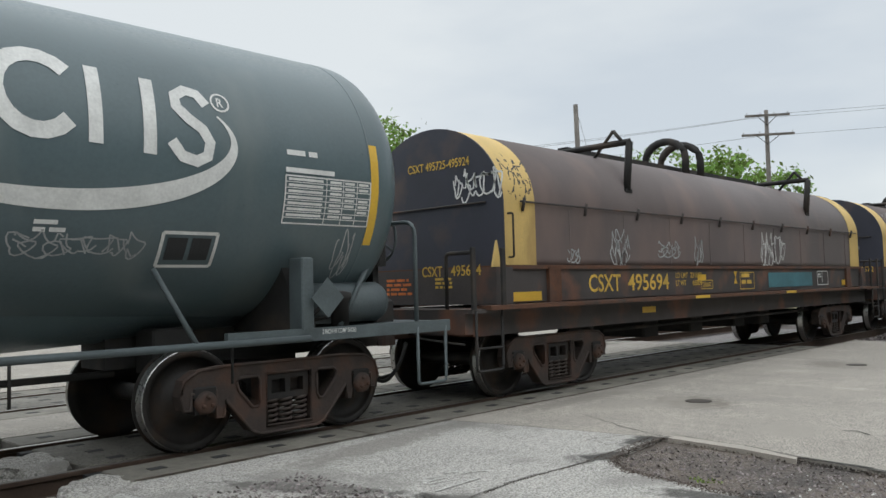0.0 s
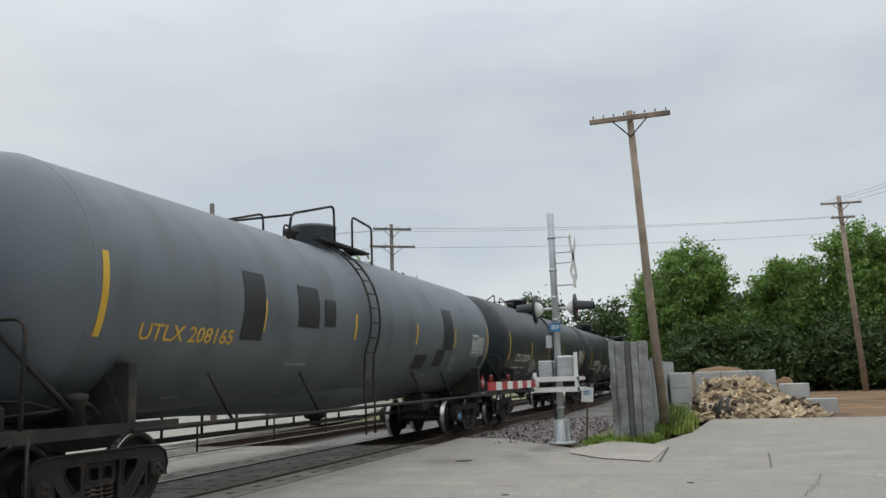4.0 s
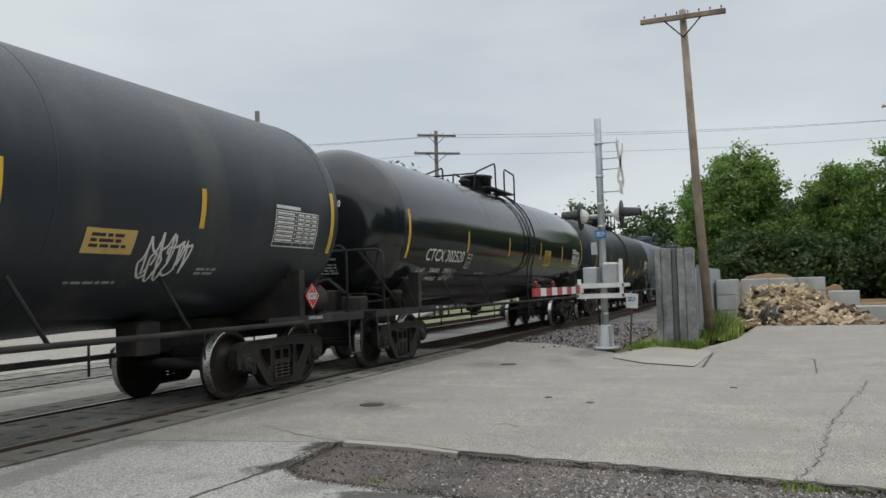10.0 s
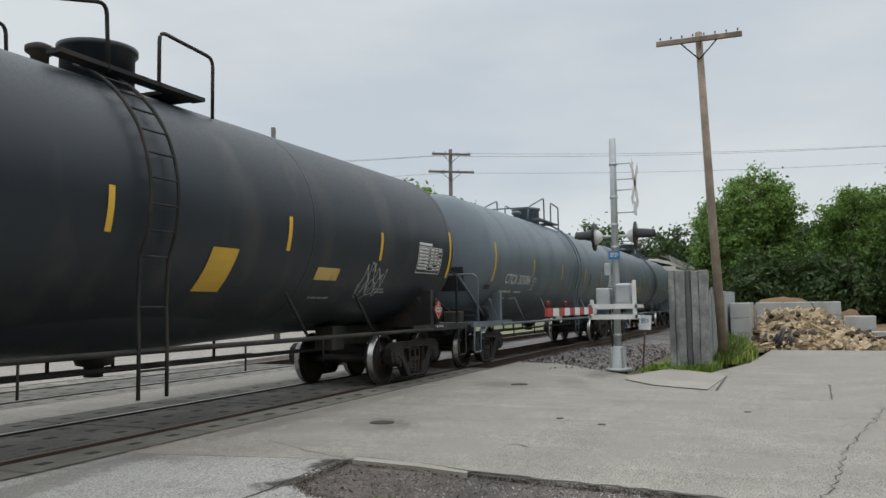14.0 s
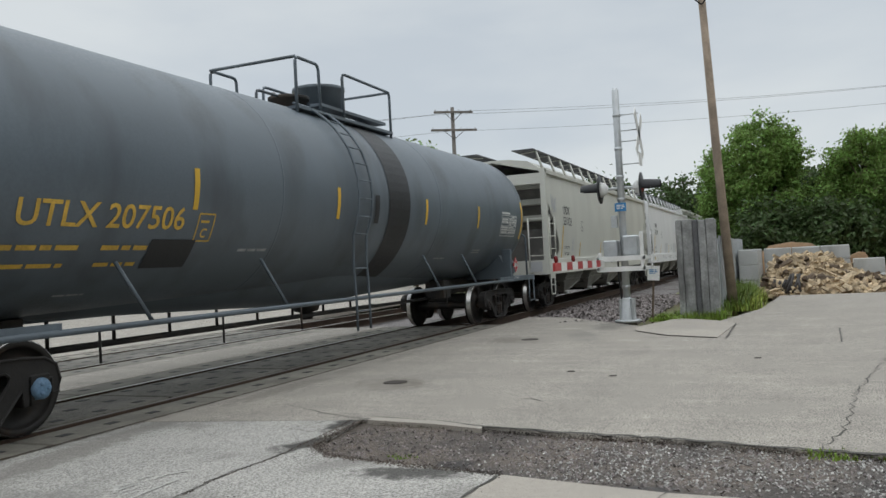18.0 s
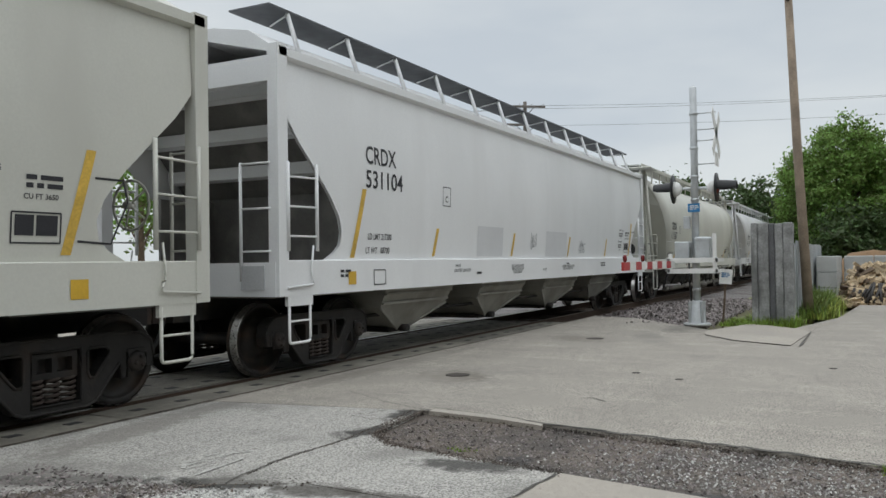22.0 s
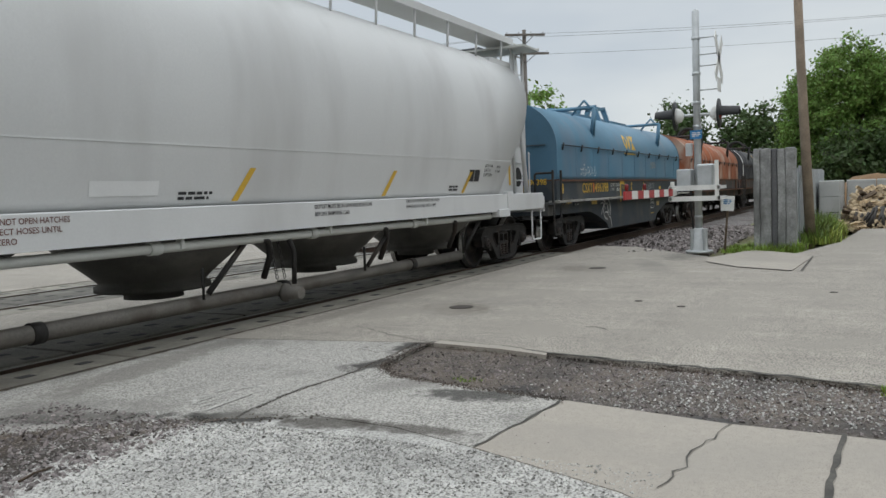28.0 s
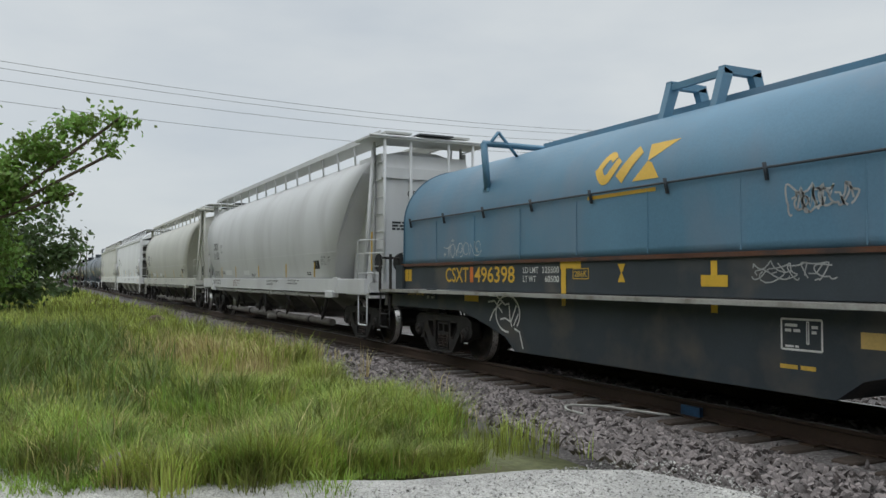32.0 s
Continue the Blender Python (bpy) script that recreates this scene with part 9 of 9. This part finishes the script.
def in_box(x0, x1, y0, y1, zf, power=1.0):
    def place(rng, n):
        x = x0 + (x1 - x0) * rng.random(n) ** power
        y = y0 + (y1 - y0) * rng.random(n)
        return np.stack([x, y, zf(x, y)], 1)
    return place


def bed_near(x, y):
    z = np.interp(y, [4.0, 4.6, 5.4, 5.9, 6.2, 6.6], [-0.05, -0.09, -0.13, -0.185, -0.235, -0.25])
    on_tie = (np.abs(x[:, None] - np.array(TIE_X)[None]).min(1) < 0.15) & (y > YC - 1.34)
    return z - 0.055 * on_tie


stones("ballast_stones", "grey and pinkish broken ballast stones beside the rail", 14000, in_box(2.6, -14, 4.1, 6.62, bed_near, 1.2), 0.036, "stone", 1)
stones("ballast_stones", "grey broken ballast stones between and beyond the rails", 6500, in_box(2.7, -14, 6.95, 10.6, lambda x, y: np.where((y > 8.3), -0.175, -0.2), 1.2), 0.043, "stone", 2)
stones("ballast_stones", "grey broken ballast stones along the far track side", 5000, in_box(-13, -50, 4.3, 6.62, bed_near, 1.3), 0.055, "stone", 3)
stones("ballast_stones", "grey broken ballast stones past the crossing", 5000, in_box(17.7, 30, 3.0, 6.62, lambda x, y: np.interp(y, [3.0, 4.5, 6.2], [-0.06, -0.05, -0.17]), 1.4), 0.05, "stone", 4)
stones("gravel_pebbles", "pale and dark gravel pebbles in the dirt strip", 4200, in_box(5.0, 6.5, -2.5, 3.6, lambda x, y: 0 * x - 0.034), 0.012, "stone", 5)
stones("gravel_pebbles", "pale fine pebbles in the dirt strip", 2600, lambda rng, n: np.stack([5.12 + 1.15 * rng.random(n), -2.4 + 3.4 * rng.random(n) + 0.7 * np.abs(rng.normal(size=n)), np.full(n, -0.034)], 1), 0.0105, "gravel", 15)
stones("gravel_pebbles", "loose gravel in the dirt patch", 4500, in_box(2.0, 3.8, 3.75, 5.2, lambda x, y: 0 * x - 0.018), 0.022, "stone", 6)
stones("gravel_pebbles", "light loose pebbles of the gravel drive", 26000, in_box(3.9, -5.0, 0.9, 4.4, lambda x, y: 0 * x - 0.008, 1.5), 0.0095, "gravel", 7)


def grass(name, label, n, place, height, material, seed, wide=0.005, bend=0.5, tuft=14, spread=0.06):
    """Blades in tufts, bent outwards; tufts differ in height."""
    rng = np.random.default_rng(seed)
    k = max(1, n // tuft)
    c0 = place(rng, k)
    tall = height * (0.45 + 0.5 * rng.random(k)) * (0.55 + 0.75 * (0.5 + 0.5 * np.sin(c0[:, 0] * 1.7 + 2.2 * np.sin(c0[:, 1] * 1.9 + c0[:, 0] * 0.6))))
    n = k * tuft
    c = np.repeat(c0, tuft, 0)
    off = rng.normal(size=(n, 2)) * spread
    c[:, :2] += off
    h = np.repeat(tall, tuft) * (0.45 + 0.75 * rng.random(n))
    a = np.arctan2(off[:, 1], off[:, 0]) + 0.9 * rng.normal(size=n)
    lean = bend * h * (0.25 + 1.1 * rng.random(n) ** 1.5)
    d = np.stack([np.cos(a), np.sin(a), 0 * a], 1)
    s = np.stack([-np.sin(a), np.cos(a), 0 * a], 1) * (wide * (0.6 + 0.8 * rng.random(n)))[:, None]
    up = np.array([0, 0, 1.0])
    mid_ = c + up * (h * 0.62)[:, None] + d * (lean * 0.30)[:, None]
    tip = c + up * h[:, None] + d * lean[:, None]
    pts = np.stack([c - s, c + s, mid_ + s * 0.8, mid_ - s * 0.8, tip], 1).reshape(-1, 3)
    q = 5 * np.arange(n)[:, None]
    faces = (q + np.array([[0, 1, 2, 3]])).tolist() + (q + np.array([[3, 2, 4]])).tolist()
    me = bpy.data.meshes.new(name)
    me.from_pydata(pts.tolist(), [], faces)
    me.materials.append(M[material])
    return tagged(new(name, me), label, "grass", kind="stuff")


def verge(x0, x1, power):
    """The grass strip beside the track, ragged along the ballast and the drive."""
    def place(rng, n):
        x = x0 + (x1 - x0) * rng.random(n) ** power
        edge = np.interp(-x, [5.27, 5.7, 6.7, 7.8, 12, 18.6, 23, 47, 120], [2.5, 3.0, 3.65, 3.8, 4.05, 4.7, 4.2, 3.8, 3.5]) + 0.15 * np.sin(x * 3.1) + 0.12 * np.sin(x * 7.7)
        low = np.interp(-x, [5.27, 5.43, 5.7, 6.1, 6.6, 9, 12, 30], [3.2, 2.5, 1.5, 0.7, 0.0, -3.0, -6.0, -7.0]) + 0.12 * np.sin(x * 9)
        y = low + (edge - low) * rng.random(n) + 0.22 * rng.exponential(size=n) * np.where(rng.random(n) < 0.14, -1, 0)
        x = x + 0.22 * rng.exponential(size=n) * (rng.random(n) < 0.06)
        return np.stack([x, y, -0.07 + 0 * x], 1)
    return place


def spot(x, y, sx, sy, z=-0.05):
    return lambda rng, n: np.stack([x + sx * rng.normal(size=n), y + sy * rng.normal(size=n), 0 * np.zeros(n) + z], 1)


grass("grass", "short green grass between the tufts", 30000, verge(-5.5, -13, 1.0), 0.13, "lush", 20, 0.004, 0.9, 10, 0.09)
grass("grass", "uneven tufts of bright green grass beside the track", 64000, verge(-5.62, -13, 1.0), 0.36, "blade", 21, 0.0036, 0.9, 110, 0.085)
grass("grass", "lush green tufts along the gravel drive", 30000, verge(-5.7, -9.5, 1.0), 0.36, "lush", 31, 0.004, 0.9, 130, 0.10)
grass("grass", "tall green grass farther along the track", 46000, verge(-12.5, -34, 1.2), 0.46, "blade", 22, 0.008, 0.8, 30, 0.14)
grass("grass", "tall lush grass under the tree", 26000, in_box(-8.5, -22, -5.0, 1.6, lambda x, y: 0 * x - 0.07), 0.60, "tall", 32, 0.007, 0.7, 24, 0.12)
grass("grass", "grass strip far along the track", 26000, verge(-33, -110, 1.4), 0.55, "blade", 23, 0.03, spread=0.3)
grass("dry_grass", "dry straw coloured grass among the green", 6000, verge(-5.6, -20, 1.0), 0.42, "straw", 24, 0.004, 0.8, 20, 0.10)
grass("dry_grass", "patch of dry yellow grass near the ballast", 9000, spot(-14.6, 2.7, 1.6, 0.8), 0.42, "straw", 25)
grass("dry_grass", "dry tufts along the gravel drive", 1300, spot(-6.0, 0.85, 0.16, 0.3), 0.20, "straw", 33, 0.0035, 0.9, 30, 0.05)
grass("weeds", "low green weeds creeping over the edge of the drive", 2600, spot(-6.15, 0.30, 0.16, 0.38), 0.15, "lush", 38, 0.005, 0.9, 24, 0.07)
grass("weeds", "bright tufts at the corner of the drive", 3600, spot(-5.85, 1.35, 0.16, 0.45), 0.34, "blade", 39, 0.005, 0.75, 90, 0.08)
grass("weeds", "sparse weeds at the ballast's foot", 330, spot(-5.85, 3.62, 0.20, 0.20), 0.30, "blade", 34, 0.004, 0.5, 6)
grass("weeds", "short green weeds round the foot of the slab pillar", 2600, in_box(17.75, 19.2, 1.25, 2.75, lambda x, y: 0 * x - 0.05), 0.20, "lush", 26, 0.008, 0.8)
grass("weeds", "tall green weeds between the pillar, the pole and the blocks", 5200, in_box(20.6, 26.3, 1.0, 1.42, lambda x, y: 0 * x - 0.05), 0.52, "tall", 36, 0.014, 0.6, 18, 0.12)
grass("weeds", "yellowing weeds along the lot by the blocks", 1800, in_box(20.5, 26.6, 0.78, 1.05, lambda x, y: 0 * x - 0.05), 0.38, "blade", 37, 0.012, 0.8, 16, 0.10)
grass("weeds", "weeds along the broken edge of the lot", 320, spot(6.08, -0.32, 0.05, 0.16, -0.03), 0.075, "lush", 27, 0.005, 0.9, 16, 0.03)
grass("weeds", "weeds along the broken edge of the lot", 260, spot(5.98, -0.95, 0.04, 0.10, -0.03), 0.085, "lush", 35, 0.005, 0.9, 16, 0.03)
grass("weeds", "small green weeds in the gravel strip", 96, spot(5.52, 2.75, 0.05, 0.10, -0.03), 0.035, "lush", 28, 0.004, 1.0, 16, 0.02)


def along(pts, wide, z):
    """Places scattered about a line of points."""
    def place(rng, n):
        p = np.array(pts, float)
        seg = np.linalg.norm(np.diff(p, axis=0), axis=1)
        k = rng.choice(len(seg), n, p=seg / seg.sum())
        c = p[k] + (p[k + 1] - p[k]) * rng.random(n)[:, None] + wide * rng.normal(size=(n, 2)) * (0.4 + rng.random((n, 1)))
        return np.stack([c[:, 0], c[:, 1], z + 0 * c[:, 0]], 1)
    return place


stones("crumbled_grit", "dark crumbled grit along the broken paving edges", 2200, along([(6.70, 3.74), (6.0, 3.68), (5.64, 3.62), (5.36, 3.3), (5.2, 2.5), (5.09, 1.83)], 0.03, -0.004), 0.007, "soil", 41)
stones("crumbled_grit", "dark crumbled grit where paving meets the drive", 260, along([(4.19, 3.19), (3.95, 3.66), (3.68, 4.22), (3.3, 4.67), (2.8, 5.2)], 0.05, -0.004), 0.008, "soil", 42)
stones("crumbled_grit", "dark grit in the cracks of the paving", 700, along([(6.7, 3.85), (6.3, 3.78), (5.34, 3.7), (4.92, 3.73), (4.54, 3.75), (4.2, 3.7)], 0.012, -0.002), 0.005, "soil", 43)
stones("crumbled_grit", "dark grit along the lot's broken edge", 1500, along([(6.68, 3.6), (6.60, 2.87), (6.38, 1.78), (6.29, 0.9), (6.10, 0.0), (5.5, -4.0)], 0.04, -0.02), 0.009, "soil", 44)
stones("crumbled_grit", "small loose stones lying on the paving", 140, in_box(3.2, 8.0, 1.0, 5.9, lambda x, y: 0 * x + 0.001), 0.004, "stone", 45)


# ---- the train rolls past ----
def rolled(t):
    """How far the train has come by t seconds."""
    u = t / 32
    return 7.884 * t + 5.56 * u * u + 12.48 * u ** 3 - 12.46 * u ** 4


def motions():
    times = [i / 15 for i in range(481)]
    for car, x in CARS:
        walk(car, [(t, pose(x - rolled(t), YC, 0)) for t in (0, 4, 8, 12, 16, 20, 24, 28, 30, 32)])
    for axle, x in SPINNING:
        start = 40 * math.sin(x * 7.3)
        walk(axle, [(t, pose(x, 0, WR, 0, start - math.degrees(rolled(t) / WR), 0)) for t in times])


motions()
